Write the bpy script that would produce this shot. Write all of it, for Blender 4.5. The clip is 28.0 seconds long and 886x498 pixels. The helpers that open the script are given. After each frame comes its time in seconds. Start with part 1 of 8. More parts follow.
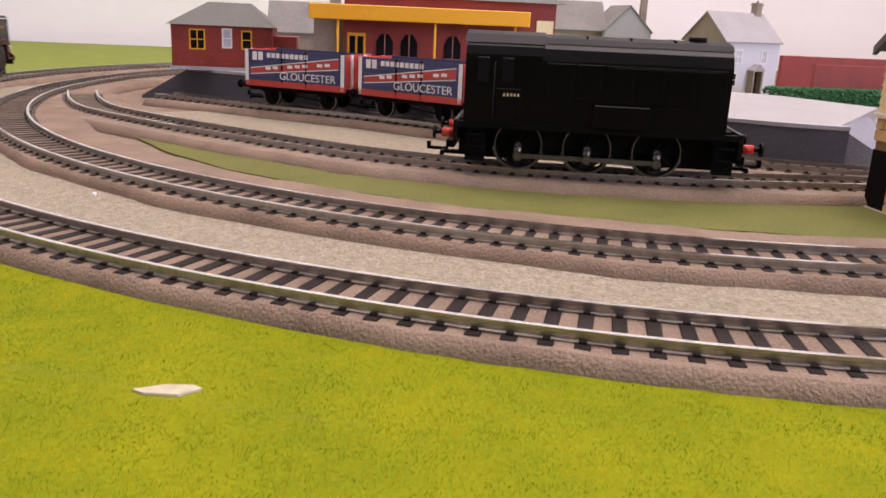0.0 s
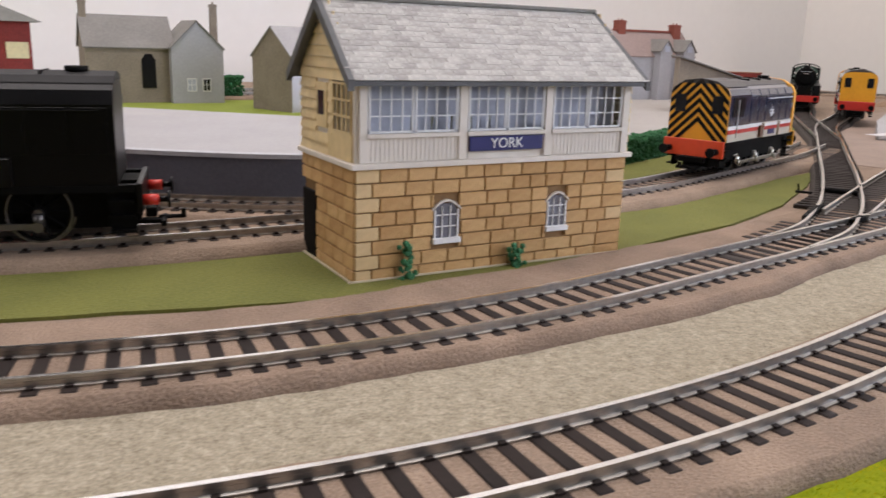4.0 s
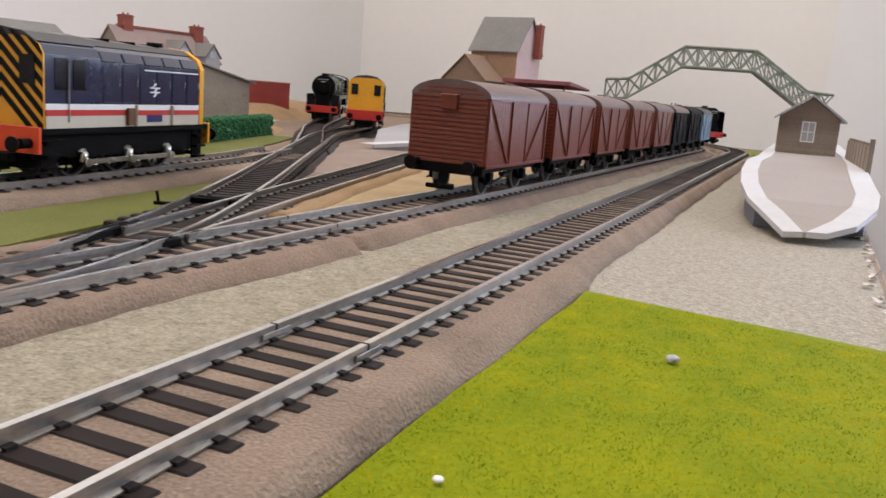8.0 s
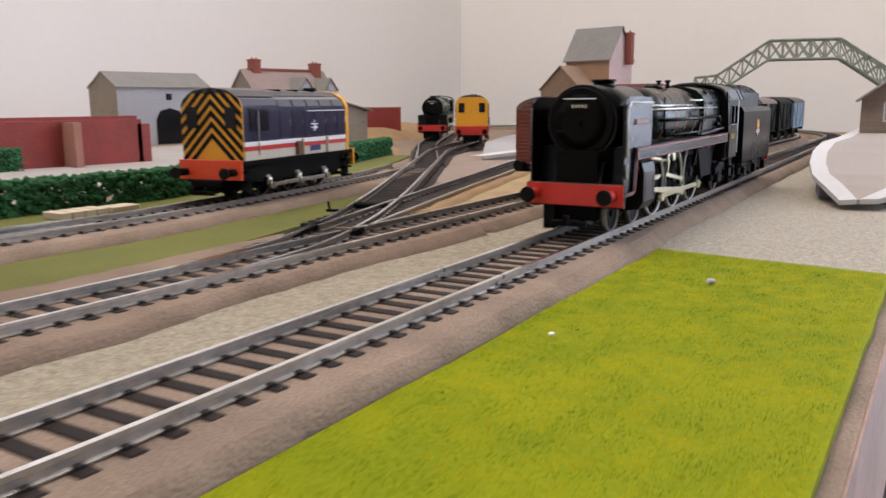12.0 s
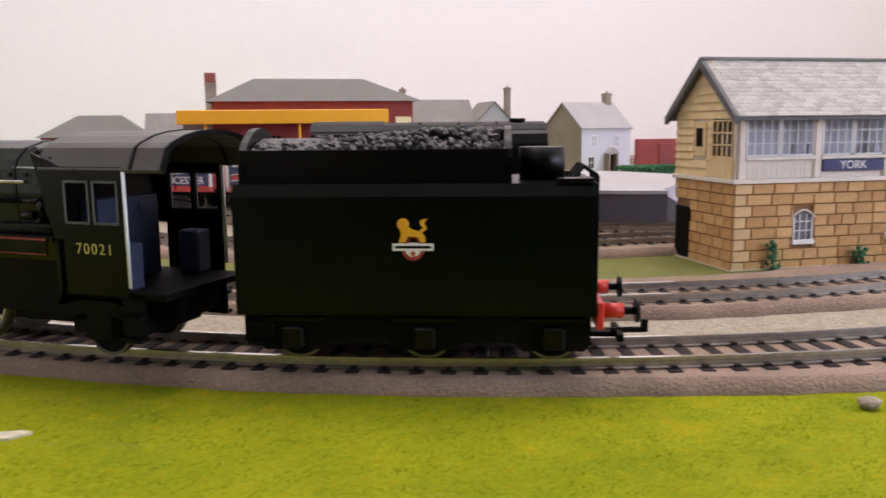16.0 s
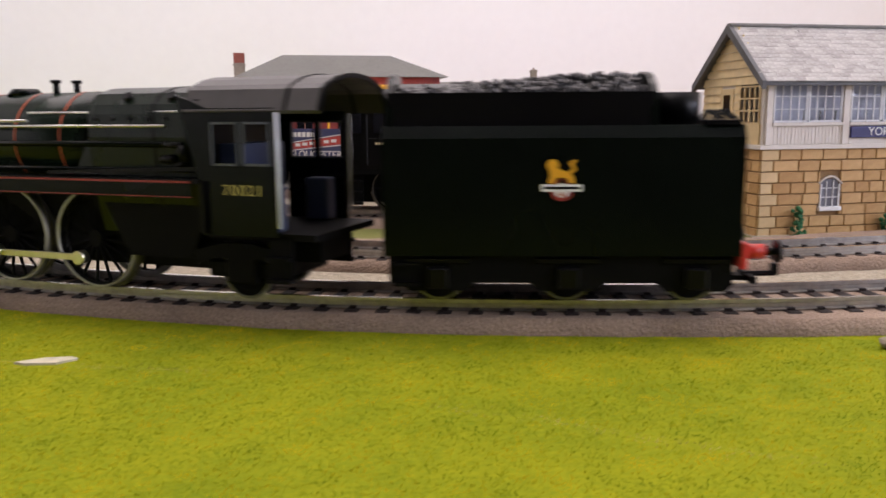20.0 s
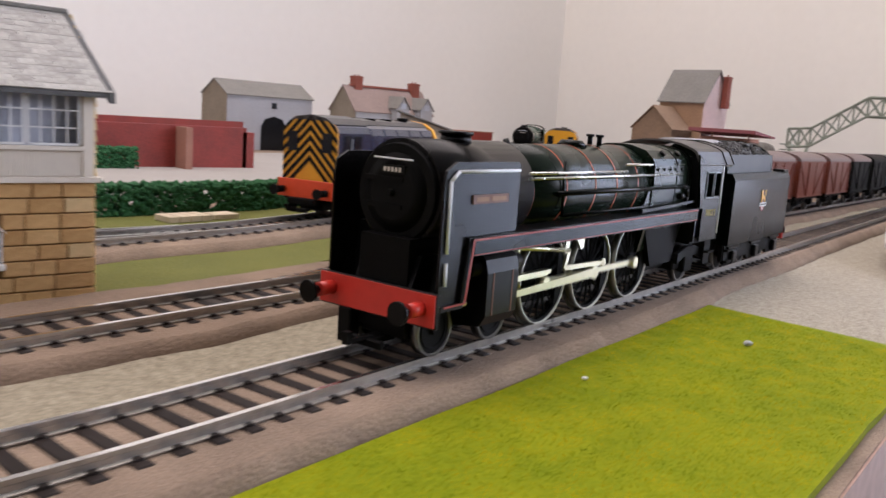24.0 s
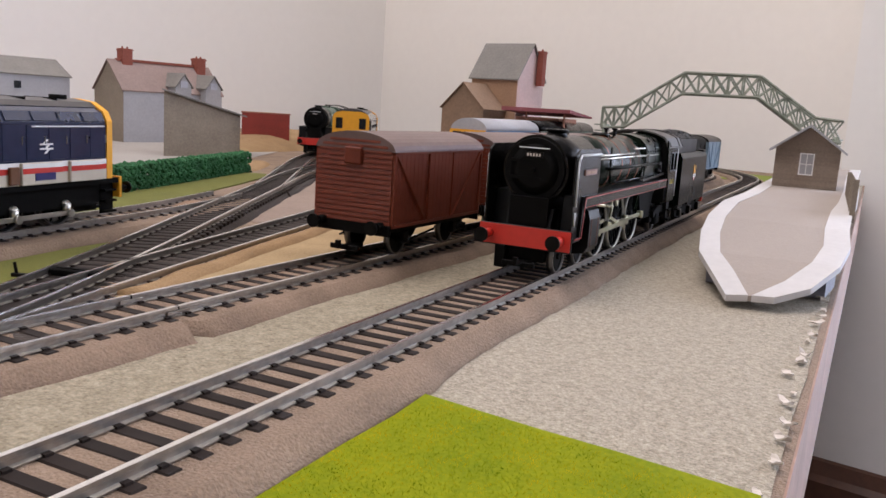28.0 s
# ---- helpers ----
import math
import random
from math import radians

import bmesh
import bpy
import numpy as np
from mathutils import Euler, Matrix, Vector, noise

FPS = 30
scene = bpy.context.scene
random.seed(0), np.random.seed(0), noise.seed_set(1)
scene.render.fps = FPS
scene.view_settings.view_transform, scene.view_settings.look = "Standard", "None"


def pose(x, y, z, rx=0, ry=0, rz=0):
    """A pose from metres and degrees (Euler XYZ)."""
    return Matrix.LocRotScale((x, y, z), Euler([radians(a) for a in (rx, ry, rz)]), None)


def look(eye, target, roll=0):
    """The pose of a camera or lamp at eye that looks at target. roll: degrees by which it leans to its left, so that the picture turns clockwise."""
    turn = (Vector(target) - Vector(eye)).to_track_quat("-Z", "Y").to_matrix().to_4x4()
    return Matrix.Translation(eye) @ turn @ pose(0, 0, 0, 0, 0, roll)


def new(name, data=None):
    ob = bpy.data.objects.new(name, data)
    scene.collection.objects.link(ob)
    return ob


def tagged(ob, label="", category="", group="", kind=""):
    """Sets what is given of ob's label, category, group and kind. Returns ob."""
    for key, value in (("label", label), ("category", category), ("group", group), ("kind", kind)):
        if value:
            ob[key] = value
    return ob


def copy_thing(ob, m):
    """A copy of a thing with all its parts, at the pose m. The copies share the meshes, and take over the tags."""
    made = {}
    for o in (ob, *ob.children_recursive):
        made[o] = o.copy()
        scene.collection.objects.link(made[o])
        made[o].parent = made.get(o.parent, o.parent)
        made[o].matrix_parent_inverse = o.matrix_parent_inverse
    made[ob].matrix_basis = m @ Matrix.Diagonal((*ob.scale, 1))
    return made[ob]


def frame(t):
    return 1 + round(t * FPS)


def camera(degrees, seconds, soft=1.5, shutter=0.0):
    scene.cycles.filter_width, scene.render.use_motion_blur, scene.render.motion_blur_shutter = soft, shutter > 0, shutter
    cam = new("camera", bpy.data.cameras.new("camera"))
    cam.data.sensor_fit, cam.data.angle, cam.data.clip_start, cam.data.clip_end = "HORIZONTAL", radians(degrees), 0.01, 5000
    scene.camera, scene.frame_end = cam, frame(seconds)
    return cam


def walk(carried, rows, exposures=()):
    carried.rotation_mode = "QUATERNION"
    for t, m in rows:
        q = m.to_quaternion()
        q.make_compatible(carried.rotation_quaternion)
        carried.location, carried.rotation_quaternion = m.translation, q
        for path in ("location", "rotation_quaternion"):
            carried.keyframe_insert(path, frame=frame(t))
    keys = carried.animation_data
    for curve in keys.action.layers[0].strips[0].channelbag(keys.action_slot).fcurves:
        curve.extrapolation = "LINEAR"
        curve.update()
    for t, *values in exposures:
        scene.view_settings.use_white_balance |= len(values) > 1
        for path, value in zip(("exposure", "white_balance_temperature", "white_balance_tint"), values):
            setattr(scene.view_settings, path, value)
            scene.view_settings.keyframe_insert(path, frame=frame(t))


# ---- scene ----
cam = camera(56.9, 28.0, 1.5, 0.5)

PATH = [
    (0, (-0.2004, -0.2529, 0.0659), (-0.0912, 0.7027, -0.2080), 2.53),
    (0.5, (-0.1993, -0.2507, 0.0697), (-0.0649, 0.7030, -0.1992), 2.58),
    (1, (-0.1912, -0.2479, 0.0696), (-0.0249, 0.6992, -0.2049), 2.68),
    (1.5, (-0.1804, -0.2447, 0.0700), (0.0139, 0.6979, -0.2015), 2.55),
    (2, (-0.1632, -0.2409, 0.0693), (0.0763, 0.6912, -0.2023), 2.32),
    (2.5, (-0.1438, -0.2349, 0.0711), (0.1595, 0.6779, -0.2024), 2.67),
    (4.5, (-0.0824, -0.2196, 0.0741), (0.4176, 0.6125, -0.1657), 1.91),
    (5, (-0.0684, -0.2190, 0.0784), (0.4610, 0.5974, -0.1521), 2.61),
    (5.5, (-0.0267, -0.2008, 0.0852), (0.6209, 0.5317, -0.1244), 2.13),
    (6, (0.0109, -0.1879, 0.0671), (0.7465, 0.4576, -0.1388), 4.27),
    (6.5, (0.0367, -0.1868, 0.0625), (0.7900, 0.4492, -0.1053), 5.43),
    (7, (0.0678, -0.1799, 0.0531), (0.8487, 0.4193, -0.1230), 5.70),
    (7.5, (0.0891, -0.1789, 0.0489), (0.8874, 0.3953, -0.1331), 5.50),
    (8, (0.0962, -0.1796, 0.0477), (0.9110, 0.3692, -0.1396), 4.56),
    (8.5, (0.1010, -0.1831, 0.0475), (0.9231, 0.3548, -0.1392), 4.58),
    (9, (0.1001, -0.1865, 0.0494), (0.9225, 0.3524, -0.1330), 4.14),
    (9.5, (0.0971, -0.1900, 0.0472), (0.9150, 0.3542, -0.1398), 3.68),
    (10, (0.0949, -0.1945, 0.0469), (0.9080, 0.3551, -0.1448), 2.88),
    (10.5, (0.0855, -0.1982, 0.0458), (0.8848, 0.3720, -0.1438), 2.54),
    (11, (0.0737, -0.2036, 0.0472), (0.8576, 0.3864, -0.1461), 1.79),
    (11.5, (0.0570, -0.2130, 0.0506), (0.8170, 0.4095, -0.1361), 0.57),
    (14, (-0.1156, -0.2748, 0.0516), (0.4064, 0.5635, -0.1058), -0.36),
    (14.5, (-0.1456, -0.2807, 0.0553), (0.2632, 0.6180, -0.1037), 0.40),
    (15, (-0.1547, -0.2767, 0.0565), (0.1810, 0.6528, -0.0963), -0.26),
    (15.5, (-0.1677, -0.2788, 0.0564), (0.1149, 0.6676, -0.1003), -0.29),
    (16, (-0.1824, -0.2845, 0.0598), (0.0400, 0.6787, -0.0913), -0.59),
    (16.5, (-0.1910, -0.2865, 0.0569), (-0.0092, 0.6847, -0.0971), -0.52),
    (17, (-0.1959, -0.2891, 0.0567), (-0.0357, 0.6860, -0.0969), -0.39),
    (17.5, (-0.1954, -0.2884, 0.0534), (-0.0292, 0.6846, -0.1068), -0.11),
    (18, (-0.1929, -0.2864, 0.0502), (-0.0161, 0.6839, -0.1150), 0.12),
    (18.5, (-0.1953, -0.2888, 0.0526), (-0.0224, 0.6830, -0.1078), -0.47),
    (19, (-0.1923, -0.2906, 0.0496), (-0.0153, 0.6798, -0.1141), -0.60),
    (19.5, (-0.1935, -0.2917, 0.0487), (-0.0177, 0.6791, -0.1147), -0.34),
    (20, (-0.1848, -0.2905, 0.0498), (0.0083, 0.6771, -0.1124), -0.37),
    (20.5, (-0.1758, -0.2883, 0.0526), (0.0382, 0.6760, -0.1034), -0.05),
    (21, (-0.1632, -0.2907, 0.0535), (0.0618, 0.6700, -0.1094), -0.04),
    (21.5, (-0.1388, -0.2855, 0.0559), (0.1392, 0.6633, -0.0939), 0.57),
    (22, (-0.1083, -0.2819, 0.0607), (0.2350, 0.6462, -0.0830), 1.23),
    (22.5, (-0.0725, -0.2730, 0.0570), (0.3725, 0.6098, -0.0930), 2.52),
    (24.5, (0.0401, -0.2388, 0.0622), (0.7420, 0.4552, -0.0979), 4.45),
    (25, (0.0613, -0.2327, 0.0608), (0.7884, 0.4349, -0.0994), 5.34),
    (25.5, (0.0970, -0.2229, 0.0562), (0.8449, 0.4214, -0.1034), 5.67),
    (26, (0.1218, -0.2116, 0.0605), (0.8827, 0.4181, -0.0961), 5.15),
    (26.5, (0.1429, -0.2049, 0.0613), (0.9213, 0.4035, -0.0937), 5.43),
    (27, (0.1495, -0.2006, 0.0641), (0.9327, 0.3994, -0.0987), 4.30),
    (27.5, (0.1516, -0.2010, 0.0612), (0.9388, 0.3919, -0.1083), 4.00),
    (28, (0.1499, -0.2020, 0.0631), (0.9357, 0.3929, -0.1059), 3.65),
]
EXPOSURES = [(0, 0.40, 6560, 29), (2.5, 0.36, 6500, 29), (4.5, 0.12, 6260, 15), (11.5, 0.08, 6300, 15), (13.5, 0.32, 6420, 25), (22.5, 0.32, 6400, 24),
             (24.5, 0.05, 6320, 19), (28, 0.05, 6300, 19)]
walk(cam, [(t, look(e, g, r)) for t, e, g, r in PATH], EXPOSURES)

# ---------------------------------------------------------------- world and light
world = bpy.data.worlds.new("sky")
world.use_nodes = True
scene.world = world
_wn = world.node_tree
_sky = _wn.nodes.new("ShaderNodeTexSky")
_sky.sky_type = "NISHITA"
_sky.sun_disc = False
_sky.sun_elevation, _sky.sun_rotation = radians(35), radians(120)
_wn.links.new(_sky.outputs[0], _wn.nodes["Background"].inputs[0])
_wn.nodes["Background"].inputs[1].default_value = 0.1


def area_lamp(name, size_x, size_y, power, color, m):
    lamp = bpy.data.lights.new(name, "AREA")
    lamp.shape, lamp.size, lamp.size_y, lamp.energy, lamp.color = "RECTANGLE", size_x, size_y, power, color
    ob = new(name, lamp)
    ob.matrix_world = m
    return ob


WINDOW_POWER, CEILING_POWER, DOOR_POWER = 25.0, 33.0, 10.5
area_lamp("window_daylight", 1.5, 1.1, WINDOW_POWER, (0.86, 0.92, 1.0), look((1.62, -1.45, 0.75), (0.2, 0.1, 0.0)))
area_lamp("glazed_door_daylight", 0.66, 1.12, DOOR_POWER, (0.70, 0.82, 1.0), look((1.40, -0.485, 0.12), (0.2, -0.485, 0.12)))
area_lamp("ceiling_lamp_light", 2.0, 1.3, CEILING_POWER, (1.0, 0.93, 0.86), look((0.1, 0.3, 1.78), (0.1, 0.31, 0.0)))

# ---------------------------------------------------------------- materials
MATS = {}


def mat(name, color, rough=0.7, metal=0.0, var=0.15, grain=400.0, coarse=40.0, bump=0.0, bump_scale=900.0, random=0.0,
        second=None, spec=None, coat=0.0):
    """Node material: base colour varied at two scales, optional relief and per-object variation. Scales are per metre."""
    if name in MATS:
        return MATS[name]
    m = bpy.data.materials.new(name)
    m.use_nodes = True
    nt = m.node_tree
    bsdf = nt.nodes["Principled BSDF"]
    tc = nt.nodes.new("ShaderNodeTexCoord")

    def noise_node(scale, detail=3.0):
        n = nt.nodes.new("ShaderNodeTexNoise")
        n.inputs["Scale"].default_value = scale
        n.inputs["Detail"].default_value = detail
        nt.links.new(tc.outputs["Object"], n.inputs["Vector"])
        return n

    a, b = noise_node(grain), noise_node(coarse, 4.0)
    add = nt.nodes.new("ShaderNodeMath")
    add.operation = "ADD"
    nt.links.new(a.outputs[0], add.inputs[0])
    nt.links.new(b.outputs[0], add.inputs[1])
    last = add
    if random:
        oi = nt.nodes.new("ShaderNodeObjectInfo")
        mul = nt.nodes.new("ShaderNodeMath")
        mul.operation = "MULTIPLY_ADD"
        nt.links.new(oi.outputs["Random"], mul.inputs[0])
        mul.inputs[1].default_value = random
        nt.links.new(add.outputs[0], mul.inputs[2])
        last = mul
    ramp = nt.nodes.new("ShaderNodeValToRGB")
    mr = nt.nodes.new("ShaderNodeMapRange")
    mr.inputs[1].default_value, mr.inputs[2].default_value = 0.6, 1.4 + random
    nt.links.new(last.outputs[0], mr.inputs[0])
    nt.links.new(mr.outputs[0], ramp.inputs[0])
    c = Vector(color)
    lo, hi = c * (1 - var), c * (1 + var)
    if second:
        lo, hi = Vector(color), Vector(second)
    ramp.color_ramp.elements[0].color = (*[max(0, min(1, v)) for v in lo], 1)
    ramp.color_ramp.elements[1].color = (*[max(0, min(1, v)) for v in hi], 1)
    nt.links.new(ramp.outputs[0], bsdf.inputs["Base Color"])
    bsdf.inputs["Metallic"].default_value = metal
    rr = nt.nodes.new("ShaderNodeMapRange")
    rr.inputs[3].default_value, rr.inputs[4].default_value = max(0.02, rough - 0.08), min(1, rough + 0.08)
    nt.links.new(b.outputs[0], rr.inputs[0])
    nt.links.new(rr.outputs[0], bsdf.inputs["Roughness"])
    if spec is not None:
        bsdf.inputs["Specular IOR Level"].default_value = spec
    if coat:
        bsdf.inputs["Coat Weight"].default_value = coat
        bsdf.inputs["Coat Roughness"].default_value = 0.15
    if bump:
        n = noise_node(bump_scale, 2.0)
        bp = nt.nodes.new("ShaderNodeBump")
        bp.inputs["Strength"].default_value = bump
        bp.inputs["Distance"].default_value = 0.001
        nt.links.new(n.outputs[0], bp.inputs["Height"])
        nt.links.new(bp.outputs[0], bsdf.inputs["Normal"])
    MATS[name] = m
    return m


def glass_mat():
    m = bpy.data.materials.new("window_glazing")
    m.use_nodes = True
    b = m.node_tree.nodes["Principled BSDF"]
    b.inputs["Base Color"].default_value = (0.85, 0.88, 0.92, 1)
    b.inputs["Transmission Weight"].default_value = 1.0
    b.inputs["Roughness"].default_value = 0.05
    b.inputs["IOR"].default_value = 1.2
    return m


GLASS = glass_mat()
WALL_PAINT = mat("white_wall_paint", (0.86, 0.85, 0.83), 0.85, var=0.02, grain=60, coarse=3, bump=0.05, bump_scale=300)
WALL_CREAM = mat("cream_wall_paint", (0.86, 0.83, 0.78), 0.85, var=0.02, grain=60, coarse=3, bump=0.05, bump_scale=300)
WALL_UNSEEN_DARK = mat("unseen_wall_dark_taupe", (0.085, 0.072, 0.062), 0.85, var=0.06, grain=60, coarse=3)
FLOOR_CARPET = mat("brown_carpet", (0.10, 0.08, 0.07), 0.95, var=0.3, grain=300, bump=0.4)
SKIRTING = mat("dark_stained_wood", (0.09, 0.035, 0.018), 0.45, var=0.35, grain=90, coarse=12)
PLY = mat("plywood_edge", (0.36, 0.22, 0.16), 0.75, var=0.25, grain=220, coarse=30)
BALLAST = mat("brown_foam_ballast", (0.15, 0.104, 0.072), 0.95, grain=1500, coarse=55, bump=0.7, bump_scale=1300, second=(0.33, 0.24, 0.17))
BALLAST_DARK = mat("dark_foam_ballast", (0.14, 0.095, 0.065), 0.95, grain=1500, coarse=55, bump=0.7, bump_scale=1300, second=(0.31, 0.22, 0.155))
# dark turnout base, with the shade of the sleeper gaps in its colour
BALLAST_SHADE = mat("shaded_turnout_base", (0.046, 0.036, 0.030), 0.9, var=0.4, grain=900, coarse=70, bump=0.5)
FOAM_TAN = mat("tan_foam_bank", (0.22, 0.135, 0.062), 0.95, grain=1400, coarse=45, bump=0.6, bump_scale=1300, second=(0.40, 0.26, 0.13))
SAND_TAN = mat("ochre_sand_fill", (0.27, 0.185, 0.09), 0.95, grain=1000, coarse=60, bump=0.6, bump_scale=800, second=(0.48, 0.35, 0.19))
SAND = mat("cream_sand_paper", (0.165, 0.14, 0.09), 0.95, grain=1300, coarse=480, bump=1.0, bump_scale=900, second=(0.43, 0.375, 0.275))
CORK = mat("grey_flecked_board", (0.19, 0.165, 0.12), 0.95, grain=1600, coarse=620, bump=0.9, bump_scale=1000, second=(0.50, 0.445, 0.355))
YARD = mat("pinkish_yard_card", (0.26, 0.195, 0.155), 0.9, var=0.2, grain=700, coarse=45, bump=0.4)
TAN = mat("tan_plaster", (0.24, 0.155, 0.10), 0.9, var=0.2, grain=300, coarse=35, bump=0.4)
ROAD = mat("pale_grey_road", (0.33, 0.305, 0.28), 0.85, var=0.10, grain=300, coarse=20, bump=0.1)
GRASS_MAT = mat("bright_green_grass_mat", (0.13, 0.18, 0.003), 0.95, grain=900, coarse=45, second=(0.27, 0.275, 0.005), spec=0.1)
OLIVE = mat("olive_felt_grass", (0.085, 0.095, 0.012), 0.97, grain=800, coarse=30, bump=0.5, second=(0.16, 0.16, 0.03))
GREEN_FIELD = mat("light_green_field", (0.17, 0.21, 0.02), 0.95, var=0.2, grain=500, coarse=30, bump=0.3)
# head colour raised for its bright highlight; sides darkened for tarnish and shade
RAIL = mat("nickel_rail", (0.86, 0.84, 0.81), 0.22, metal=1.0, var=0.12, grain=500, coarse=30)
RAIL_SIDE = mat("tarnished_shaded_rail_side", (0.40, 0.38, 0.35), 0.36, metal=1.0, var=0.28, grain=500, coarse=30)
SLEEPER = mat("black_plastic_sleeper", (0.017, 0.0115, 0.0095), 0.62, var=0.45, grain=600, coarse=60, random=0.5, spec=0.16)
STONE = mat("tan_block_stone", (0.40, 0.205, 0.062), 0.8, grain=420, coarse=70, random=0.75, second=(0.74, 0.48, 0.215), bump=0.3, bump_scale=1200)
QUOIN = mat("pale_quoin_stone", (0.66, 0.47, 0.24), 0.8, var=0.16, grain=420, coarse=70, random=0.3, bump=0.2, bump_scale=1200)
MORTAR = mat("dark_stone_joint", (0.26, 0.15, 0.062), 0.9, var=0.25)
CREAM = mat("cream_painted_wood", (0.74, 0.67, 0.58), 0.6, var=0.06, grain=300, coarse=50)
BUFF = mat("buff_weatherboard", (0.74, 0.57, 0.30), 0.65, var=0.14, grain=300, coarse=60)
SLATE = mat("weathered_grey_slate", (0.22, 0.205, 0.19), 0.85, grain=500, coarse=32, random=0.5, second=(0.56, 0.54, 0.50), bump=0.3)
SLATE_EDGE = mat("dark_slate_edge", (0.11, 0.11, 0.11), 0.8, var=0.2)
NAVY = mat("navy_enamel", (0.02, 0.02, 0.12), 0.4, var=0.1)
WHITE = mat("white_paint", (0.80, 0.79, 0.77), 0.55, var=0.05, grain=300)
BLACK = mat("satin_black_plastic", (0.0012, 0.0012, 0.0014), 0.34, var=0.3, grain=300, spec=0.19)
MATT_BLACK = mat("matt_black_plastic", (0.0020, 0.0019, 0.0018), 0.6, var=0.3, grain=500, spec=0.10)
WHEEL_BLACK = mat("dull_black_wheel", (0.0022, 0.0021, 0.0020), 0.7, var=0.3, grain=500, spec=0.12)
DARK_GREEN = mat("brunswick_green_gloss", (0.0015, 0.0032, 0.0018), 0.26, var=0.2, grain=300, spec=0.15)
# same green as the cab, lightened and glossier for the light on boiler and firebox
GREEN_LIT = mat("brunswick_green_lit", (0.0040, 0.0110, 0.0052), 0.28, var=0.2, grain=300, spec=0.27)
CHARCOAL_ROOF = mat("dull_charcoal_roof", (0.0085, 0.0080, 0.0085), 0.62, var=0.25, grain=300, spec=0.25)
ORANGE = mat("orange_lining", (0.42, 0.075, 0.02), 0.5, var=0.1)
RED_LINE = mat("red_lining", (0.30, 0.03, 0.02), 0.5, var=0.1)
RED = mat("signal_red_plastic", (0.55, 0.03, 0.018), 0.38, var=0.12, grain=300)
ORANGE_RED = mat("orange_red_plastic", (0.72, 0.07, 0.015), 0.4, var=0.1, grain=300)
STEEL = mat("bright_plated_steel", (0.72, 0.71, 0.66), 0.28, metal=1.0, var=0.1, grain=300)
RIM = mat("plated_wheel_rim", (0.50, 0.49, 0.43), 0.5, metal=1.0, var=0.2, grain=300)
# steel rods, tinted yellow for the grass they reflect
GRASS_LIT_STEEL = mat("grass_tinted_rod_steel", (0.74, 0.71, 0.52), 0.30, metal=1.0, var=0.12, grain=300)
COAL = mat("moulded_coal", (0.016, 0.015, 0.015), 0.42, var=0.5, grain=700, bump=0.6)
SMOKEBOX = mat("satin_charcoal_plastic", (0.0024, 0.0020, 0.0021), 0.26, var=0.2, grain=300, spec=0.2)
GREY_LINE = mat("pale_grey_lining", (0.62, 0.64, 0.66), 0.4, var=0.05)
YELLOW = mat("warning_yellow", (0.78, 0.36, 0.015), 0.42, var=0.08, grain=300)
CANOPY = mat("canopy_yellow", (0.80, 0.38, 0.012), 0.5, var=0.06, grain=300)
IC_BLUE = mat("executive_dark_grey_blue", (0.024, 0.034, 0.068), 0.13, var=0.15, grain=300, coat=0.8)
IC_BEIGE = mat("executive_beige", (0.60, 0.54, 0.44), 0.4, var=0.06, grain=300)
IC_GREY = mat("grey_roof_plastic", (0.060, 0.056, 0.055), 0.4, var=0.2, grain=300)
BAUXITE = mat("bauxite_brown_plastic", (0.165, 0.036, 0.018), 0.36, var=0.2, grain=300, spec=0.3)
VAN_ROOF = mat("greyish_brown_van_roof", (0.15, 0.10, 0.092), 0.4, var=0.16, grain=300, spec=0.3)
BRICK_RED = mat("red_brick_plastic", (0.26, 0.035, 0.025), 0.6, var=0.3, grain=700, coarse=60, bump=0.3)
BRICK_PINK = mat("pinkish_brick_card", (0.36, 0.17, 0.12), 0.8, var=0.15, grain=500, coarse=40, bump=0.2)
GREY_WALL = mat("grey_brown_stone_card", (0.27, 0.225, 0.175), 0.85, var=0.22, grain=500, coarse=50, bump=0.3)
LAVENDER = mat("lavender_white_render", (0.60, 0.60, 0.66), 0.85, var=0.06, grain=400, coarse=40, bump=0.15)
ROOF_PALE = mat("pale_grey_card_roof", (0.33, 0.32, 0.32), 0.85, var=0.12, grain=400, coarse=40, bump=0.2)
HUT_BRICK = mat("weathered_buff_brick", (0.30, 0.235, 0.185), 0.85, var=0.22, grain=600, coarse=60, bump=0.3, random=0.3)
ROOF_PINK = mat("pinkish_grey_card_roof", (0.27, 0.20, 0.18), 0.85, var=0.15, grain=400, coarse=40, bump=0.2)
CAB_ROOF = mat("weathered_grey_cab_roof", (0.055, 0.050, 0.047), 0.45, var=0.2, grain=300)
DULL_STEEL = mat("dull_dark_steel", (0.16, 0.155, 0.15), 0.4, metal=1.0, var=0.2, grain=300)
WORN = mat("worn_mat_backing", (0.52, 0.47, 0.33), 0.95, var=0.25, grain=500, coarse=90)
FRAME_GREY = mat("dull_grey_window_rim", (0.075, 0.085, 0.10), 0.4, var=0.1)
PALE_WALL = mat("pale_grey_render", (0.40, 0.40, 0.42), 0.85, var=0.1, grain=400, coarse=40, bump=0.2)
ROOF_GREY = mat("grey_card_roof", (0.20, 0.19, 0.175), 0.85, var=0.18, grain=400, coarse=40, bump=0.2)
ROOF_GREEN = mat("greenish_grey_roof", (0.13, 0.13, 0.115), 0.8, var=0.15, grain=400, coarse=40, bump=0.25)
CHIM_RED = mat("red_chimney_brick", (0.27, 0.075, 0.05), 0.8, var=0.2, grain=500, bump=0.3)
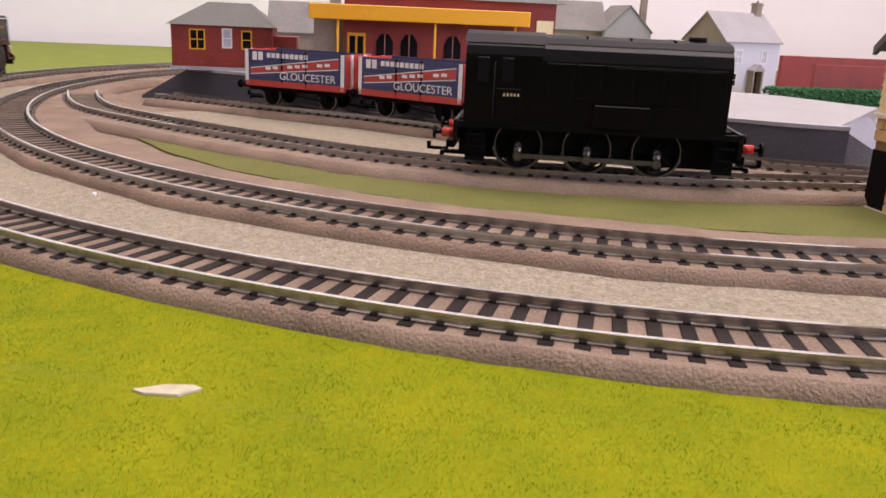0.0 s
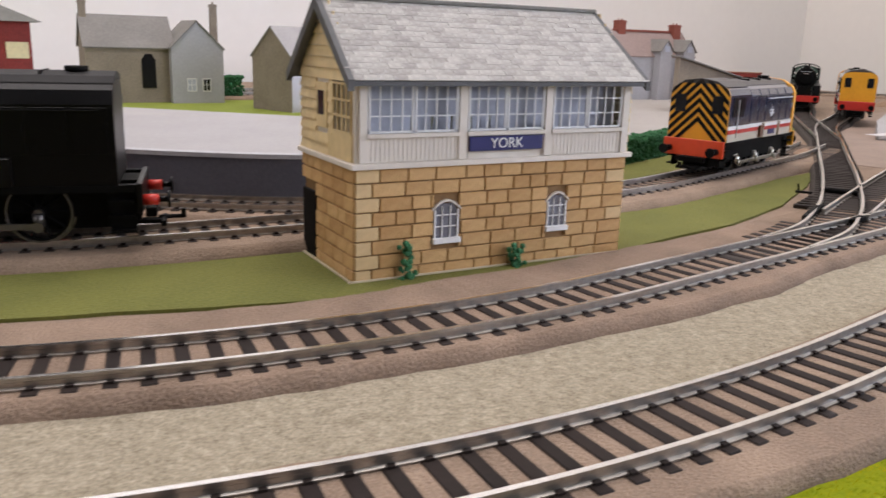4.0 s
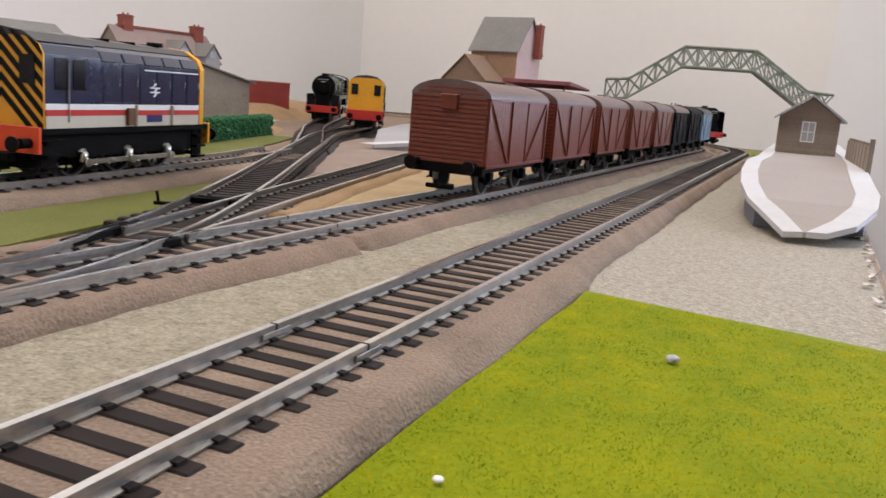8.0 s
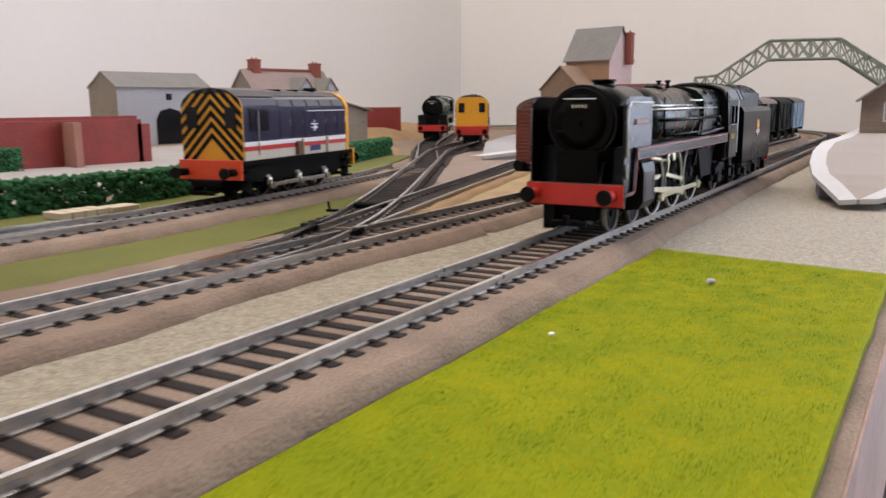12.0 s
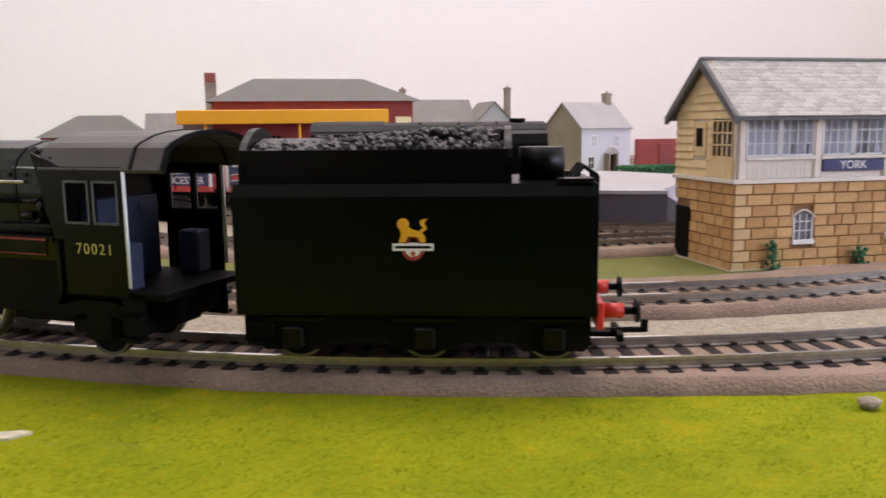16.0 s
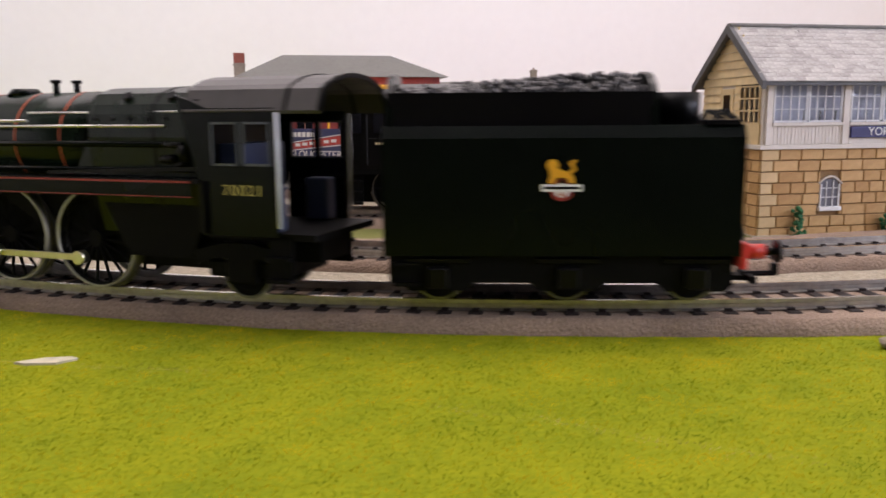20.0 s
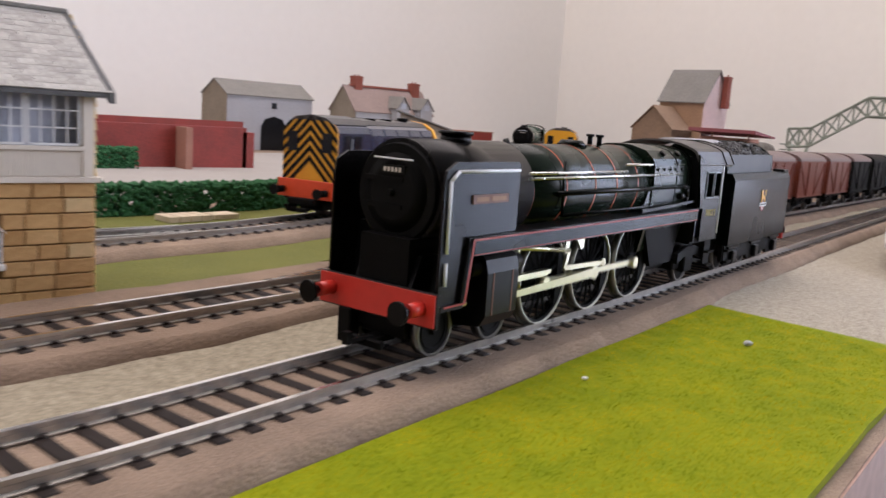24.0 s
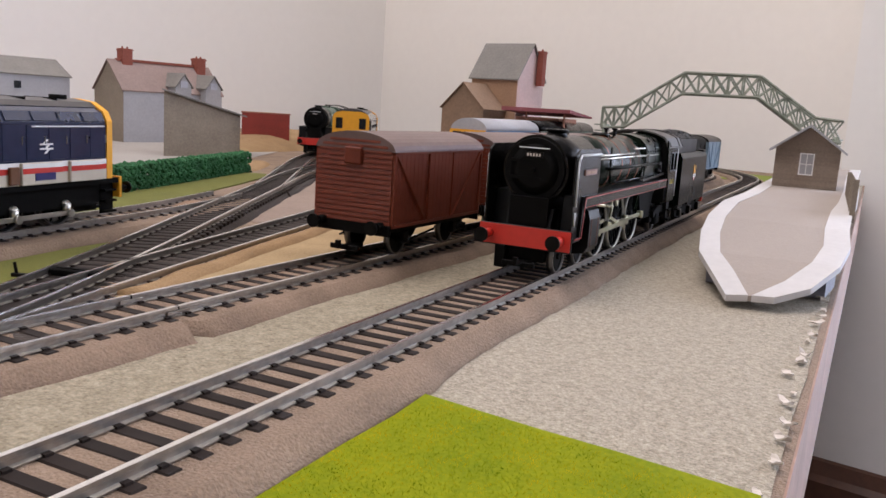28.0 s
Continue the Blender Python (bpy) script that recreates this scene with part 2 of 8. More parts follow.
PLATFORM_TOP = mat("grey_platform_card", (0.34, 0.33, 0.33), 0.85, var=0.09, grain=500, coarse=30, bump=0.2)
PLATFORM_TAUPE = mat("taupe_platform_card", (0.33, 0.285, 0.25), 0.85, var=0.06, grain=500, coarse=30, bump=0.2)
CARD_WHITE = mat("off_white_card", (0.55, 0.535, 0.53), 0.7, var=0.06, grain=300, coarse=40)
PLATFORM_FACE = mat("dark_grey_brick_face", (0.095, 0.095, 0.118), 0.8, var=0.2, grain=600, coarse=50, bump=0.15)
PLATFORM_BLUE = mat("bluish_grey_brick_face", (0.20, 0.20, 0.235), 0.75, var=0.2, grain=600, coarse=50, bump=0.3)
HEDGE = mat("dark_green_foam_hedge", (0.012, 0.07, 0.022), 0.95, grain=700, coarse=120, second=(0.03, 0.15, 0.05), bump=0.8)
BUSH = mat("green_foam_bush", (0.02, 0.11, 0.05), 0.95, grain=700, coarse=120, second=(0.05, 0.20, 0.08))
BRIDGE = mat("grey_green_lattice_plastic", (0.15, 0.18, 0.14), 0.55, grain=260, coarse=90, second=(0.34, 0.36, 0.29))
GLAZE_DARK = mat("dark_window", (0.006, 0.006, 0.008), 0.2, var=0.2, spec=0.3)
GLAZE_SKY = mat("pale_printed_window", (0.45, 0.48, 0.55), 0.35, var=0.15, grain=300)
LOCO_GREEN = mat("faded_green_loco", (0.05, 0.10, 0.07), 0.4, var=0.15)
BLUE_WAGON = mat("light_blue_plastic", (0.16, 0.235, 0.30), 0.5, var=0.15)
BALSA = mat("pale_balsa_wood", (0.55, 0.46, 0.33), 0.8, var=0.12, grain=300)
FLAKE = mat("torn_white_card", (0.62, 0.56, 0.50), 0.9, var=0.1)
# cab fittings, blue to carry the bluish daylight inside the cab
CAB_BLUE_LIT = mat("blue_lit_cab_plastic", (0.030, 0.042, 0.090), 0.45, var=0.1)
WAGON_NAVY = mat("wagon_navy", (0.035, 0.045, 0.13), 0.45, var=0.1)
WAGON_RED = mat("wagon_red", (0.50, 0.05, 0.035), 0.45, var=0.1)

# ---------------------------------------------------------------- mesh helpers, all sizes in millimetres
MM = 0.001


def box(bm, x0, y0, z0, x1, y1, z1, bev=0.0):
    v = [bm.verts.new((x, y, z)) for x in (x0, x1) for y in (y0, y1) for z in (z0, z1)]
    fs = [bm.faces.new([v[i] for i in q]) for q in ((0, 1, 3, 2), (4, 6, 7, 5), (0, 4, 5, 1), (2, 3, 7, 6), (0, 2, 6, 4), (1, 5, 7, 3))]
    if bev:
        es = list({e for f in fs for e in f.edges})
        bmesh.ops.bevel(bm, geom=es, offset=bev, segments=1, affect="EDGES")
    return bm


def rod(bm, p, q, r, seg=10, r2=None, caps=True):
    """A cylinder or cone from p to q."""
    p, q = Vector(p), Vector(q)
    r2 = r if r2 is None else r2
    d = (q - p).normalized()
    side = d.cross(Vector((0, 0, 1)) if abs(d.z) < 0.9 else Vector((1, 0, 0))).normalized()
    up = side.cross(d)
    rings = []
    for c, rad in ((p, r), (q, r2)):
        rings.append([bm.verts.new(c + (side * math.cos(a) + up * math.sin(a)) * rad) for a in (2 * math.pi * i / seg for i in range(seg))])
    for i in range(seg):
        j = (i + 1) % seg
        f = bm.faces.new((rings[0][i], rings[0][j], rings[1][j], rings[1][i]))
        f.smooth = seg > 7
    if caps:
        bm.faces.new(rings[0][::-1])
        bm.faces.new(rings[1])
    return bm


def prism(bm, pts, axis, a0, a1, smooth=False):
    """A polygon of 2D points drawn out along an axis from a0 to a1."""
    def at(p, a):
        return {"x": (a, p[0], p[1]), "y": (p[0], a, p[1]), "z": (p[0], p[1], a)}[axis]
    r0 = [bm.verts.new(at(p, a0)) for p in pts]
    r1 = [bm.verts.new(at(p, a1)) for p in pts]
    n = len(pts)
    for i in range(n):
        j = (i + 1) % n
        bm.faces.new((r0[i], r0[j], r1[j], r1[i])).smooth = smooth
    bm.faces.new(r0[::-1])
    bm.faces.new(r1)
    return bm


def ring(bm, cx, cz, y0, y1, r_out, r_in, seg=32):
    """A rim about the y axis."""
    loops = []
    for y, r in ((y0, r_out), (y1, r_out), (y1, r_in), (y0, r_in)):
        loops.append([bm.verts.new((cx + r * math.cos(2 * math.pi * i / seg), y, cz + r * math.sin(2 * math.pi * i / seg))) for i in range(seg)])
    for k in range(4):
        a, b = loops[k], loops[(k + 1) % 4]
        for i in range(seg):
            j = (i + 1) % seg
            bm.faces.new((a[i], a[j], b[j], b[i])).smooth = k % 2 == 0
    return bm


def mesh_of(name, bm, material):
    bmesh.ops.recalc_face_normals(bm, faces=bm.faces)
    bmesh.ops.scale(bm, vec=(MM, MM, MM), verts=bm.verts)
    me = bpy.data.meshes.new(name)
    bm.to_mesh(me)
    bm.free()
    me.materials.append(material)
    return me


def part(name, bm, material, parent=None, label="", at=None):
    """One mesh object under a thing or a part; at is a pose in millimetres."""
    ob = new(name, mesh_of(name, bm, material))
    if parent is not None:
        ob.parent = parent
    if at is not None:
        ob.matrix_basis = at
    if label:
        tagged(ob, label)
    return ob


def share(name, me, parent, m):
    ob = new(name, me)
    ob.parent = parent
    ob.matrix_basis = m
    return ob


def mpose(x, y, z, rx=0, ry=0, rz=0):
    return pose(x * MM, y * MM, z * MM, rx, ry, rz)


def thing(name, label, category, m=None, group="", kind=""):
    ob = new(name)
    ob.empty_display_size = 0.01
    if m is not None:
        ob.matrix_basis = m
    return tagged(ob, label, category, group, kind)


def solid(name, bm, material, label, category, m=None, group="", kind=""):
    ob = part(name, bm, material, None, "", m)
    return tagged(ob, label, category, group, kind)


def text_part(name, words, size, material, parent, m, depth=0.15):
    cu = bpy.data.curves.new(name, "FONT")
    cu.body, cu.size, cu.extrude, cu.align_x, cu.align_y = words, size * MM, depth * MM, "CENTER", "CENTER"
    tmp = bpy.data.objects.new(name, cu)
    me = bpy.data.meshes.new_from_object(tmp)
    bpy.data.objects.remove(tmp)
    me.materials.clear()
    me.materials.append(material)
    ob = new(name, me)
    ob.parent = parent
    ob.matrix_basis = m
    return ob


def B():
    return bmesh.new()


# ---------------------------------------------------------------- track paths
def make_path(x, y, heading, segs, step=3.0):
    """Points along lines ('L', length) and arcs ('T', radius, degrees; positive turns left)."""
    pts = [(x, y, heading)]
    h = heading
    for s in segs:
        if s[0] == "L":
            n = max(1, int(s[1] / step))
            for _ in range(n):
                x += s[1] / n * math.cos(h)
                y += s[1] / n * math.sin(h)
                pts.append((x, y, h))
        else:
            ang = radians(s[2])
            n = max(1, int(abs(ang) * s[1] / step))
            for _ in range(n):
                h2 = h + ang / n
                d = 2 * s[1] * math.sin(abs(ang) / n / 2)
                x += d * math.cos((h + h2) / 2)
                y += d * math.sin((h + h2) / 2)
                h = h2
                pts.append((x, y, h))
    return np.array(pts)


def spline_path(ctrl, step=3.0):
    """A smooth path through control points."""
    c = [np.array(p, float) for p in ctrl]
    c = [2 * c[0] - c[1]] + c + [2 * c[-1] - c[-2]]
    out = []
    for i in range(1, len(c) - 2):
        n = max(2, int(np.linalg.norm(c[i + 1] - c[i]) / step))
        for k in range(n):
            t = k / n
            out.append(0.5 * (2 * c[i] + (c[i + 1] - c[i - 1]) * t + (2 * c[i - 1] - 5 * c[i] + 4 * c[i + 1] - c[i + 2]) * t * t
                              + (3 * c[i] - c[i - 1] - 3 * c[i + 1] + c[i + 2]) * t ** 3))
    out.append(c[-2])
    out = np.array(out)
    d = np.gradient(out, axis=0)
    return np.column_stack([out, np.arctan2(d[:, 1], d[:, 0])])


def path_s(p):
    return np.concatenate([[0], np.cumsum(np.hypot(np.diff(p[:, 0]), np.diff(p[:, 1])))])


def path_at(p, s_all, s):
    x, y = np.interp(s, s_all, p[:, 0]), np.interp(s, s_all, p[:, 1])
    h = np.interp(s, s_all, np.unwrap(p[:, 2]))
    return float(x), float(y), float(h)


def offset(p, d):
    """The path moved d to its left."""
    return np.column_stack([p[:, 0] - d * np.sin(p[:, 2]), p[:, 1] + d * np.cos(p[:, 2]), p[:, 2]])


A_ANG, B_ANG = 10.9, 9.8
CX, CY, RA, RB = -5.0, 351.0, 472.0, 405.0
RAIL_TOP = 7.5


def loop_path(r, ang, run, x_end_turn, r_far=403.0):
    a = radians(ang)
    tx, ty = CX + r * math.sin(a), CY - r * math.cos(a)
    x0, y0 = tx + run * math.cos(a), ty + run * math.sin(a)
    back = make_path(x0, y0, a, [("T", r_far, 80)])[::-1]
    back[:, 2] += math.pi
    fore = make_path(x0, y0, math.pi + a, [("L", run), ("T", r, -(180 + ang)), ("L", x_end_turn)])
    return np.vstack([back[:-1], fore])


# the outer loop closes on itself behind the village
RUN_A, BACK_A, RA_FAR = 978.7, 978.7, 378.6
_a = radians(A_ANG)
TAN_A = (CX + RA * math.sin(_a), CY - RA * math.cos(_a))
PATH_A = make_path(TAN_A[0] + RUN_A * math.cos(_a), TAN_A[1] + RUN_A * math.sin(_a), math.pi + _a,
                   [("L", RUN_A), ("T", RA, -(180 + A_ANG)), ("L", BACK_A), ("T", RA_FAR, -(180 - A_ANG))])
# the way of the train: the left-hand curve, once round, and the curve again
TRAIN_WAY = make_path(TAN_A[0], TAN_A[1], math.pi + _a,
                      [("T", RA, -(180 + A_ANG)), ("L", BACK_A), ("T", RA_FAR, -(180 - A_ANG)), ("L", RUN_A), ("T", RA, -140)])
S_TRAIN_WAY = np.concatenate([[0], np.cumsum(np.hypot(np.diff(TRAIN_WAY[:, 0]), np.diff(TRAIN_WAY[:, 1])))])
LAP = RA * radians(180 + A_ANG) + BACK_A + RA_FAR * radians(180 - A_ANG) + RUN_A
PATH_B = loop_path(RB, B_ANG, 980.0, 300.0, 330.0)
S_B = path_s(PATH_B)
PATH_C = spline_path([(-384, 330), (-368, 284), (-345, 240), (-300, 193), (-263, 160), (-207, 116), (-159, 90), (-100, 73), (-50, 66), (0, 64), (60, 66), (130, 74), (190, 85),
                      (238, 100), (300, 122), (380, 150), (450, 185)])
PATH_D = spline_path([(-330, 332), (-261, 288), (-190, 246), (-120, 192), (-60, 142), (-15, 112), (20, 96), (70, 84), (120, 79), (170, 82)])
PATH_E = spline_path([(150, -33), (190, -20), (232, 4), (270, 30), (330, 75), (400, 130), (500, 208), (600, 285), (700, 345), (800, 405)])
PATH_F = spline_path([(225, -4), (280, 22), (345, 52), (430, 90), (540, 140), (680, 190), (820, 228), (1000, 268)])
PATH_H = spline_path([(500, 208), (600, 300), (700, 390), (860, 515), (960, 590)])


def sweep(bm, p, section, close_ends=True, head=None):
    """A closed cross-section (offset to the left, height) carried along a path; the head face takes the second material."""
    rows = []
    for x, y, h in p:
        nx, ny = -math.sin(h), math.cos(h)
        rows.append([bm.verts.new((x + nx * o, y + ny * o, z)) for o, z in section])
    n = len(section)
    for a, b in zip(rows, rows[1:]):
        for i in range(n):
            j = (i + 1) % n
            bm.faces.new((a[i], a[j], b[j], b[i])).material_index = int(i == head)
    if close_ends:
        bm.faces.new(rows[0][::-1])
        bm.faces.new(rows[-1])
    return bm


def bed(bm, p, left, right, top, seed, wave=1.6, notches=()):
    """A foam ballast bed with uneven edges, rounded shoulders and open butt joints; left may depend on the place."""
    rows = []
    s = path_s(p)
    for (x, y, h), d in zip(p, s):
        nx, ny = -math.sin(h), math.cos(h)
        wl = wave * noise.noise((d * 0.02, seed, 0.3)) * 2 + 0.8 * noise.noise((d * 0.11, seed, 1.3))
        wr = wave * noise.noise((d * 0.02, seed, 5.3)) * 2 + 0.8 * noise.noise((d * 0.11, seed, 7.3))
        lw = (left(x, y) if callable(left) else left) + wl
        lw = max(lw, 15.0)
        cut = any(math.hypot(x - a, y - b) < 1.6 for a, b in notches)
        if cut:
            lw = 14.6
        ease = max(0.0, min(1.0, (lw - 17.0) / 2.0)) if x > 200 else 0.0
        prof = [(lw, -1.5), (lw, 0.5), (lw - 0.8 - 1.2 * ease, 2.6 - 0.6 * ease), (lw - 2.2 - 2.4 * ease, top), (0, top + 0.05), (-right - wr + 3.5, top),
                (-right - wr + 1.2, 2.4), (-right - wr, 0.5), (-right - wr, -1.5)]
        rows.append([bm.verts.new((x + nx * o, y + ny * o, z + 0.25 * noise.noise((x * 0.2, y * 0.2, o)))) for o, z in prof])
    for a, b in zip(rows, rows[1:]):
        for i in range(len(a) - 1):
            bm.faces.new((a[i], a[i + 1], b[i + 1], b[i])).smooth = i not in (3, 4)
    bm.faces.new(rows[0])
    bm.faces.new(rows[-1][::-1])
    return bm


RAIL_SECTION = [(-0.6, 0), (-0.6, -0.85), (-0.35, -1.05), (-0.35, -2.0), (-1.0, -2.3), (-1.0, -2.55), (1.0, -2.55), (1.0, -2.3), (0.35, -2.0), (0.35, -1.05),
                (0.6, -0.85), (0.6, 0)]


def sleeper_mesh():
    bm = B()
    box(bm, -1.7, -12.6, -1.9, 1.7, 12.6, 0, 0.3)
    for y in (-8.8, 8.8):
        for s in (-1, 1):
            box(bm, -0.8, y + s * 1.0 - 0.6, -0.1, 0.8, y + s * 1.0 + 0.6, 0.5)
    return mesh_of("sleeper", bm, SLEEPER)


SLEEPER_MESH = sleeper_mesh()


def railway(name, label, p, beds, seed, skip=(), joints=(), wave=1.6, bed_m=None, notches=()):
    t = thing(name, label, "railway track", kind="structure")
    if beds:
        part("ballast_bed", bed(B(), p if notches else p[::2], beds[0], beds[1], RAIL_TOP - 3.0 + 0.06 * (seed % 6), seed, wave, notches),
             bed_m or (BALLAST if seed % 2 else BALLAST_DARK), t, "brown foam ballast strip with uneven edges")
    s_all = path_s(p)
    for side in (-8.8, 8.8):
        q = offset(p, side)
        r = part("rail", sweep(B(), q, [(o, RAIL_TOP + z) for o, z in RAIL_SECTION], head=11), RAIL_SIDE, t)
        r.data.materials.append(RAIL)
    k = 4.0
    rg = random.Random(seed)
    while k < s_all[-1]:
        if not any(a <= k <= b for a, b in skip):
            x, y, h = path_at(p, s_all, k)
            share("sleeper", SLEEPER_MESH, t, mpose(x, y, RAIL_TOP - 2.5, 0, 0, math.degrees(h) + rg.uniform(-0.7, 0.7)))
        k += 7.1
    for k in joints:
        for side in (-8.8, 8.8):
            x, y, h = path_at(p, s_all, k)
            bm = B()
            for s in (-1, 1):
                box(bm, -4, side + s * 0.62 - 0.25, -2.0, 4, side + s * 0.62 + 0.25, -1.0, 0.1)
            part("fishplate", bm, RAIL_SIDE, t, "", mpose(x, y, RAIL_TOP, 0, 0, math.degrees(h)))
            part("rail_gap", box(B(), -0.25, side - 0.64, -2.0, 0.25, side + 0.64, 0.03), MATT_BLACK, t, "dark gap between rail ends", mpose(x, y, RAIL_TOP, 0, 0, math.degrees(h)))
    return t


# ---------------------------------------------------------------- the room
def room():
    z0, z1 = -505, 1850
    bm = B()
    box(bm, -1900, 1150, z0, 1800, 1250, z1)
    solid("wall_north", bm, WALL_PAINT, "plain white painted back wall behind the layout", "wall", kind="structure")
    bm = B()
    box(bm, 1650, 45, z0, 1750, 1150, z1)
    solid("wall_east", bm, WALL_CREAM, "cream white painted side wall", "wall", kind="structure")
    bm = B()
    box(bm, 1345, -140, z0, 1650, 45, z1)
    pier = solid("wall_pier", bm, WALL_PAINT, "white painted projecting wall with a glazed door opening", "wall", kind="structure")
    part("far_jamb", box(B(), 1345, -860, z0, 1650, -830, z1), WALL_PAINT, pier)
    part("lintel", box(B(), 1345, -830, 700, 1650, -140, z1), WALL_PAINT, pier)
    part("threshold", box(B(), 1345, -830, z0, 1650, -140, -470), WALL_PAINT, pier)
    bm = B()
    for y0, y1 in ((-830, -780), (-510, -460), (-190, -140)):
        box(bm, 1352, y0, -470, 1392, y1, 700)
    for y0, y1 in ((-780, -510), (-460, -190)):
        box(bm, 1352, y0, -470, 1392, y1, -380)
        box(bm, 1352, y0, 640, 1392, y1, 700)
    d = solid("door_1", bm, WHITE, "white framed glazed double door letting in daylight", "door", kind="structure")
    for y0, y1 in ((-780, -510), (-460, -190)):
        part("pane", box(B(), 1370, y0, -380, 1374, y1, 640), GLASS, d).visible_shadow = False
    # side wall with a window opening towards the viewer's end
    bm = B()
    box(bm, 1650, -2400, z0, 1750, -2250, z1)
    box(bm, 1650, -2250, z0, 1750, -700, 180)
    box(bm, 1650, -2250, 1320, 1750, -700, z1)
    solid("wall_window", bm, WALL_PAINT, "white wall with a window opening", "wall", kind="structure")
    bm = B()
    box(bm, 1655, -2250, 180, 1745, -2200, 1320)
    box(bm, 1655, -750, 180, 1745, -700, 1320)
    box(bm, 1655, -1500, 180, 1745, -1450, 1320)
    box(bm, 1655, -2200, 180, 1745, -750, 225)
    box(bm, 1655, -2200, 1275, 1745, -750, 1320)
    solid("window_1", bm, WHITE, "white framed window", "window", kind="structure")
    # unseen wall, coloured dark so glossy black sides reflect little
    bm = B()
    box(bm, -1900, -2500, z0, 1750, -2400, z1)
    solid("wall_south", bm, WALL_UNSEEN_DARK, "unseen dark taupe wall that keeps reflections dark", "wall", kind="structure")
    bm = B()
    box(bm, -2000, -2500, z0, -1900, 1250, z1)
    solid("wall_west", bm, WALL_PAINT, "plain white painted wall", "wall", kind="structure")
    bm = B()
    box(bm, -2000, -2500, z0 - 60, 1800, 1250, z0)
    solid("floor", bm, FLOOR_CARPET, "dark brown carpeted floor", "floor", kind="structure")
    bm = B()
    box(bm, -2000, -2500, z1, 1800, 1250, z1 + 60)
    solid("ceiling", bm, WALL_PAINT, "plain white ceiling", "ceiling", kind="structure")
    bm = B()
    prism(bm, [(1325, z0), (1345, z0), (1345, z0 + 120), (1338, z0 + 118), (1332, z0 + 100), (1325, z0 + 92)], "y", -140, 45)
    solid("baseboard", bm, SKIRTING, "dark stained wooden skirting board at the wall foot", "skirting board", kind="structure")


room()


# ---------------------------------------------------------------- the layout board and its ground covers
def front_edge(x):
    return -190.0 + 0.175 * (x - 182.0)


def sheet(name, pts, z, material, label, category, thick=1.2, seed=1, wob=0.8, step=12.0, kind="structure"):
    """A thin ground cover with slightly uneven edges."""
    out = []
    n = len(pts)
    for i in range(n):
        p, q = np.array(pts[i], float), np.array(pts[(i + 1) % n], float)
        k = max(1, int(np.linalg.norm(q - p) / step))
        for j in range(k):
            v = p + (q - p) * j / k
            out.append((v[0] + wob * noise.noise((v[0] * 0.09, v[1] * 0.09, seed)), v[1] + wob * noise.noise((v[0] * 0.09, v[1] * 0.09, seed + 9.5))))
    bm = B()
    prism(bm, out, "z", z - thick, z)
    bm.normal_update()
    bmesh.ops.triangulate(bm, faces=[f for f in bm.faces if len(f.verts) > 4], ngon_method="EAR_CLIP")
    return solid(name, bm, material, label, category, kind=kind)


def layout_board():
    bm = B()
    pts = [(-760, front_edge(-760)), (1325, front_edge(1325)), (1325, 60), (1420, 60), (1420, 1130), (-760, 1130)]
    prism(bm, pts, "z", -14, -1.2)
    board = solid("layout_board", bm, BALLAST, "brown covered wooden baseboard of the model railway", "board", kind="structure")
    bm = B()
    fx = [(-760, front_edge(-760) - 0.5), (1325, front_edge(1325) - 0.5), (1325, front_edge(1325) + 18), (-760, front_edge(-760) + 18)]
    prism(bm, fx, "z", -62, -1.6)
    part("edge_frame", bm, PLY, board, "bare reddish-brown timber edge frame")
    for x in (-600, 300, 1200):
        for y in (front_edge(x) + 60, 1050):
            bm = B()
            box(bm, x, y, -505, x + 45, y + 45, -14)
            part("leg", bm, PLY, board)


layout_board()


def front_a(x, y):
    """Width of the outer bed on the viewer's side: narrow on the curve, wide along the straight."""
    return float(np.interp(x, (-260, -120, -40, 40, 286, 310), (15.2, 16.2, 19.4, 23.0, 23.0, 19.0))) if y < 250 else 17.5


def front_b(x, y):
    return float(np.interp(x, (-260, -100, -50, 0, 60, 105, 165, 230, 280), (15.0, 14.8, 16.0, 18.0, 20.5, 21.0, 18.0, 19.0, 22.0))) if y < 250 else 18.0


outer_A = np.array([[x - front_a(x, y) * math.sin(h), y + front_a(x, y) * math.cos(h), h] for x, y, h in PATH_A])


def clip_path(p, x0, x1, ymax=2000.0):
    return [(float(a), float(b)) for a, b, _ in p[::6] if x0 <= a <= x1 and b < ymax]


# bright grass mat in front of the outer track, up to its cut end
edge = clip_path(outer_A, -475, 282, 300)
GRASS_POLY = [(290, front_edge(290) + 3), (-700, front_edge(-700) + 3), (-700, 200)] + [q for q in edge[::-1]] + [(286, -96.5)]
GRASS_TOP = 1.0
sheet("grass_mat", GRASS_POLY, GRASS_TOP, GRASS_MAT, "bright yellow-green flocked grass mat along the outer track", "grass mat", thick=2.0, seed=2, wob=0.6)
sheet("cork_ground", [(278, -78), (292, front_edge(292) + 2), (1310, front_edge(1310) + 2), (1310, 300), (1040, 72), (900, 44), (560, -22)], -0.5, CORK,
      "grey-tan flecked board surface without grass", "ground", thick=0.6, seed=3)
# brown ground inside the loop of the outer track
sheet("loop_ground", [(float(a), float(b)) for a, b, _ in PATH_A[::10]], 0.12, BALLAST, "brown textured ground inside the outer loop", "ground", thick=0.8, seed=15, wob=0.2, step=60)
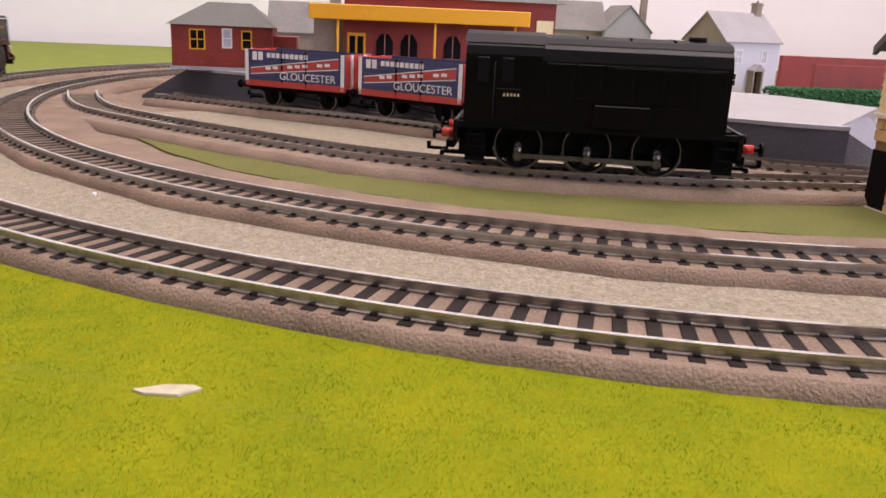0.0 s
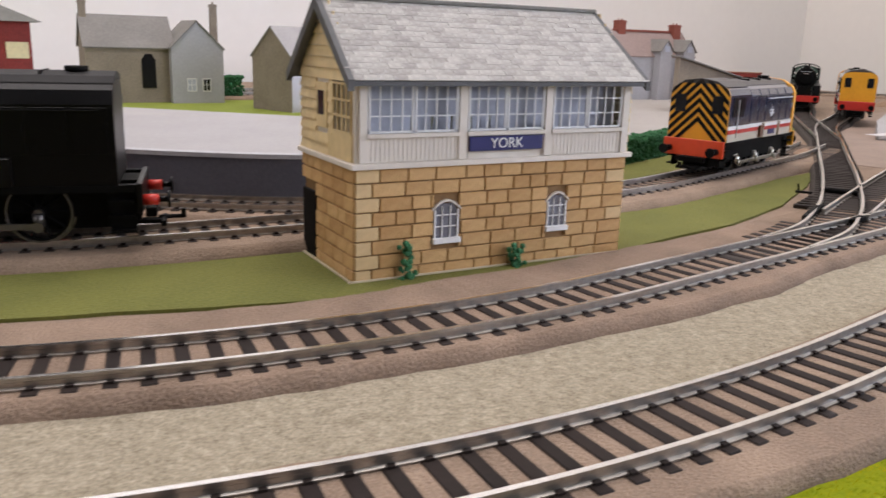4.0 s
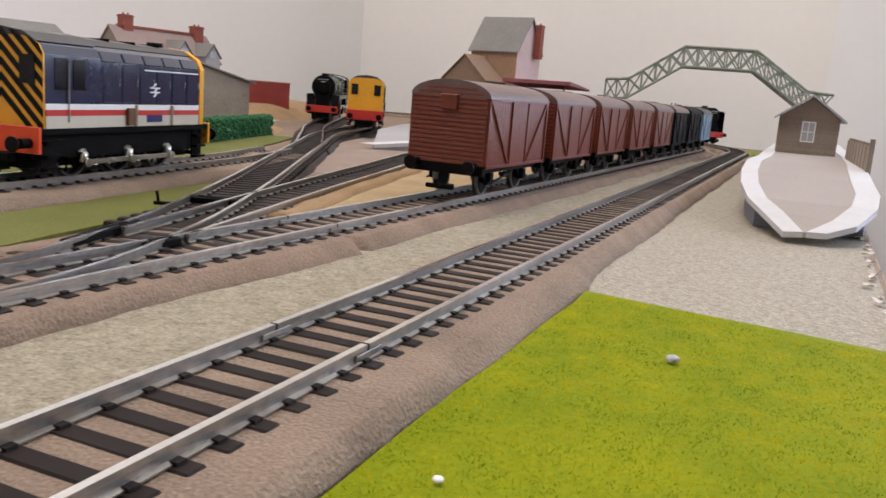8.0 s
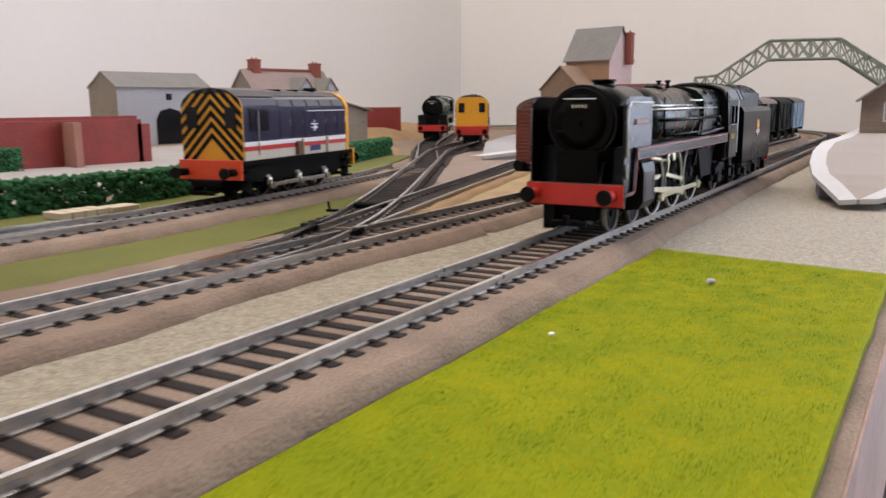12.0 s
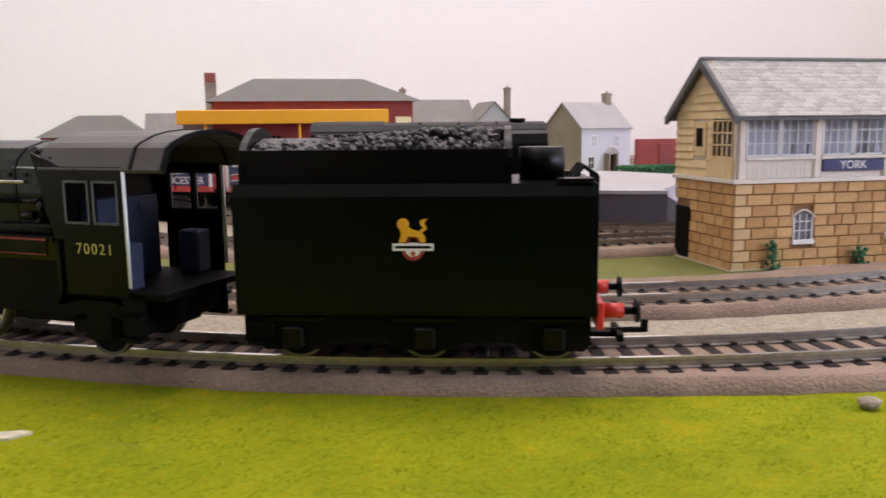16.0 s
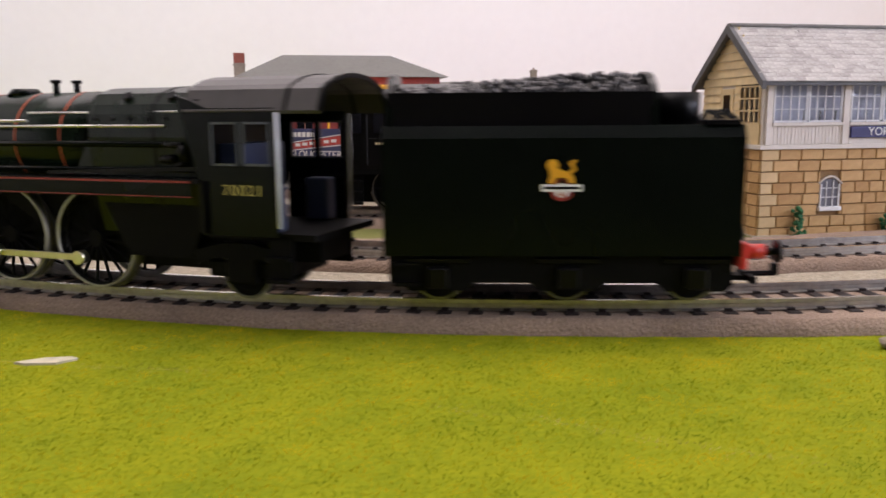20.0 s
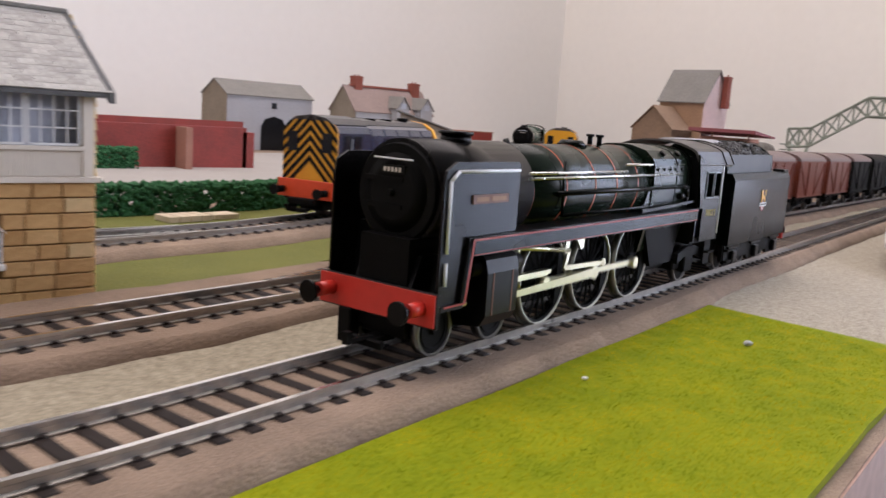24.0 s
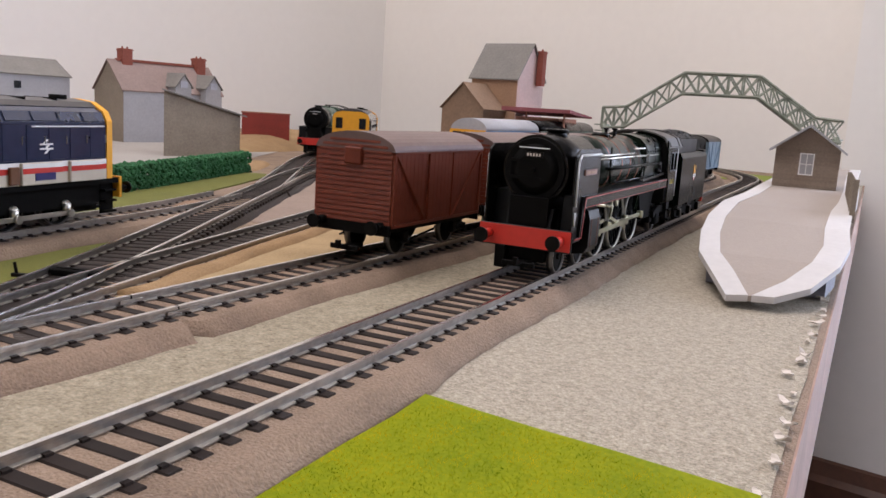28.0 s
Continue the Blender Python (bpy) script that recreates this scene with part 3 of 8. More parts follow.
# sand between the two running tracks
sand_out = clip_path(offset(PATH_A, -13.0), -460, 900, 420)
sand_in = clip_path(offset(PATH_B, 12.0), -430, 900, 420)
sheet("sand_strip", sand_out + sand_in[::-1], 1.0, SAND, "cream sand-textured strip between the two running tracks", "ground", seed=4)
sheet("olive_grass", [(-322, 190), (-285, 128), (-252, 88), (-206, 52), (-166, 30), (-129, 15), (-93, 4), (-57, -4), (-10, -14), (40, -14), (80, -7), (108, 1),
                      (134, 8), (180, 17), (240, 40), (305, 76), (362, 112), (300, 96), (250, 78), (191, 62), (130, 50), (60, 42), (0, 41), (-54, 43), (-119, 52),
                      (-162, 66), (-207, 84), (-258, 126), (-310, 186)], 1.2, OLIVE, "dull olive-green felt grass between the tracks", "grass", seed=5)
sheet("platform_sand", [(-345, 262), (-290, 212), (-225, 158), (-160, 112), (-100, 92), (-50, 86), (-30, 96), (-70, 122), (-130, 172), (-200, 225), (-300, 290)], 0.6, SAND,
      "cream sand-textured strip between the siding and the platform road", "ground", seed=6)
sheet("siding_grass", [(-352, 262), (-330, 240), (-300, 222), (-318, 250), (-345, 275)], 1.0, GREEN_FIELD, "small patch of green flock beside the siding end", "grass", seed=7)
sheet("yard_ground", [(400, 165), (470, 190), (560, 250), (640, 300), (760, 360), (900, 440), (1250, 560), (1250, 330), (900, 210), (700, 140), (560, 110), (440, 80)], 0.4, YARD,
      "pinkish tan yard surface round the far sidings", "ground", seed=8)
sheet("concrete_yard", [(60, 330), (160, 215), (280, 225), (430, 290), (560, 375), (700, 470), (900, 620), (900, 760), (300, 640), (60, 560)], 0.5, ROAD,
      "pale grey concrete road behind the hedge", "road", seed=9)
sheet("verge_grass", [(150, 118), (200, 120), (260, 140), (330, 165), (420, 205), (520, 265), (600, 318), (585, 335), (480, 280), (400, 240), (300, 190), (220, 170), (150, 165)], 1.1,
      OLIVE, "olive-green felt verge along the hedge", "grass", seed=10)
sheet("church_grass", [(-60, 420), (160, 400), (200, 560), (240, 800), (-60, 820)], 0.9, GREEN_FIELD, "light green grass round the church", "grass", seed=11)
sheet("field", [(-750, 560), (-480, 520), (-380, 640), (-300, 760), (-100, 850), (-100, 1120), (-750, 1120)], 0.3, GREEN_FIELD,
      "light green field beyond the far curve", "grass", seed=12)
sheet("far_field", [(1050, 420), (1300, 330), (1300, 120), (1180, 60), (1120, 200)], 0.8, GREEN_FIELD, "light green grass at the far curve", "grass", seed=13)


def grass_blades():
    """Short flock fibres standing on the mat, thicker in tufts."""
    rng = np.random.default_rng(5)
    n = 760000
    x = rng.uniform(-480, 286, n)
    y = rng.uniform(-300, -20, n)
    r = np.hypot(x - CX, y - CY)
    fw = np.interp(x, (-260, -120, -40, 40), (15.2, 16.2, 19.4, 23.0))
    lim = np.where(x < CX + RA * math.sin(radians(A_ANG)), r > RA + fw + 0.3, y < np.interp(x, *np.array(sorted(edge)).T) - 0.3)
    keep = lim & (y > front_edge(x) + 4) & (x < 284 + (-98 - y) * 0.11)
    x, y = x[keep], y[keep]
    n = len(x)
    a, lean, hgt = rng.uniform(0, 2 * math.pi, n), rng.uniform(0.2, 1.2, n), rng.uniform(0.16, 0.55, n)
    w = rng.uniform(0.06, 0.13, n)
    b = rng.uniform(0, 2 * math.pi, n)
    base0 = np.column_stack([x - w * np.cos(a), y - w * np.sin(a), np.full(n, GRASS_TOP - 0.1)])
    base1 = np.column_stack([x + w * np.cos(a), y + w * np.sin(a), np.full(n, GRASS_TOP - 0.1)])
    tip = np.column_stack([x + hgt * lean * np.cos(b), y + hgt * lean * np.sin(b), GRASS_TOP + hgt])
    pale = np.zeros(n, bool)
    for line in CREASES:
        for p, q in zip(line, line[1:]):
            d = np.array(q, float) - p
            f = np.clip(((x - p[0]) * d[0] + (y - p[1]) * d[1]) / (d @ d), 0, 1)
            pale |= np.hypot(x - p[0] - f * d[0], y - p[1] - f * d[1]) < rng.exponential(0.9, n)
    v = np.stack([base0, base1, tip], axis=1)
    fibre_mesh("grass_fibres", v[~pale], (0.105, 0.175, 0.003), (0.270, 0.305, 0.004), (0.66, 0.47, 0.006), "short bright green flock fibres of the grass mat")
    fibre_mesh("bleached_fibres", v[pale], (0.24, 0.25, 0.05), (0.40, 0.38, 0.12), (0.60, 0.53, 0.22), "bleached pale fibres along creases in the grass mat")


CREASES = (((-160, -161), (-145, -170), (-132, -181), (-112, -194)), ((-270, -106), (-247, -113), (-236, -119), (-220, -125), (-200, -132)))


def fibre_mesh(name, tri, dark, middle, light, label):
    """One loose mesh of three-cornered fibres in thin translucent flock."""
    n = len(tri)
    v = tri.reshape(-1, 3) * MM
    me = bpy.data.meshes.new(name)
    me.vertices.add(len(v))
    me.vertices.foreach_set("co", v.ravel())
    me.loops.add(len(v))
    me.loops.foreach_set("vertex_index", np.arange(len(v)))
    me.polygons.add(n)
    me.polygons.foreach_set("loop_start", np.arange(0, 3 * n, 3))
    me.update()
    g = bpy.data.materials.new(name)
    g.use_nodes = True
    nt = g.node_tree
    geo = nt.nodes.new("ShaderNodeNewGeometry")
    tc = nt.nodes.new("ShaderNodeTexCoord")
    nz = nt.nodes.new("ShaderNodeTexNoise")
    nz.inputs["Scale"].default_value, nz.inputs["Detail"].default_value = 130, 5
    nt.links.new(tc.outputs["Object"], nz.inputs["Vector"])
    tuft = nt.nodes.new("ShaderNodeTexNoise")
    tuft.inputs["Scale"].default_value, tuft.inputs["Detail"].default_value = 330, 3
    nt.links.new(tc.outputs["Object"], tuft.inputs["Vector"])
    both = nt.nodes.new("ShaderNodeMath")
    both.operation = "MULTIPLY_ADD"
    nt.links.new(tuft.outputs[0], both.inputs[0])
    both.inputs[1].default_value = 0.6
    wide = nt.nodes.new("ShaderNodeMath")
    wide.operation = "MULTIPLY"
    nt.links.new(nz.outputs[0], wide.inputs[0])
    wide.inputs[1].default_value = 1.8
    nt.links.new(wide.outputs[0], both.inputs[2])
    less = nt.nodes.new("ShaderNodeMath")
    less.operation = "SUBTRACT"
    nt.links.new(both.outputs[0], less.inputs[0])
    less.inputs[1].default_value = 0.59
    mix = nt.nodes.new("ShaderNodeMath")
    mix.operation = "MULTIPLY_ADD"
    nt.links.new(geo.outputs["Random Per Island"], mix.inputs[0])
    mix.inputs[1].default_value = 0.14
    nt.links.new(less.outputs[0], mix.inputs[2])
    ramp = nt.nodes.new("ShaderNodeValToRGB")
    e = ramp.color_ramp.elements
    nz.inputs["Roughness"].default_value = 0.62
    e[0].position, e[0].color = 0.36, (*dark, 1)
    e[1].position, e[1].color = 1.08, (*light, 1)
    m = e.new(0.66)
    m.color = (*middle, 1)
    nt.links.new(mix.outputs[0], ramp.inputs[0])
    bsdf = nt.nodes["Principled BSDF"]
    bsdf.inputs["Roughness"].default_value, bsdf.inputs["Specular IOR Level"].default_value = 0.8, 0.05
    nt.links.new(ramp.outputs[0], bsdf.inputs["Base Color"])
    thin = nt.nodes.new("ShaderNodeBsdfTranslucent")
    nt.links.new(ramp.outputs[0], thin.inputs["Color"])
    blend = nt.nodes.new("ShaderNodeMixShader")
    blend.inputs[0].default_value = 0.65
    nt.links.new(bsdf.outputs[0], blend.inputs[1])
    nt.links.new(thin.outputs[0], blend.inputs[2])
    nt.links.new(blend.outputs[0], nt.nodes["Material Output"].inputs["Surface"])
    me.materials.append(g)
    tagged(new(name, me), label, "grass", kind="stuff")


grass_blades()

# ---------------------------------------------------------------- tracks
railway("outer_track", "outer running track with bright rails and black sleepers on brown foam ballast", PATH_A, (front_a, 17.5), 3, joints=(RUN_A - 110.0,), wave=0.9, notches=((9999, 9999),))
railway("inner_track", "inner running track with bright rails and black sleepers on brown foam ballast", PATH_B, (front_b, 36), 4, wave=2.2, joints=(1228.0,),
        notches=((272, -12.3),))
railway("siding_track", "siding track behind the signal box on brown foam ballast", PATH_C, (24, 25), 5)
railway("platform_track", "platform road track with tarnished rails", PATH_D, (20, 20), 6)
railway("yard_lead_track", "turnout lead curving off towards the far yard", PATH_E, (13, 14), 7, bed_m=BALLAST_SHADE, skip=((0, 46),))
railway("branch_track", "branch track towards the far platform", PATH_F, (14, 12), 9, bed_m=BALLAST_SHADE, skip=((0, 20),))
railway("yard_track", "far yard track with dull rails", PATH_H, (15, 15), 11, bed_m=BALLAST_SHADE)


def turnouts():
    """Fittings of the junction: dark strip for the base and gap shade, long timbers and tie-bar boxes."""
    t = thing("turnout", "black sleepered turnout with long timbers and tie-bar covers at the junction", "turnout", kind="structure")
    sec = [r for r in PATH_B if 88 < r[0] < 255 and r[1] < 100]
    # added strip: darkens the gaps as the shade between raised sleepers would
    part("dark_base", sweep(B(), np.array(sec[::2]), [(-13.2, 4.2), (-13.2, 4.72), (0, 4.76), (10.2, 4.72), (10.2, 4.2)]), BALLAST_SHADE, t, "dark strip for base and shade between the turnout sleepers")
    s_b, s_e, s_f = path_s(PATH_B), path_s(PATH_E), path_s(PATH_F)
    timber = mesh_of("long_timber", box(B(), -1.65, -13.5, -1.9, 1.65, 19.0, 0.02, 0.3), SLEEPER)
    for k in range(7):
        x, y, h = path_at(PATH_E, s_e, 8 + 7.1 * k)
        share("long_timber", timber, t, mpose(x, y, RAIL_TOP - 2.52, 0, 0, math.degrees(h) - 6))
    for k in range(5):
        x, y, h = path_at(PATH_F, s_f, 22 + 7.1 * k)
        share("long_timber", timber, t, mpose(x - 4, y + 5, RAIL_TOP - 2.53, 0, 0, math.degrees(h) + 6))
    for x, y, rz, w in ((217, 5.6, 28, 17.5), (220, -12.8, 9, 6.0), (277.5, 37, -62, 8.5)):
        bm = box(B(), -w, -1.7, 0, w, 1.7, 2.2, 0.4)
        box(bm, -w * 0.6, -0.7, 2.1, w * 0.6, 0.7, 2.5)
        part("tie_bar_cover", bm, MATT_BLACK, t, "black plastic tie-bar cover", mpose(x, y, RAIL_TOP - 2.4, 0, 0, rz))
    # foam bank along the branch and ochre fill up to the running track
    bank = [r for r in PATH_F if 270 < r[0] < 640]
    bm = sweep(B(), np.array(bank[::2]), [(-9.8, 3.0), (-10.6, 6.0), (-13.5, 6.9), (-17.5, 6.3), (-20.5, 3.6), (-21.2, 0.5)])
    for v in bm.verts:
        v.co.x += 1.3 * noise.noise((v.co.x * 0.05, v.co.y * 0.05, 3.0))
        v.co.y += 1.8 * noise.noise((v.co.x * 0.045, v.co.y * 0.045, 8.0))
        v.co.z += 0.6 * noise.noise((v.co.x * 0.06, v.co.y * 0.06, 5.0))
    for f in bm.faces:
        f.smooth = True
    solid("foam_bank", bm, FOAM_TAN, "rounded tan foam bank along the branch track", "bank", kind="structure")
    sheet("sand_fill", [(272, 6), (300, 18), (345, 38), (430, 76), (540, 126), (640, 156), (640, 68), (500, 43), (430, 31), (350, 17), (300, 8.5)], 4.95, SAND_TAN,
          "ochre sand fill between the branch and the running track", "ground", thick=0.7, seed=17)


turnouts()


# ---------------------------------------------------------------- signal box
def signal_box():
    L, D, H1, H2, HR = 103.0, 45.0, 35.5, 62.0, 84.5
    t = thing("signal_box", "stone-based signal box with cream glazed upper floor and slate roof", "signal box")
    base = part("stone_base", box(B(), 0.6, 0.6, 0, L - 0.6, D - 0.6, H1), MORTAR, t, "tan block stone lower storey")
    rng = random.Random(3)
    # courses of stone, with window and door openings left clear
    course = 4.45
    meshes = {}

    def block(w, h, q):
        key = (round(w, 1), round(h, 1), q)
        if key not in meshes:
            meshes[key] = mesh_of("stone", box(B(), -w / 2 + 0.22, -0.55, -h / 2 + 0.22, w / 2 - 0.22, 0.6, h / 2 - 0.22, 0.18), QUOIN if q else STONE)
        return meshes[key]

    wins = [(26.8, 35.6, 12.5, 23.5), (70.2, 78.2, 13.0, 23.5)]
    door = (32.0, 44.0, 0.0, 23.5)
    z, row = 0.0, 0
    while z < H1 - 1:
        h = min(course, H1 - z)
        for face in ("front", "left", "right"):
            length = L if face == "front" else D
            holes = wins if face == "front" else ([door] if face == "left" else [])
            x = 0.0
            first = True
            while x < length - 0.1:
                q = first or length - x < 9
                w = (8.0 if row % 2 else 5.5) if q else rng.choice((6.5, 8.0, 9.5, 11.0))
                if length - x - w < 5:
                    w = length - x
                if w > 12:
                    w /= 2
                w = round(w * 2) / 2 if length - x - w > 0.6 else w
                hit = any(x < b and x + w > a and z < d and z + h > c for a, b, c, d in holes)
                if hit:
                    for a, b, c, d in holes:
                        if x < b and x + w > a and z < d and z + h > c:
                            for l, r in ((x, a), (b, x + w)):
                                if r - l > 1.2:
                                    place(face, block(r - l, h, False), (l + r) / 2, z + h / 2, base, L, D)
                else:
                    place(face, block(w, h, q and face == "front"), x + w / 2, z + h / 2, base, L, D)
                x += w
                first = False
        z += course
        row += 1
    # lower windows
    for a, b, c, d in wins:
        w = thing_part("window", t)
        bm = B()
        arch = [(a, c), (b, c), (b, d - 2.5), ((a + b) / 2 + 2.5, d), ((a + b) / 2 - 2.5, d), (a, d - 2.5)]
        part("pane", prism(B(), arch, "y", -0.15, 0.5), mat("blue_grey_glazing", (0.16, 0.16, 0.185), 0.2, var=0.3, grain=300), w)
        box(bm, a, -0.7, c, a + 0.55, 0.2, d - 2.0)
        box(bm, b - 0.55, -0.7, c, b, 0.2, d - 2.0)
        for k in (1, 2):
            x = a + (b - a) * k / 3
            box(bm, x - 0.18, -0.5, c, x + 0.18, 0.2, d - 0.8)
        for k in (1, 2):
            zz = c + (d - c) * k / 3
            box(bm, a, -0.5, zz - 0.18, b, 0.2, zz + 0.18)
        part("glazing", bm, WHITE, w)
        part("sill", box(B(), a - 0.6, -1.6, c - 1.8, b + 0.6, 0.2, c, 0.2), WHITE, w)
        bm = B()
        n = 8
        for k in range(n):
            u0, u1 = k / n, (k + 1) / n
            f = lambda u: ((a - 0.8) + (b - a + 1.6) * u, d - 2.2 + 2.9 * math.sin(math.pi * u))
            p0, p1 = f(u0), f(u1)
            prism(bm, [p0, p1, (p1[0], p1[1] + 0.7), (p0[0], p0[1] + 0.7)], "y", -0.8, 0.2)
        part("arch", bm, CREAM, w)
    # basement door on the gable side
    part("door", box(B(), -0.5, door[0], 0.2, 0.4, door[1], door[3], 0.15), MATT_BLACK, t, "plain black plank door")
    # string course and upper floor
    bm = B()
    box(bm, -1.6, -1.8, H1, L + 1.6, D + 1.2, H1 + 1.7, 0.2)
    part("string_course", bm, CREAM, t, "cream projecting floor moulding")
    up = part("upper_wall", upper_shell(L, D, H1 + 1.7, H2), CREAM, t, "cream boarded upper storey")
    # vertical boarding below the front windows
    x = 2.0
    while x < L - 2:
        if not 39 < x < 66:
            part("board", box(B(), x, -0.55, H1 + 2.0, x + 1.25, -0.1, H1 + 9.0), CREAM, up)
        x += 1.5
    for a, b in ((1.2, 3.6), (34.6, 37.4), (67.0, 69.6), (L - 3.4, L - 0.6)):
        part("post", box(B(), a, -1.0, H1 + 1.8, b, 0, H2), CREAM, up)
    for a, b in ((3.6, 34.6), (37.4, 67.0), (69.6, L - 3.4)):
        half = (a + b) / 2
        for l, r, op in ((a + 0.6, half - 0.3, 0), (half + 0.3, b - 0.6, 1)):
            s = part("sash", sash(l, r, H1 + 10.6, H2 - 1.2, op and b > 90), WHITE, up)
            part("pane", box(B(), l, -0.12, H1 + 10.6, r, 0.0, H2 - 1.2), GLASS, s).visible_shadow = False
        part("window_sill", box(B(), a, -1.5, H1 + 9.2, b, 0.1, H1 + 10.4), CREAM, up)
    sgn = part("name_board", box(B(), 38.2, -1.5, H1 + 4.2, 66.0, -0.55, H1 + 8.8, 0.15), NAVY, t, "dark blue station name board")
    text_part("lettering", "YORK", 4.6, WHITE, sgn, mpose(52, -1.6, H1 + 6.5, 90, 0, 0), 0.1)
    # gable side: boards, window and stair door
    zb = H1 + 1.8
    while zb < HR - 3:
        half = D / 2 if zb < H2 else max(0.5, (HR - zb) / (HR - H2) * D / 2 - 0.6)
        for x0, x1, s in ((-0.9, 0.0, 0), (L, L + 0.9, 1)):
            segs = [(D / 2 - half, D / 2 + half)]
            if zb + 3 > H1 + 10 and zb < H2 - 4 and s == 0:
                segs = [(16.5, 20.0), (30.5, D)]
            elif zb < H1 + 10 and s == 0:
                segs = [(20.0, D)]
            for a, b in segs:
                bm = B()
                prism(bm, [(x0 if not s else x1, zb), (x1 if not s else x0, zb), (x1 if not s else x0, zb + 3.2), ((x0 + 0.6) if not s else (x1 - 0.6), zb + 3.2)], "y", a, b)
                part("weatherboard", bm, BUFF, up, "buff overlapping weatherboard")
        zb += 3.35
    s = part("side_sash", side_sash(2.0, 16.0, H1 + 10.2, H2 - 2), BUFF, up, "buff framed side window")
    part("pane", box(B(), -0.2, 2.0, H1 + 10.2, -0.05, 16.0, H2 - 2), GLASS, s).visible_shadow = False
    part("side_panel", box(B(), -0.7, 1.0, H1 + 1.9, 0, 20.0, H1 + 10.0), BUFF, up, "plain buff panel under the side window")
    part("stair_door", box(B(), -0.8, 21, H1 + 10, 0, 30, H2 - 2.5, 0.15), BUFF, up, "buff panelled upper door")
    part("door_pane", box(B(), -1.0, 23, H1 + 14, -0.7, 28, H2 - 5), GLAZE_DARK, up)
    # inside: floor, lever frame and an added lavender card to pale the panes
    part("inner_lining", box(B(), 2.4, 6.0, H1 + 2.3, L - 2.4, 6.6, H2 - 1), LAVENDER, t, "added lavender card that makes the sash panes look pale")
    part("inner_floor", box(B(), 1.5, 1.5, H1 + 1.7, L - 1.5, D - 1.5, H1 + 2.2), CREAM, t)
    bm = B()
    for k in range(9):
        x = 20 + k * 7
        rod(bm, (x, 3.6, H1 + 2), (x, 3.2, H1 + 15), 0.4, 6)
    part("lever_frame", bm, STEEL, t)
    # roof
    zr, ov = HR, 5.0
    rx0, rx1, RAKE = -3.5, L + 4.2, 4.6
    def raked(bm):
        for v in bm.verts:
            if v.co.x > L - 5:
                v.co.x -= RAKE * max(0.0, (v.co.z - H2 + 0.8) / (zr - H2 + 0.8))
        return bm
    roof = part("roof", raked(roof_shell(rx0, rx1, -4.5, D + 4.5, H2 - 0.8, D / 2, zr)), SLATE_EDGE, t, "pitched roof covered in weathered slates")
    slope_y, slope_z = D / 2 + 4.5, zr - (H2 - 0.8)
    slope = math.hypot(slope_y, slope_z)
    ang = math.degrees(math.atan2(slope_z, slope_y))
    rows, w = 15, 4.6
    sm = [mesh_of("slate", box(B(), -w / 2 + 0.04, -0.2, 0, w / 2 - 0.04, slope / rows + 0.7, 0.24 + 0.04 * k), SLATE) for k in range(3)]
    sh = mesh_of("slate", box(B(), -w / 4 + 0.04, -0.2, 0, w / 4 - 0.04, slope / rows + 0.7, 0.26), SLATE)
    for side in (0, 1):
        for r in range(rows):
            d = r * slope / rows
            f = d / slope
            room_x = rx1 - RAKE * f - rx0
            x, cols = rx0 + (w / 2 if r % 2 else 0), [(rx0 + w * 0.25, sh)] if r % 2 else []
            while x + w <= rx0 + room_x + 0.3:
                cols.append((x + w / 2, sm[rng.randrange(3)]))
                x += w
            if x + w / 2 <= rx0 + room_x + 0.6:
                cols.append((x + w / 4, sh))
            for x, slate in cols:
                yy = -4.5 + slope_y * f if not side else D + 4.5 - slope_y * f
                share("slate", slate, roof, mpose(x, yy, H2 - 0.7 + slope_z * f + 0.35, ang - 1.2, 0, 0 if not side else 180))
    part("ridge", raked(box(B(), rx0, D / 2 - 1.6, zr - 0.2, rx1, D / 2 + 1.6, zr + 1.2, 0.3)), ROOF_GREY, t, "grey ridge capping")
    for x in (rx0, rx1 - 1.2):
        for s in (-1, 1):
            bm = B()
            y1 = D / 2 + s * (D / 2 + 4.8)
            prism(bm, [(D / 2, zr + 0.9), (y1, H2 - 0.2), (y1, H2 - 3.4), (D / 2, zr - 3.0)], "x", x - 0.5, x + 1.4)
            part("bargeboard", raked(bm), SLATE_EDGE, t, "dark painted bargeboard")
    # small foam bushes at the wall foot
    for i, (x, r, h) in enumerate(((16.5, 3.0, 12.5), (57, 3.2, 8.5))):
        bm = B()
        rg = random.Random(40 + i)
        for k in range(34):
            c = Vector((x + rg.gauss(0, r * 0.42), -3.0 + rg.gauss(0, 1.0), rg.uniform(0.5, h)))
            bmesh.ops.create_icosphere(bm, subdivisions=1, radius=rg.uniform(0.6, 1.25), matrix=Matrix.Translation(c))
        solid("foam_bush", bm, BUSH, "small dark green foam bush against the signal box wall", "bush", group="bushes at the signal box")
    bm = B()
    box(bm, -2.5, -1.6, 0, L + 0.5, -0.9, 1.7)
    box(bm, -2.0, -1.6, 0, -1.4, D, 1.7)
    part("base_strip", bm, BALSA, t, "pale edge strip along the wall foot")


def place(face, me, u, z, parent, L, D):
    if face == "front":
        m = mpose(u, 0.05, z)
    elif face == "left":
        m = mpose(0.05, D - u, z, 0, 0, -90)
        m = mpose(0.05, u, z, 0, 0, -90)
    else:
        m = mpose(L - 0.05, u, z, 0, 0, 90)
    share("stone", me, parent, m)


def thing_part(name, parent):
    """An empty-meshed group part: a thin backing that carries sub-parts."""
    bm = B()
    box(bm, 0, 0.3, 0, 0.1, 0.4, 0.1)
    return part(name, bm, CREAM, parent)


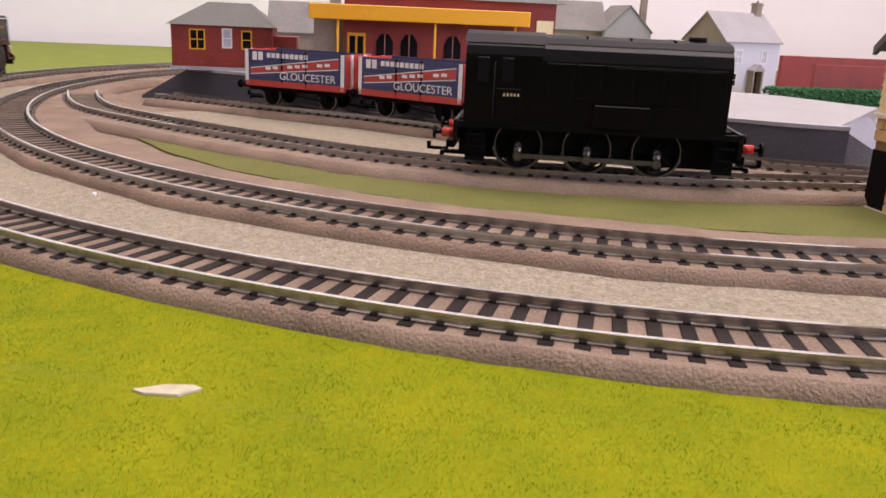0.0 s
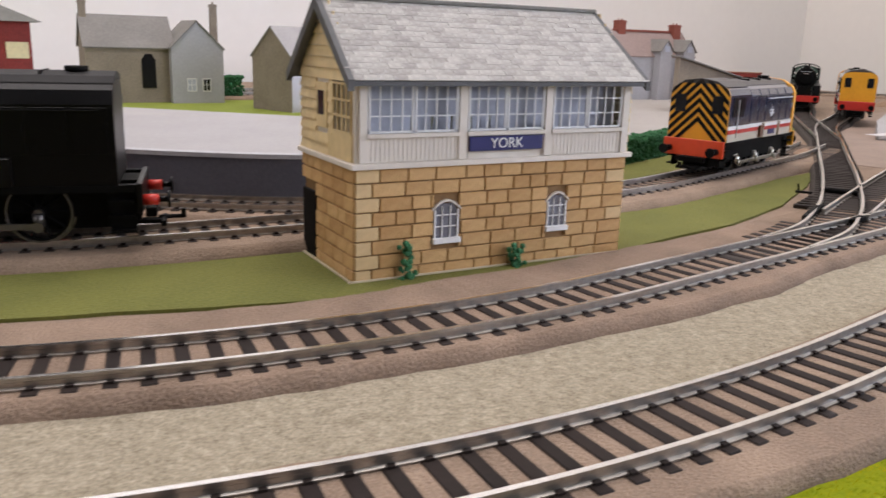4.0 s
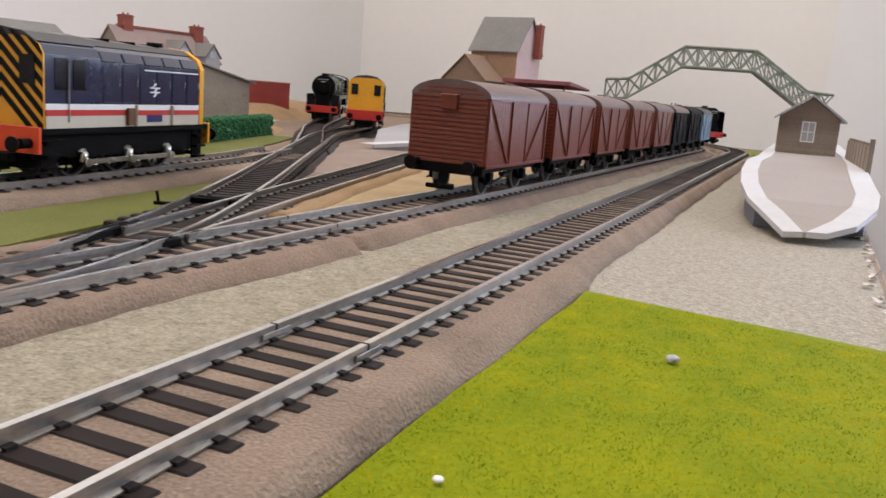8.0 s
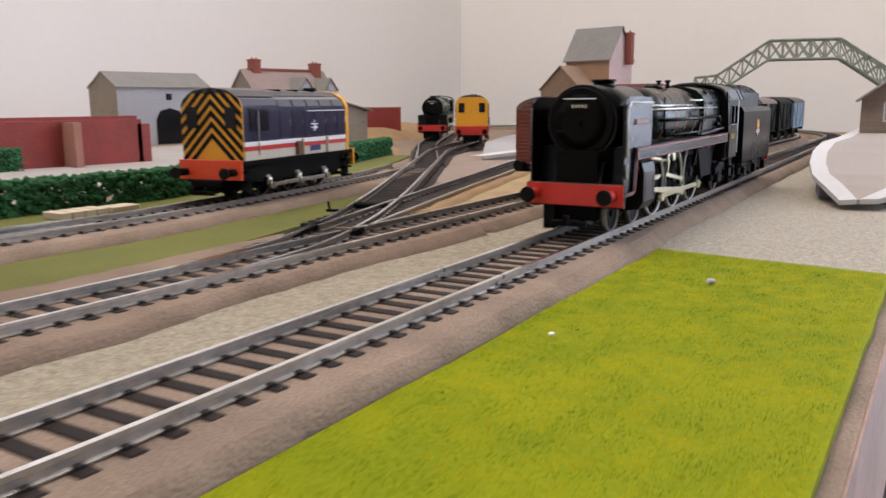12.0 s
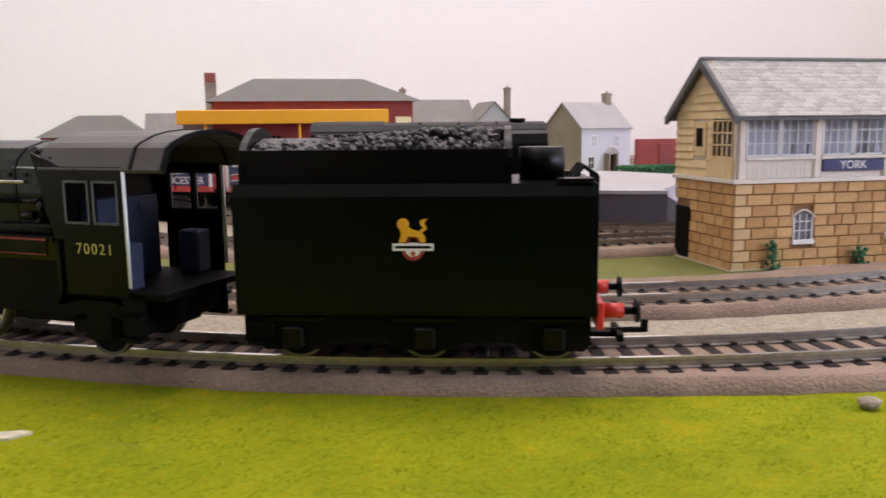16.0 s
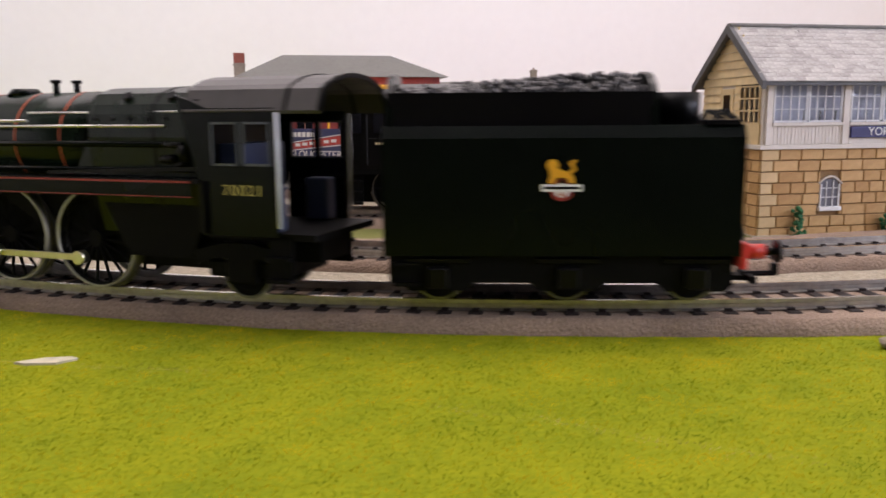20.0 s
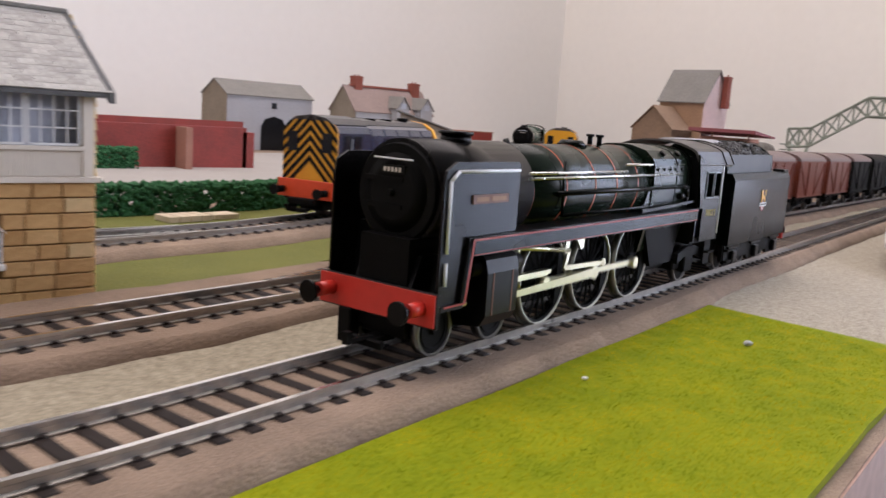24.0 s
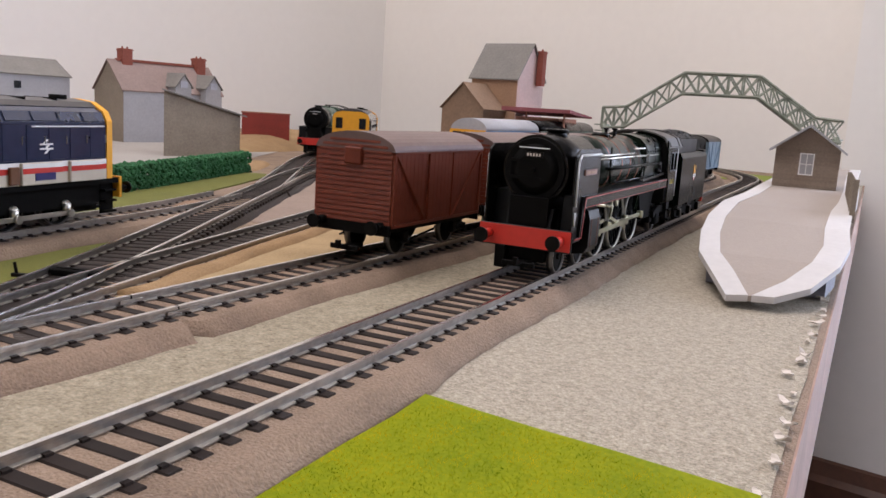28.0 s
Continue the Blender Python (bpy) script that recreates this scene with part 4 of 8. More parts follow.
def upper_shell(L, D, z0, z1):
    bm = B()
    box(bm, 0, 0, z0, L, 0.9, z0 + 8.0)
    box(bm, 0, 0, z1 - 1.2, L, 0.9, z1)
    box(bm, 0, D - 0.9, z0, L, D, z1)
    for x in (0, L - 0.9):
        box(bm, x, 0.9, z0, x + 0.9, D - 0.9, z0 + 8.0)
        box(bm, x, 16.5, z0 + 8, x + 0.9, D - 0.9, z1)
        prism(bm, [(0.5, z1), (D - 0.5, z1), (D / 2, z1 + 21)], "x", x, x + 0.9)
    for x in (0, L - 2.2):
        box(bm, x, 0, z0 + 8, x + 2.2, 2.0, z1 - 1.2)
    return bm


def sash(l, r, z0, z1, slid):
    bm = B()
    box(bm, l, -0.7, z0, l + 0.55, -0.05, z1)
    box(bm, r - 0.55, -0.7, z0, r, -0.05, z1)
    box(bm, l, -0.7, z0, r, -0.05, z0 + 0.55)
    box(bm, l, -0.7, z1 - 0.55, r, -0.05, z1)
    n = 4
    for k in range(1, n):
        x = l + (r - l) * k / n
        box(bm, x - 0.18, -0.55, z0, x + 0.18, -0.05, z1)
    for k in (1, 2):
        z = z0 + (z1 - z0) * k / 3
        box(bm, l, -0.55, z - 0.18, r, -0.05, z + 0.18)
    return bm


def side_sash(y0, y1, z0, z1):
    bm = B()
    for y in np.linspace(y0, y1, 5):
        box(bm, -0.7, y - 0.35, z0, -0.05, y + 0.35, z1)
    for z in np.linspace(z0, z1, 4):
        box(bm, -0.7, y0, z - 0.3, -0.05, y1, z + 0.3)
    return bm


def roof_shell(x0, x1, y0, y1, ze, ym, zr):
    bm = B()
    prism(bm, [(y0, ze), (ym, zr), (y1, ze), (y1, ze - 1.2), (ym, zr - 1.6), (y0, ze - 1.2)], "x", x0, x1)
    return bm


signal_box()


# ---------------------------------------------------------------- steam locomotive
def spoked_wheel(parent, name, x, y, r, face, spokes=16, weight=True, rim=0.36, mat_rim=RIM):
    """A wheel about the y axis, face -1 or +1 for its outer side; its origin is the axle."""
    bm = B()
    ring(bm, 0, 0, y - 1.2, y + 1.2, r, r - rim, 40)
    w = part(name, bm, mat_rim, parent, "", mpose(x, 0, r))
    bm = B()
    ring(bm, 0, 0, y - 1.5 * face - 0.25, y - 1.5 * face + 0.25, r + 0.9, r - 0.9, 40)
    part("flange", bm, DULL_STEEL, w)
    me = mesh_of("spoke", rod(B(), (1.6, y, 0), (r - rim + 0.1, y, 0), 0.42, 6), WHEEL_BLACK)
    for k in range(spokes):
        share("spoke", me, w, mpose(0, 0, 0, 0, 360.0 * k / spokes, 0))
    bm = B()
    rod(bm, (0, y - 1.0, 0), (0, y + 1.2 * face, 0), 2.2, 14)
    ring(bm, 0, 0, y - 0.6, y + 0.6, r - rim + 0.05, r - rim - 0.7, 40)
    if weight:
        pts = [((r - rim) * math.cos(a), (r - rim) * math.sin(a)) for a in np.linspace(radians(130), radians(230), 9)]
        prism(bm, pts, "y", y - 0.5, y + 0.7)
    part("wheel_centre", bm, WHEEL_BLACK, w)
    return w


def disc_wheel(parent, x, y, r, face):
    bm = B()
    ring(bm, 0, 0, y - 1.2, y + 1.2, r, r - 0.6, 28)
    w = part("wheel", bm, DULL_STEEL, parent, "", mpose(x, 0, r))
    bm = B()
    rod(bm, (0, y - 0.8, 0), (0, y + 0.7, 0), r - 0.58, 24)
    rod(bm, (0, y, 0), (0, y + face * 1.6, 0), 1.3, 12)
    ring(bm, 0, 0, min(y, y + face * 1.0), max(y, y + face * 1.0), r - 1.6, r - 2.2, 24)
    part("wheel_centre", bm, WHEEL_BLACK, w)
    return w


def buffers(parent, x, z, sign, material=RED, spread=13.2):
    for y in (-spread, spread):
        b = part("buffer", rod(B(), (x, y, z), (x + sign * 4.5, y, z), 1.7, 12), material, parent)
        bm = rod(B(), (x + sign * 4.5, y, z), (x + sign * 7.0, y, z), 0.9, 10)
        rod(bm, (x + sign * 7.0, y, z), (x + sign * 7.8, y, z), 2.6, 16)
        part("buffer_head", bm, BLACK, b)


def hook_coupling(parent, x, sign):
    bm = B()
    box(bm, min(x, x + sign * 9), -2.2, 3.2, max(x, x + sign * 9), 2.2, 4.4)
    box(bm, min(x + sign * 8, x + sign * 9.5), -6, 3.0, max(x + sign * 8, x + sign * 9.5), 6, 4.8, 0.2)
    rod(bm, (x + sign * 7, 1.2, 4.6), (x + sign * 15, 1.2, 4.8), 0.7, 6)
    box(bm, min(x + sign * 14, x + sign * 15.5), 0.4, 4.4, max(x + sign * 14, x + sign * 15.5), 2.0, 7.2)
    part("coupling_hook", bm, MATT_BLACK, parent)


def tube(bm, x0, x1, r0, r1, zc0, zc1, seg=36, a0=0.0, a1=360.0, steps=1, cap=True):
    rows = []
    full = a1 - a0 >= 359
    n = seg if full else seg + 1
    for k in range(steps + 1):
        f = k / steps
        x, r, zc = x0 + (x1 - x0) * f, r0 + (r1 - r0) * f, zc0 + (zc1 - zc0) * f
        rows.append([bm.verts.new((x, r * math.cos(radians(a0 + (a1 - a0) * i / seg)), zc + r * math.sin(radians(a0 + (a1 - a0) * i / seg)))) for i in range(n)])
    for a, b in zip(rows, rows[1:]):
        for i in range(n if full else n - 1):
            j = (i + 1) % n
            bm.faces.new((a[i], a[j], b[j], b[i])).smooth = True
    if cap:
        bm.faces.new(rows[0][::-1])
        bm.faces.new(rows[-1])
    return bm


DRIVERS = (28.0, 0.0, -28.0)
R_DRIVER, CRANK = 12.3, 5.2
MOVING = {}


def steam_locomotive(name, label, m, full=True):
    t = thing(name, label, "steam locomotive", m)
    ZB, zr_low = 36.5, 28.6
    # smokebox, boiler and firebox
    sb = part("smokebox", tube(B(), 40.5, 79, 12.2, 12.2, ZB, ZB), SMOKEBOX, t, "satin charcoal smokebox")
    bm = tube(B(), 79, 80.2, 11.3, 11.0, ZB, ZB)
    tube(bm, 80.2, 81.4, 9.0, 6.0, ZB, ZB)
    rod(bm, (81.4, 0, ZB), (83.0, 0, ZB), 0.8, 8)
    rod(bm, (81.2, -5.6, ZB + 7.6), (81.2, 5.6, ZB + 7.6), 0.3, 6)
    for z in (ZB - 3, ZB + 3):
        box(bm, 80.2, -8.5, z - 0.5, 81.6, 3, z + 0.5)
    part("smokebox_door", bm, WHEEL_BLACK, sb)
    part("lamp_rail", rod(B(), (81.6, -5.6, ZB + 7.6), (81.6, 5.6, ZB + 7.6), 0.22, 6), GREY_LINE, sb)
    plate = part("number_plate", box(B(), 81.0, -3.4, ZB + 4.2, 81.6, 3.4, ZB + 6.2), BLACK, sb)
    for k in range(5):
        part("bar", box(B(), 81.55, -2.6 + k * 1.1, ZB + 4.7, 81.7, -2.0 + k * 1.1, ZB + 5.7), FLAKE, plate)
    bm = rod(B(), (59, 0, ZB + 11.3), (59, 0, ZB + 13.4), 4.1, 20, 3.6)
    rod(bm, (59, 0, ZB + 13.4), (59, 0, ZB + 14.2), 4.3, 20)
    box(bm, 54.6, -0.8, ZB + 12, 57, 0.8, ZB + 13.2)
    part("chimney", bm, BLACK, t)
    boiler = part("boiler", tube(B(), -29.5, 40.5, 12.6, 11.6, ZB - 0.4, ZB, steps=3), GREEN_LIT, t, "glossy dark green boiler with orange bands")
    for x, r in ((40.0, 11.75), (23.0, 12.0), (6.5, 12.2), (-7.0, 12.4), (-21.5, 12.6)):
        part("boiler_band", tube(B(), x - 0.32, x + 0.32, r, r, ZB - 0.2, ZB - 0.2, cap=False), ORANGE, boiler)
    bm = B()
    half = [(10, ZB - 22), (12.9, ZB - 8), (13.5, ZB + 1), (13.3, ZB + 6.4), (12.4, ZB + 8.6), (9.6, ZB + 11.2), (4.5, ZB + 12.6), (0, ZB + 12.9)]
    prism(bm, [(-y, z) for y, z in half] + half[-2::-1], "x", -64.4, -31.5)
    # lit green here: the firebox's pale reflection is helped by its colour
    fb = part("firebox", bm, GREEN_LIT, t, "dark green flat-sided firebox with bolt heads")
    for x in (-50.5, -60.0, -62.4):
        band = [(y * 1.012, z + 0.15) for y, z in half]
        part("firebox_band", prism(B(), [(-y, z) for y, z in band] + band[-2::-1], "x", x - 0.4, x + 0.4), BLACK, fb)
    for s in (-1, 1):
        for k in range(6):
            x = -34.0 - 5.0 * k
            part("washout_plug", rod(B(), (x, s * 13.3, ZB + 5.3), (x, s * 13.9, ZB + 5.3), 0.45, 8), BLACK, fb)
        for x in (-42.0, -54.5):
            part("handhole", rod(B(), (x, s * 10.6, ZB + 9.9), (x, s * 11.4, ZB + 10.8), 1.2, 12), BLACK, fb)
        bm = B()
        rod(bm, (-54, s * 14.1, ZB - 0.6), (-58.5, s * 14.4, ZB - 0.8), 0.7, 8)
        rod(bm, (-58.5, s * 14.4, ZB - 0.8), (-59.5, s * 14.4, ZB - 4.6), 0.7, 8)
        rod(bm, (-59.5, s * 14.4, ZB - 4.6), (-57.5, s * 14.4, ZB - 5.6), 0.7, 8)
        rod(bm, (-53, s * 14.0, ZB - 4.0), (-56.5, s * 14.0, ZB - 4.0), 1.0, 8)
        part("injector_pipe", bm, BLACK, fb)
        part("reversing_rod", prism(B(), [(-20, zr_low), (-20, zr_low + 0.9), (-64, zr_low + 2.4), (-64, zr_low + 1.5)], "y", *sorted((s * 15.0, s * 15.6))), BLACK, t)
    bm = prism(B(), [(-31.5, ZB - 8), (-31.5, ZB + 2), (-26.0, ZB - 8)], "y", -12.8, 12.8)
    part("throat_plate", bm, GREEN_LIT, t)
    bm = rod(B(), (1, 0, ZB + 11.5), (1, 0, ZB + 13.2), 4.6, 20, 3.2)
    part("dome", bm, DARK_GREEN, t)
    for x, y in ((-12, 2.5), (-14.5, -2.0)):
        bm = rod(B(), (x, y, ZB + 11.8), (x, y, ZB + 14.4), 0.8, 10)
        rod(bm, (x, y, ZB + 14.4), (x, y, ZB + 15.2), 1.3, 10)
        part("safety_valve", bm, BLACK, t)
    bm = rod(B(), (26, -6.0, ZB + 10.0), (26, -7.2, ZB + 12.4), 0.9, 10)
    part("clack_valve", bm, BLACK, t)
    for s in (-1, 1):
        bm = B()
        rod(bm, (44, s * 12.6, ZB + 4.9), (-12, s * 12.9, ZB + 4.9), 0.35, 8)
        rod(bm, (44, s * 12.7, ZB + 3.6), (-54, s * 13.9, ZB + 3.6), 0.35, 8)
        rod(bm, (-12, s * 12.2, ZB + 6.8), (-57, s * 12.9, ZB + 6.8), 0.35, 8)
        for x in (38, 18, -2, -22, -45):
            rod(bm, (x, s * 11.5, ZB + 3.4), (x, s * 13.3, ZB + 3.7), 0.35, 6)
        part("handrail", bm, STEEL, t)
        bm = B()
        rod(bm, (26, s * 12.2, ZB + 8), (26, s * 12.6, ZB - 6.5), 0.45, 8)
        rod(bm, (26, s * 12.6, ZB - 6.5), (-62, s * 13.9, ZB - 6.5), 0.5, 8)
        rod(bm, (30, s * 12.9, ZB - 0.6), (-54, s * 14.1, ZB - 0.6), 0.7, 8)
        part("feed_pipe", bm, DARK_GREEN, t)
    # frames, running plate and cylinders
    part("main_frame", box(B(), -62, -7.2, 6, 83, 7.2, 27), MATT_BLACK, t)
    part("rear_frame", box(B(), -90, -7.2, 9, -62, 7.2, 16), MATT_BLACK, t)
    zr = 27.2
    for s in (-1, 1):
        y0, y1 = (s * 10.0, s * 17.2)
        bm = B()
        lo, hi = min(y0, y1), max(y0, y1)
        box(bm, -64.5, lo, zr, 73, hi, zr + 1.0)
        prism(bm, [(73, zr + 1.0), (73, zr - 0.2), (75.5, zr - 14.5), (83.6, zr - 14.5), (83.6, zr - 13.3), (76.6, zr - 13.3), (74.5, zr + 1.0)], "y", lo, hi)
        rp = part("running_plate", bm, BLACK, t, "raised running plate with red and grey lining")
        ye = s * 17.25
        a, b = sorted((ye, ye + s * 0.35))
        part("valance", box(B(), -63, a, zr - 3.2, 73, b, zr + 0.9), DARK_GREEN, rp)
        a2, b2 = sorted((ye + s * 0.35, ye + s * 0.5))
        part("lining", box(B(), -63, a2, zr + 0.25, 73, b2, zr + 0.7), RED_LINE, rp, "orange-red lining stripe")
        part("lining", box(B(), -63, a2, zr - 3.0, 73, b2, zr - 2.8), RED_LINE, rp)
        bm = B()
        prism(bm, [(73, zr + 0.7), (73, zr + 0.25), (75.3, zr - 13.6), (83, zr - 13.6), (83, zr - 13.2), (75.8, zr - 13.2), (73.6, zr + 0.7)], "y", a2, b2)
        part("lining", bm, RED_LINE, rp)
        # cylinder
        bm = B()
        prism(bm, [(s * 9, 6), (s * 16.5, 7), (s * 18, 9.5), (s * 18, 19.5), (s * 17.2, 22.5), (s * 14.5, 25), (s * 9, 25.6)], "x", 54.5, 67.5)
        cyl = part("cylinder", bm, BLACK, t)
        part("piston_valve", rod(B(), (50, s * 14.4, 20.5), (71, s * 14.4, 20.5), 2.0, 14), BLACK, cyl)
        for x in (57, 65):
            bm = B()
            prism(bm, [(s * 18.0, 9.5), (s * 18.12, 9.5), (s * 18.12, 19.5), (s * 18.0, 19.5)], "x", x - 0.25, x + 0.25)
            part("lining", bm, mat("dull_orange_lining", (0.12, 0.035, 0.015), 0.5), cyl)
        if not full:
            continue
        # smoke deflector
        bm = B()
        yd = s * 15.6
        a, b = sorted((yd, yd + s * 0.7))
        pts = [(54.5, zr + 1.0), (54.5, ZB + 7.6), (56, ZB + 8.2), (79.5, ZB + 8.2), (83.0, ZB + 6.3), (83.6, ZB + 3), (83.6, zr - 13.5), (76, zr - 13.5), (74, zr + 1.0)]
        prism(bm, pts, "y", a, b)
        d = part("smoke_deflector", bm, SMOKEBOX, t, "tall black smoke deflector with pale grey handrail and nameplate")
        bm = B()
        yo = yd + s * 1.1
        rod(bm, (55.5, yo, ZB + 6.2), (79.4, yo, ZB + 6.2), 0.4, 8)
        rod(bm, (79.4, yo, ZB + 6.2), (82.0, yo, ZB + 4.2), 0.4, 8)
        rod(bm, (82.0, yo, ZB + 4.2), (82.0, yo, zr - 2), 0.4, 8)
        rod(bm, (82.0, yo, zr - 4), (82.0, yo, zr - 9), 0.4, 8)
        part("handrail", bm, GREY_LINE, d)
        a, b = sorted((yd + s * 0.7, yd + s * 1.15))
        npl = part("nameplate", box(B(), 59.5, a, ZB - 1.0, 73.5, b, ZB + 1.0), mat("dull_orange_plate", (0.15, 0.045, 0.012), 0.5), d, "dull orange cast nameplate")
        if full:
            for u0, u1 in ((60.6, 66.4), (67.6, 72.4)):
                part("bar", box(B(), u0, min(b, a) if s < 0 else b, ZB - 0.5, u1, (min(a, b) - 0.08) if s < 0 else b + 0.08, ZB + 0.5), mat("worn_gilt_letter", (0.26, 0.11, 0.03), 0.5), npl)
    bb = part("buffer_beam", box(B(), 83.6, -17.2, 9.0, 85.1, 17.2, 16.8, 0.3), BLACK, t, "black buffer beam with bright red face")
    part("beam_face", box(B(), 85.1, -17.0, 9.5, 85.4, 17.0, 16.6), RED, bb, "bright red painted face")
    buffers(t, 85.4, 13.2, 1, RED)
    hook_coupling(t, 80, 1)
    part("brake_pipe", box(B(), 82.5, -10.5, 1.2, 86.0, -6.5, 9.5, 0.3), MATT_BLACK, t)
    bm = B()
    prism(bm, [(74, zr - 13.4), (83.4, zr - 13.4), (83.4, zr - 12), (80, zr - 4), (74, zr - 4)], "y", -8.4, 8.4)
    part("front_platform", bm, BLACK, t)
    # cab
    zc0, zc1 = 16.0, 44.0
    for s in (-1, 1):
        y = s * 16.6
        a, b = sorted((y, y + s * 0.7))
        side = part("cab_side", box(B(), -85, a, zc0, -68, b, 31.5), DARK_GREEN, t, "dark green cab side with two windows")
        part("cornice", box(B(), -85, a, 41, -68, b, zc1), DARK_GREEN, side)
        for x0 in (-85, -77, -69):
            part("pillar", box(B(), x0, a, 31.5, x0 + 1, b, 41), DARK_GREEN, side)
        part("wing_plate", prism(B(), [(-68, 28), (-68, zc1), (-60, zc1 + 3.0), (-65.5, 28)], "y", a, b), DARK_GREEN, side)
        for x0, x1 in ((-84, -77), (-76, -69)):
            bm = B()
            yo0, yo1 = sorted((y + s * 0.7, y + s * 1.0))
            for q in ((x0, 31.5, x1, 32.0), (x0, 40.5, x1, 41), (x0, 31.5, x0 + 0.45, 41), (x1 - 0.45, 31.5, x1, 41)):
                box(bm, q[0], yo0, q[1], q[2], yo1, q[3])
            part("window_frame", bm, FRAME_GREY, side)
        if full:
            for k, ch in enumerate("70021"):
                text_part("digit", ch, 3.4, mat("cream_yellow_lettering", (0.50, 0.42, 0.10), 0.6), side, mpose(-76.5 - s * (k - 2) * 2.15, y + s * 0.76, 26.0, 90, 0, 180 if s > 0 else 0), 0.06)
        part("grab_rail", rod(B(), (-85.6, y + s * 0.6, zc0 + 2), (-85.6, y + s * 0.6, 43), 0.4, 8), GREY_LINE, side)
    bm = B()
    half = [(17.5, 43.4), (15.2, 48.0), (13.6, 49.0), (9.5, 50.4), (5.0, 51.2), (0.0, 51.5)]
    arc = half + [(-y, z) for y, z in half[-2::-1]]
    inner = [(y * 0.965, z - 0.7) for y, z in arc[::-1]]
    prism(bm, arc + inner, "x", -96, -62)
    roof = part("cab_roof", bm, CAB_ROOF, t, "curved weathered grey cab roof")
    bm = B()
    for x in (-96.2, -88):
        prism(bm, [(y * 1.015, z + 0.25) for y, z in arc] + [(y * 0.95, z - 0.8) for y, z in arc[::-1]], "x", x, x + 0.6)
    part("roof_rib", bm, BLACK, roof)
    part("cab_front", box(B(), -65.4, -16.4, 16, -64.4, 16.4, 46), BLACK, t)
    part("cab_floor", box(B(), -93, -15, 15, -65, 15, 16.5), MATT_BLACK, t)
    bm = B()
    box(bm, -71, -10, 16.5, -66, 10, 36)
    rod(bm, (-72, 5, 30), (-66, 5, 30), 1.6, 10)
    rod(bm, (-72, -4, 33), (-66, -4, 33), 1.2, 10)
    part("backhead", bm, CAB_BLUE_LIT, t, "moulded backhead and controls coloured for bluish light")
    for s in (-1, 1):
        part("cab_seat", box(B(), -83, s * 12 - 2.5, 16.5, -77, s * 12 + 2.5, 27, 0.4), CAB_BLUE_LIT, t)
        bm = B()
        box(bm, -87, s * 15.5 - 1.2, 5.5, -81, s * 15.5 + 1.2, 6.3)
        box(bm, -87, s * 15.5 - 1.2, 10.5, -81, s * 15.5 + 1.2, 11.3)
        box(bm, -87, s * 14.6 - 0.4, 5.5, -81, s * 14.6 + 0.4, 16)
        part("cab_step", bm, MATT_BLACK, t)
    # ashpan, trailing truck and front bogie
    bm = B()
    prism(bm, [(-63, 22), (-33, 22), (-40, 9), (-58, 9)], "y", -11.5, 11.5)
    rod(bm, (-50, -14, 12), (-58, -14, 12), 2.0, 10)
    part("ashpan", bm, MATT_BLACK, t)
    bm = B()
    box(bm, -82, -11, 5, -62, 11, 9, 0.5)
    for s in (-1, 1):
        box(bm, -76, s * 11.5 - 1.5, 4, -68, s * 11.5 + 1.5, 11, 0.5)
        prism(bm, [(-84, 8), (-84, 11.5), (-76, 13.5), (-68, 13.5), (-60, 11.5), (-60, 8), (-66, 10), (-78, 10)], "y", s * 12.5 - 0.8, s * 12.5 + 0.8)
    part("trailing_truck", bm, MATT_BLACK, t)
    part("front_bogie", box(B(), 46, -7.0, 4, 82, 7.0, 9, 0.5), MATT_BLACK, t)
    wheels = {"driver": [], "small": []}
    for s in (-1, 1):
        for x in DRIVERS:
            w = spoked_wheel(t, "driving_wheel", x, s * 8.9, R_DRIVER, s)
            wheels["driver"].append((w, x, R_DRIVER, 0.0 if s < 0 else 90.0))
        for x in (75.5, 52.5):
            wheels["small"].append((disc_wheel(t, x, s * 8.9, 6.3, s), x, 6.3, 0.0))
        wheels["small"].append((disc_wheel(t, -72.0, s * 8.9, 6.6, s), -72.0, 6.6, 0.0))
    rods = []
    for s in (-1, 1):
        y = s * 12.0
        a, b = sorted((y, y + s * 0.9))
        bm = B()
        box(bm, -28, a, -0.85, 28, b, 0.85, 0.15)
        for x in DRIVERS:
            rod(bm, (x, y - s * 0.6, 0), (x, y + s * 1.9, 0), 1.7 if x else 2.1, 14)
        side = part("coupling_rod", bm, GRASS_LIT_STEEL, t, "bright plated coupling rod", mpose(0, 0, R_DRIVER))
        bm = B()
        prism(bm, [(0, -1.3), (46, -0.8), (46, 0.8), (0, 1.3)], "y", *sorted((y + s * 1.5, y + s * 2.2)))
        rod(bm, (46, y + s * 0.8, 0), (46, y + s * 2.8, 0), 1.5, 12)
        con = part("connecting_rod", bm, GRASS_LIT_STEEL, t, "bright plated connecting rod", mpose(0, 0, R_DRIVER))
        bm = B()
        box(bm, -2.6, y + s * 0.2 - 1.0, -1.3, 2.6, y + s * 0.2 + 1.0, 1.6, 0.3)
        rod(bm, (0, y, 0), (18, y, 0), 0.7, 8)
        prism(bm, [(-1.6, 1.4), (1.6, 1.4), (1.0, 3.0), (-1.0, 3.0)], "y", y - 0.6, y + 0.6)
        cross = part("crosshead", bm, GRASS_LIT_STEEL, t, "bright plated crosshead and piston rod", mpose(40, 0, 11.6))
        bm = B()
        prism(bm, [(29.5, 14.9), (32, 14.3), (55, 14.3), (55, 15.8), (29.5, 15.8)], "y", y - 0.9, y + 0.9)
        part("slide_bar", bm, GRASS_LIT_STEEL, t)
        bm = B()
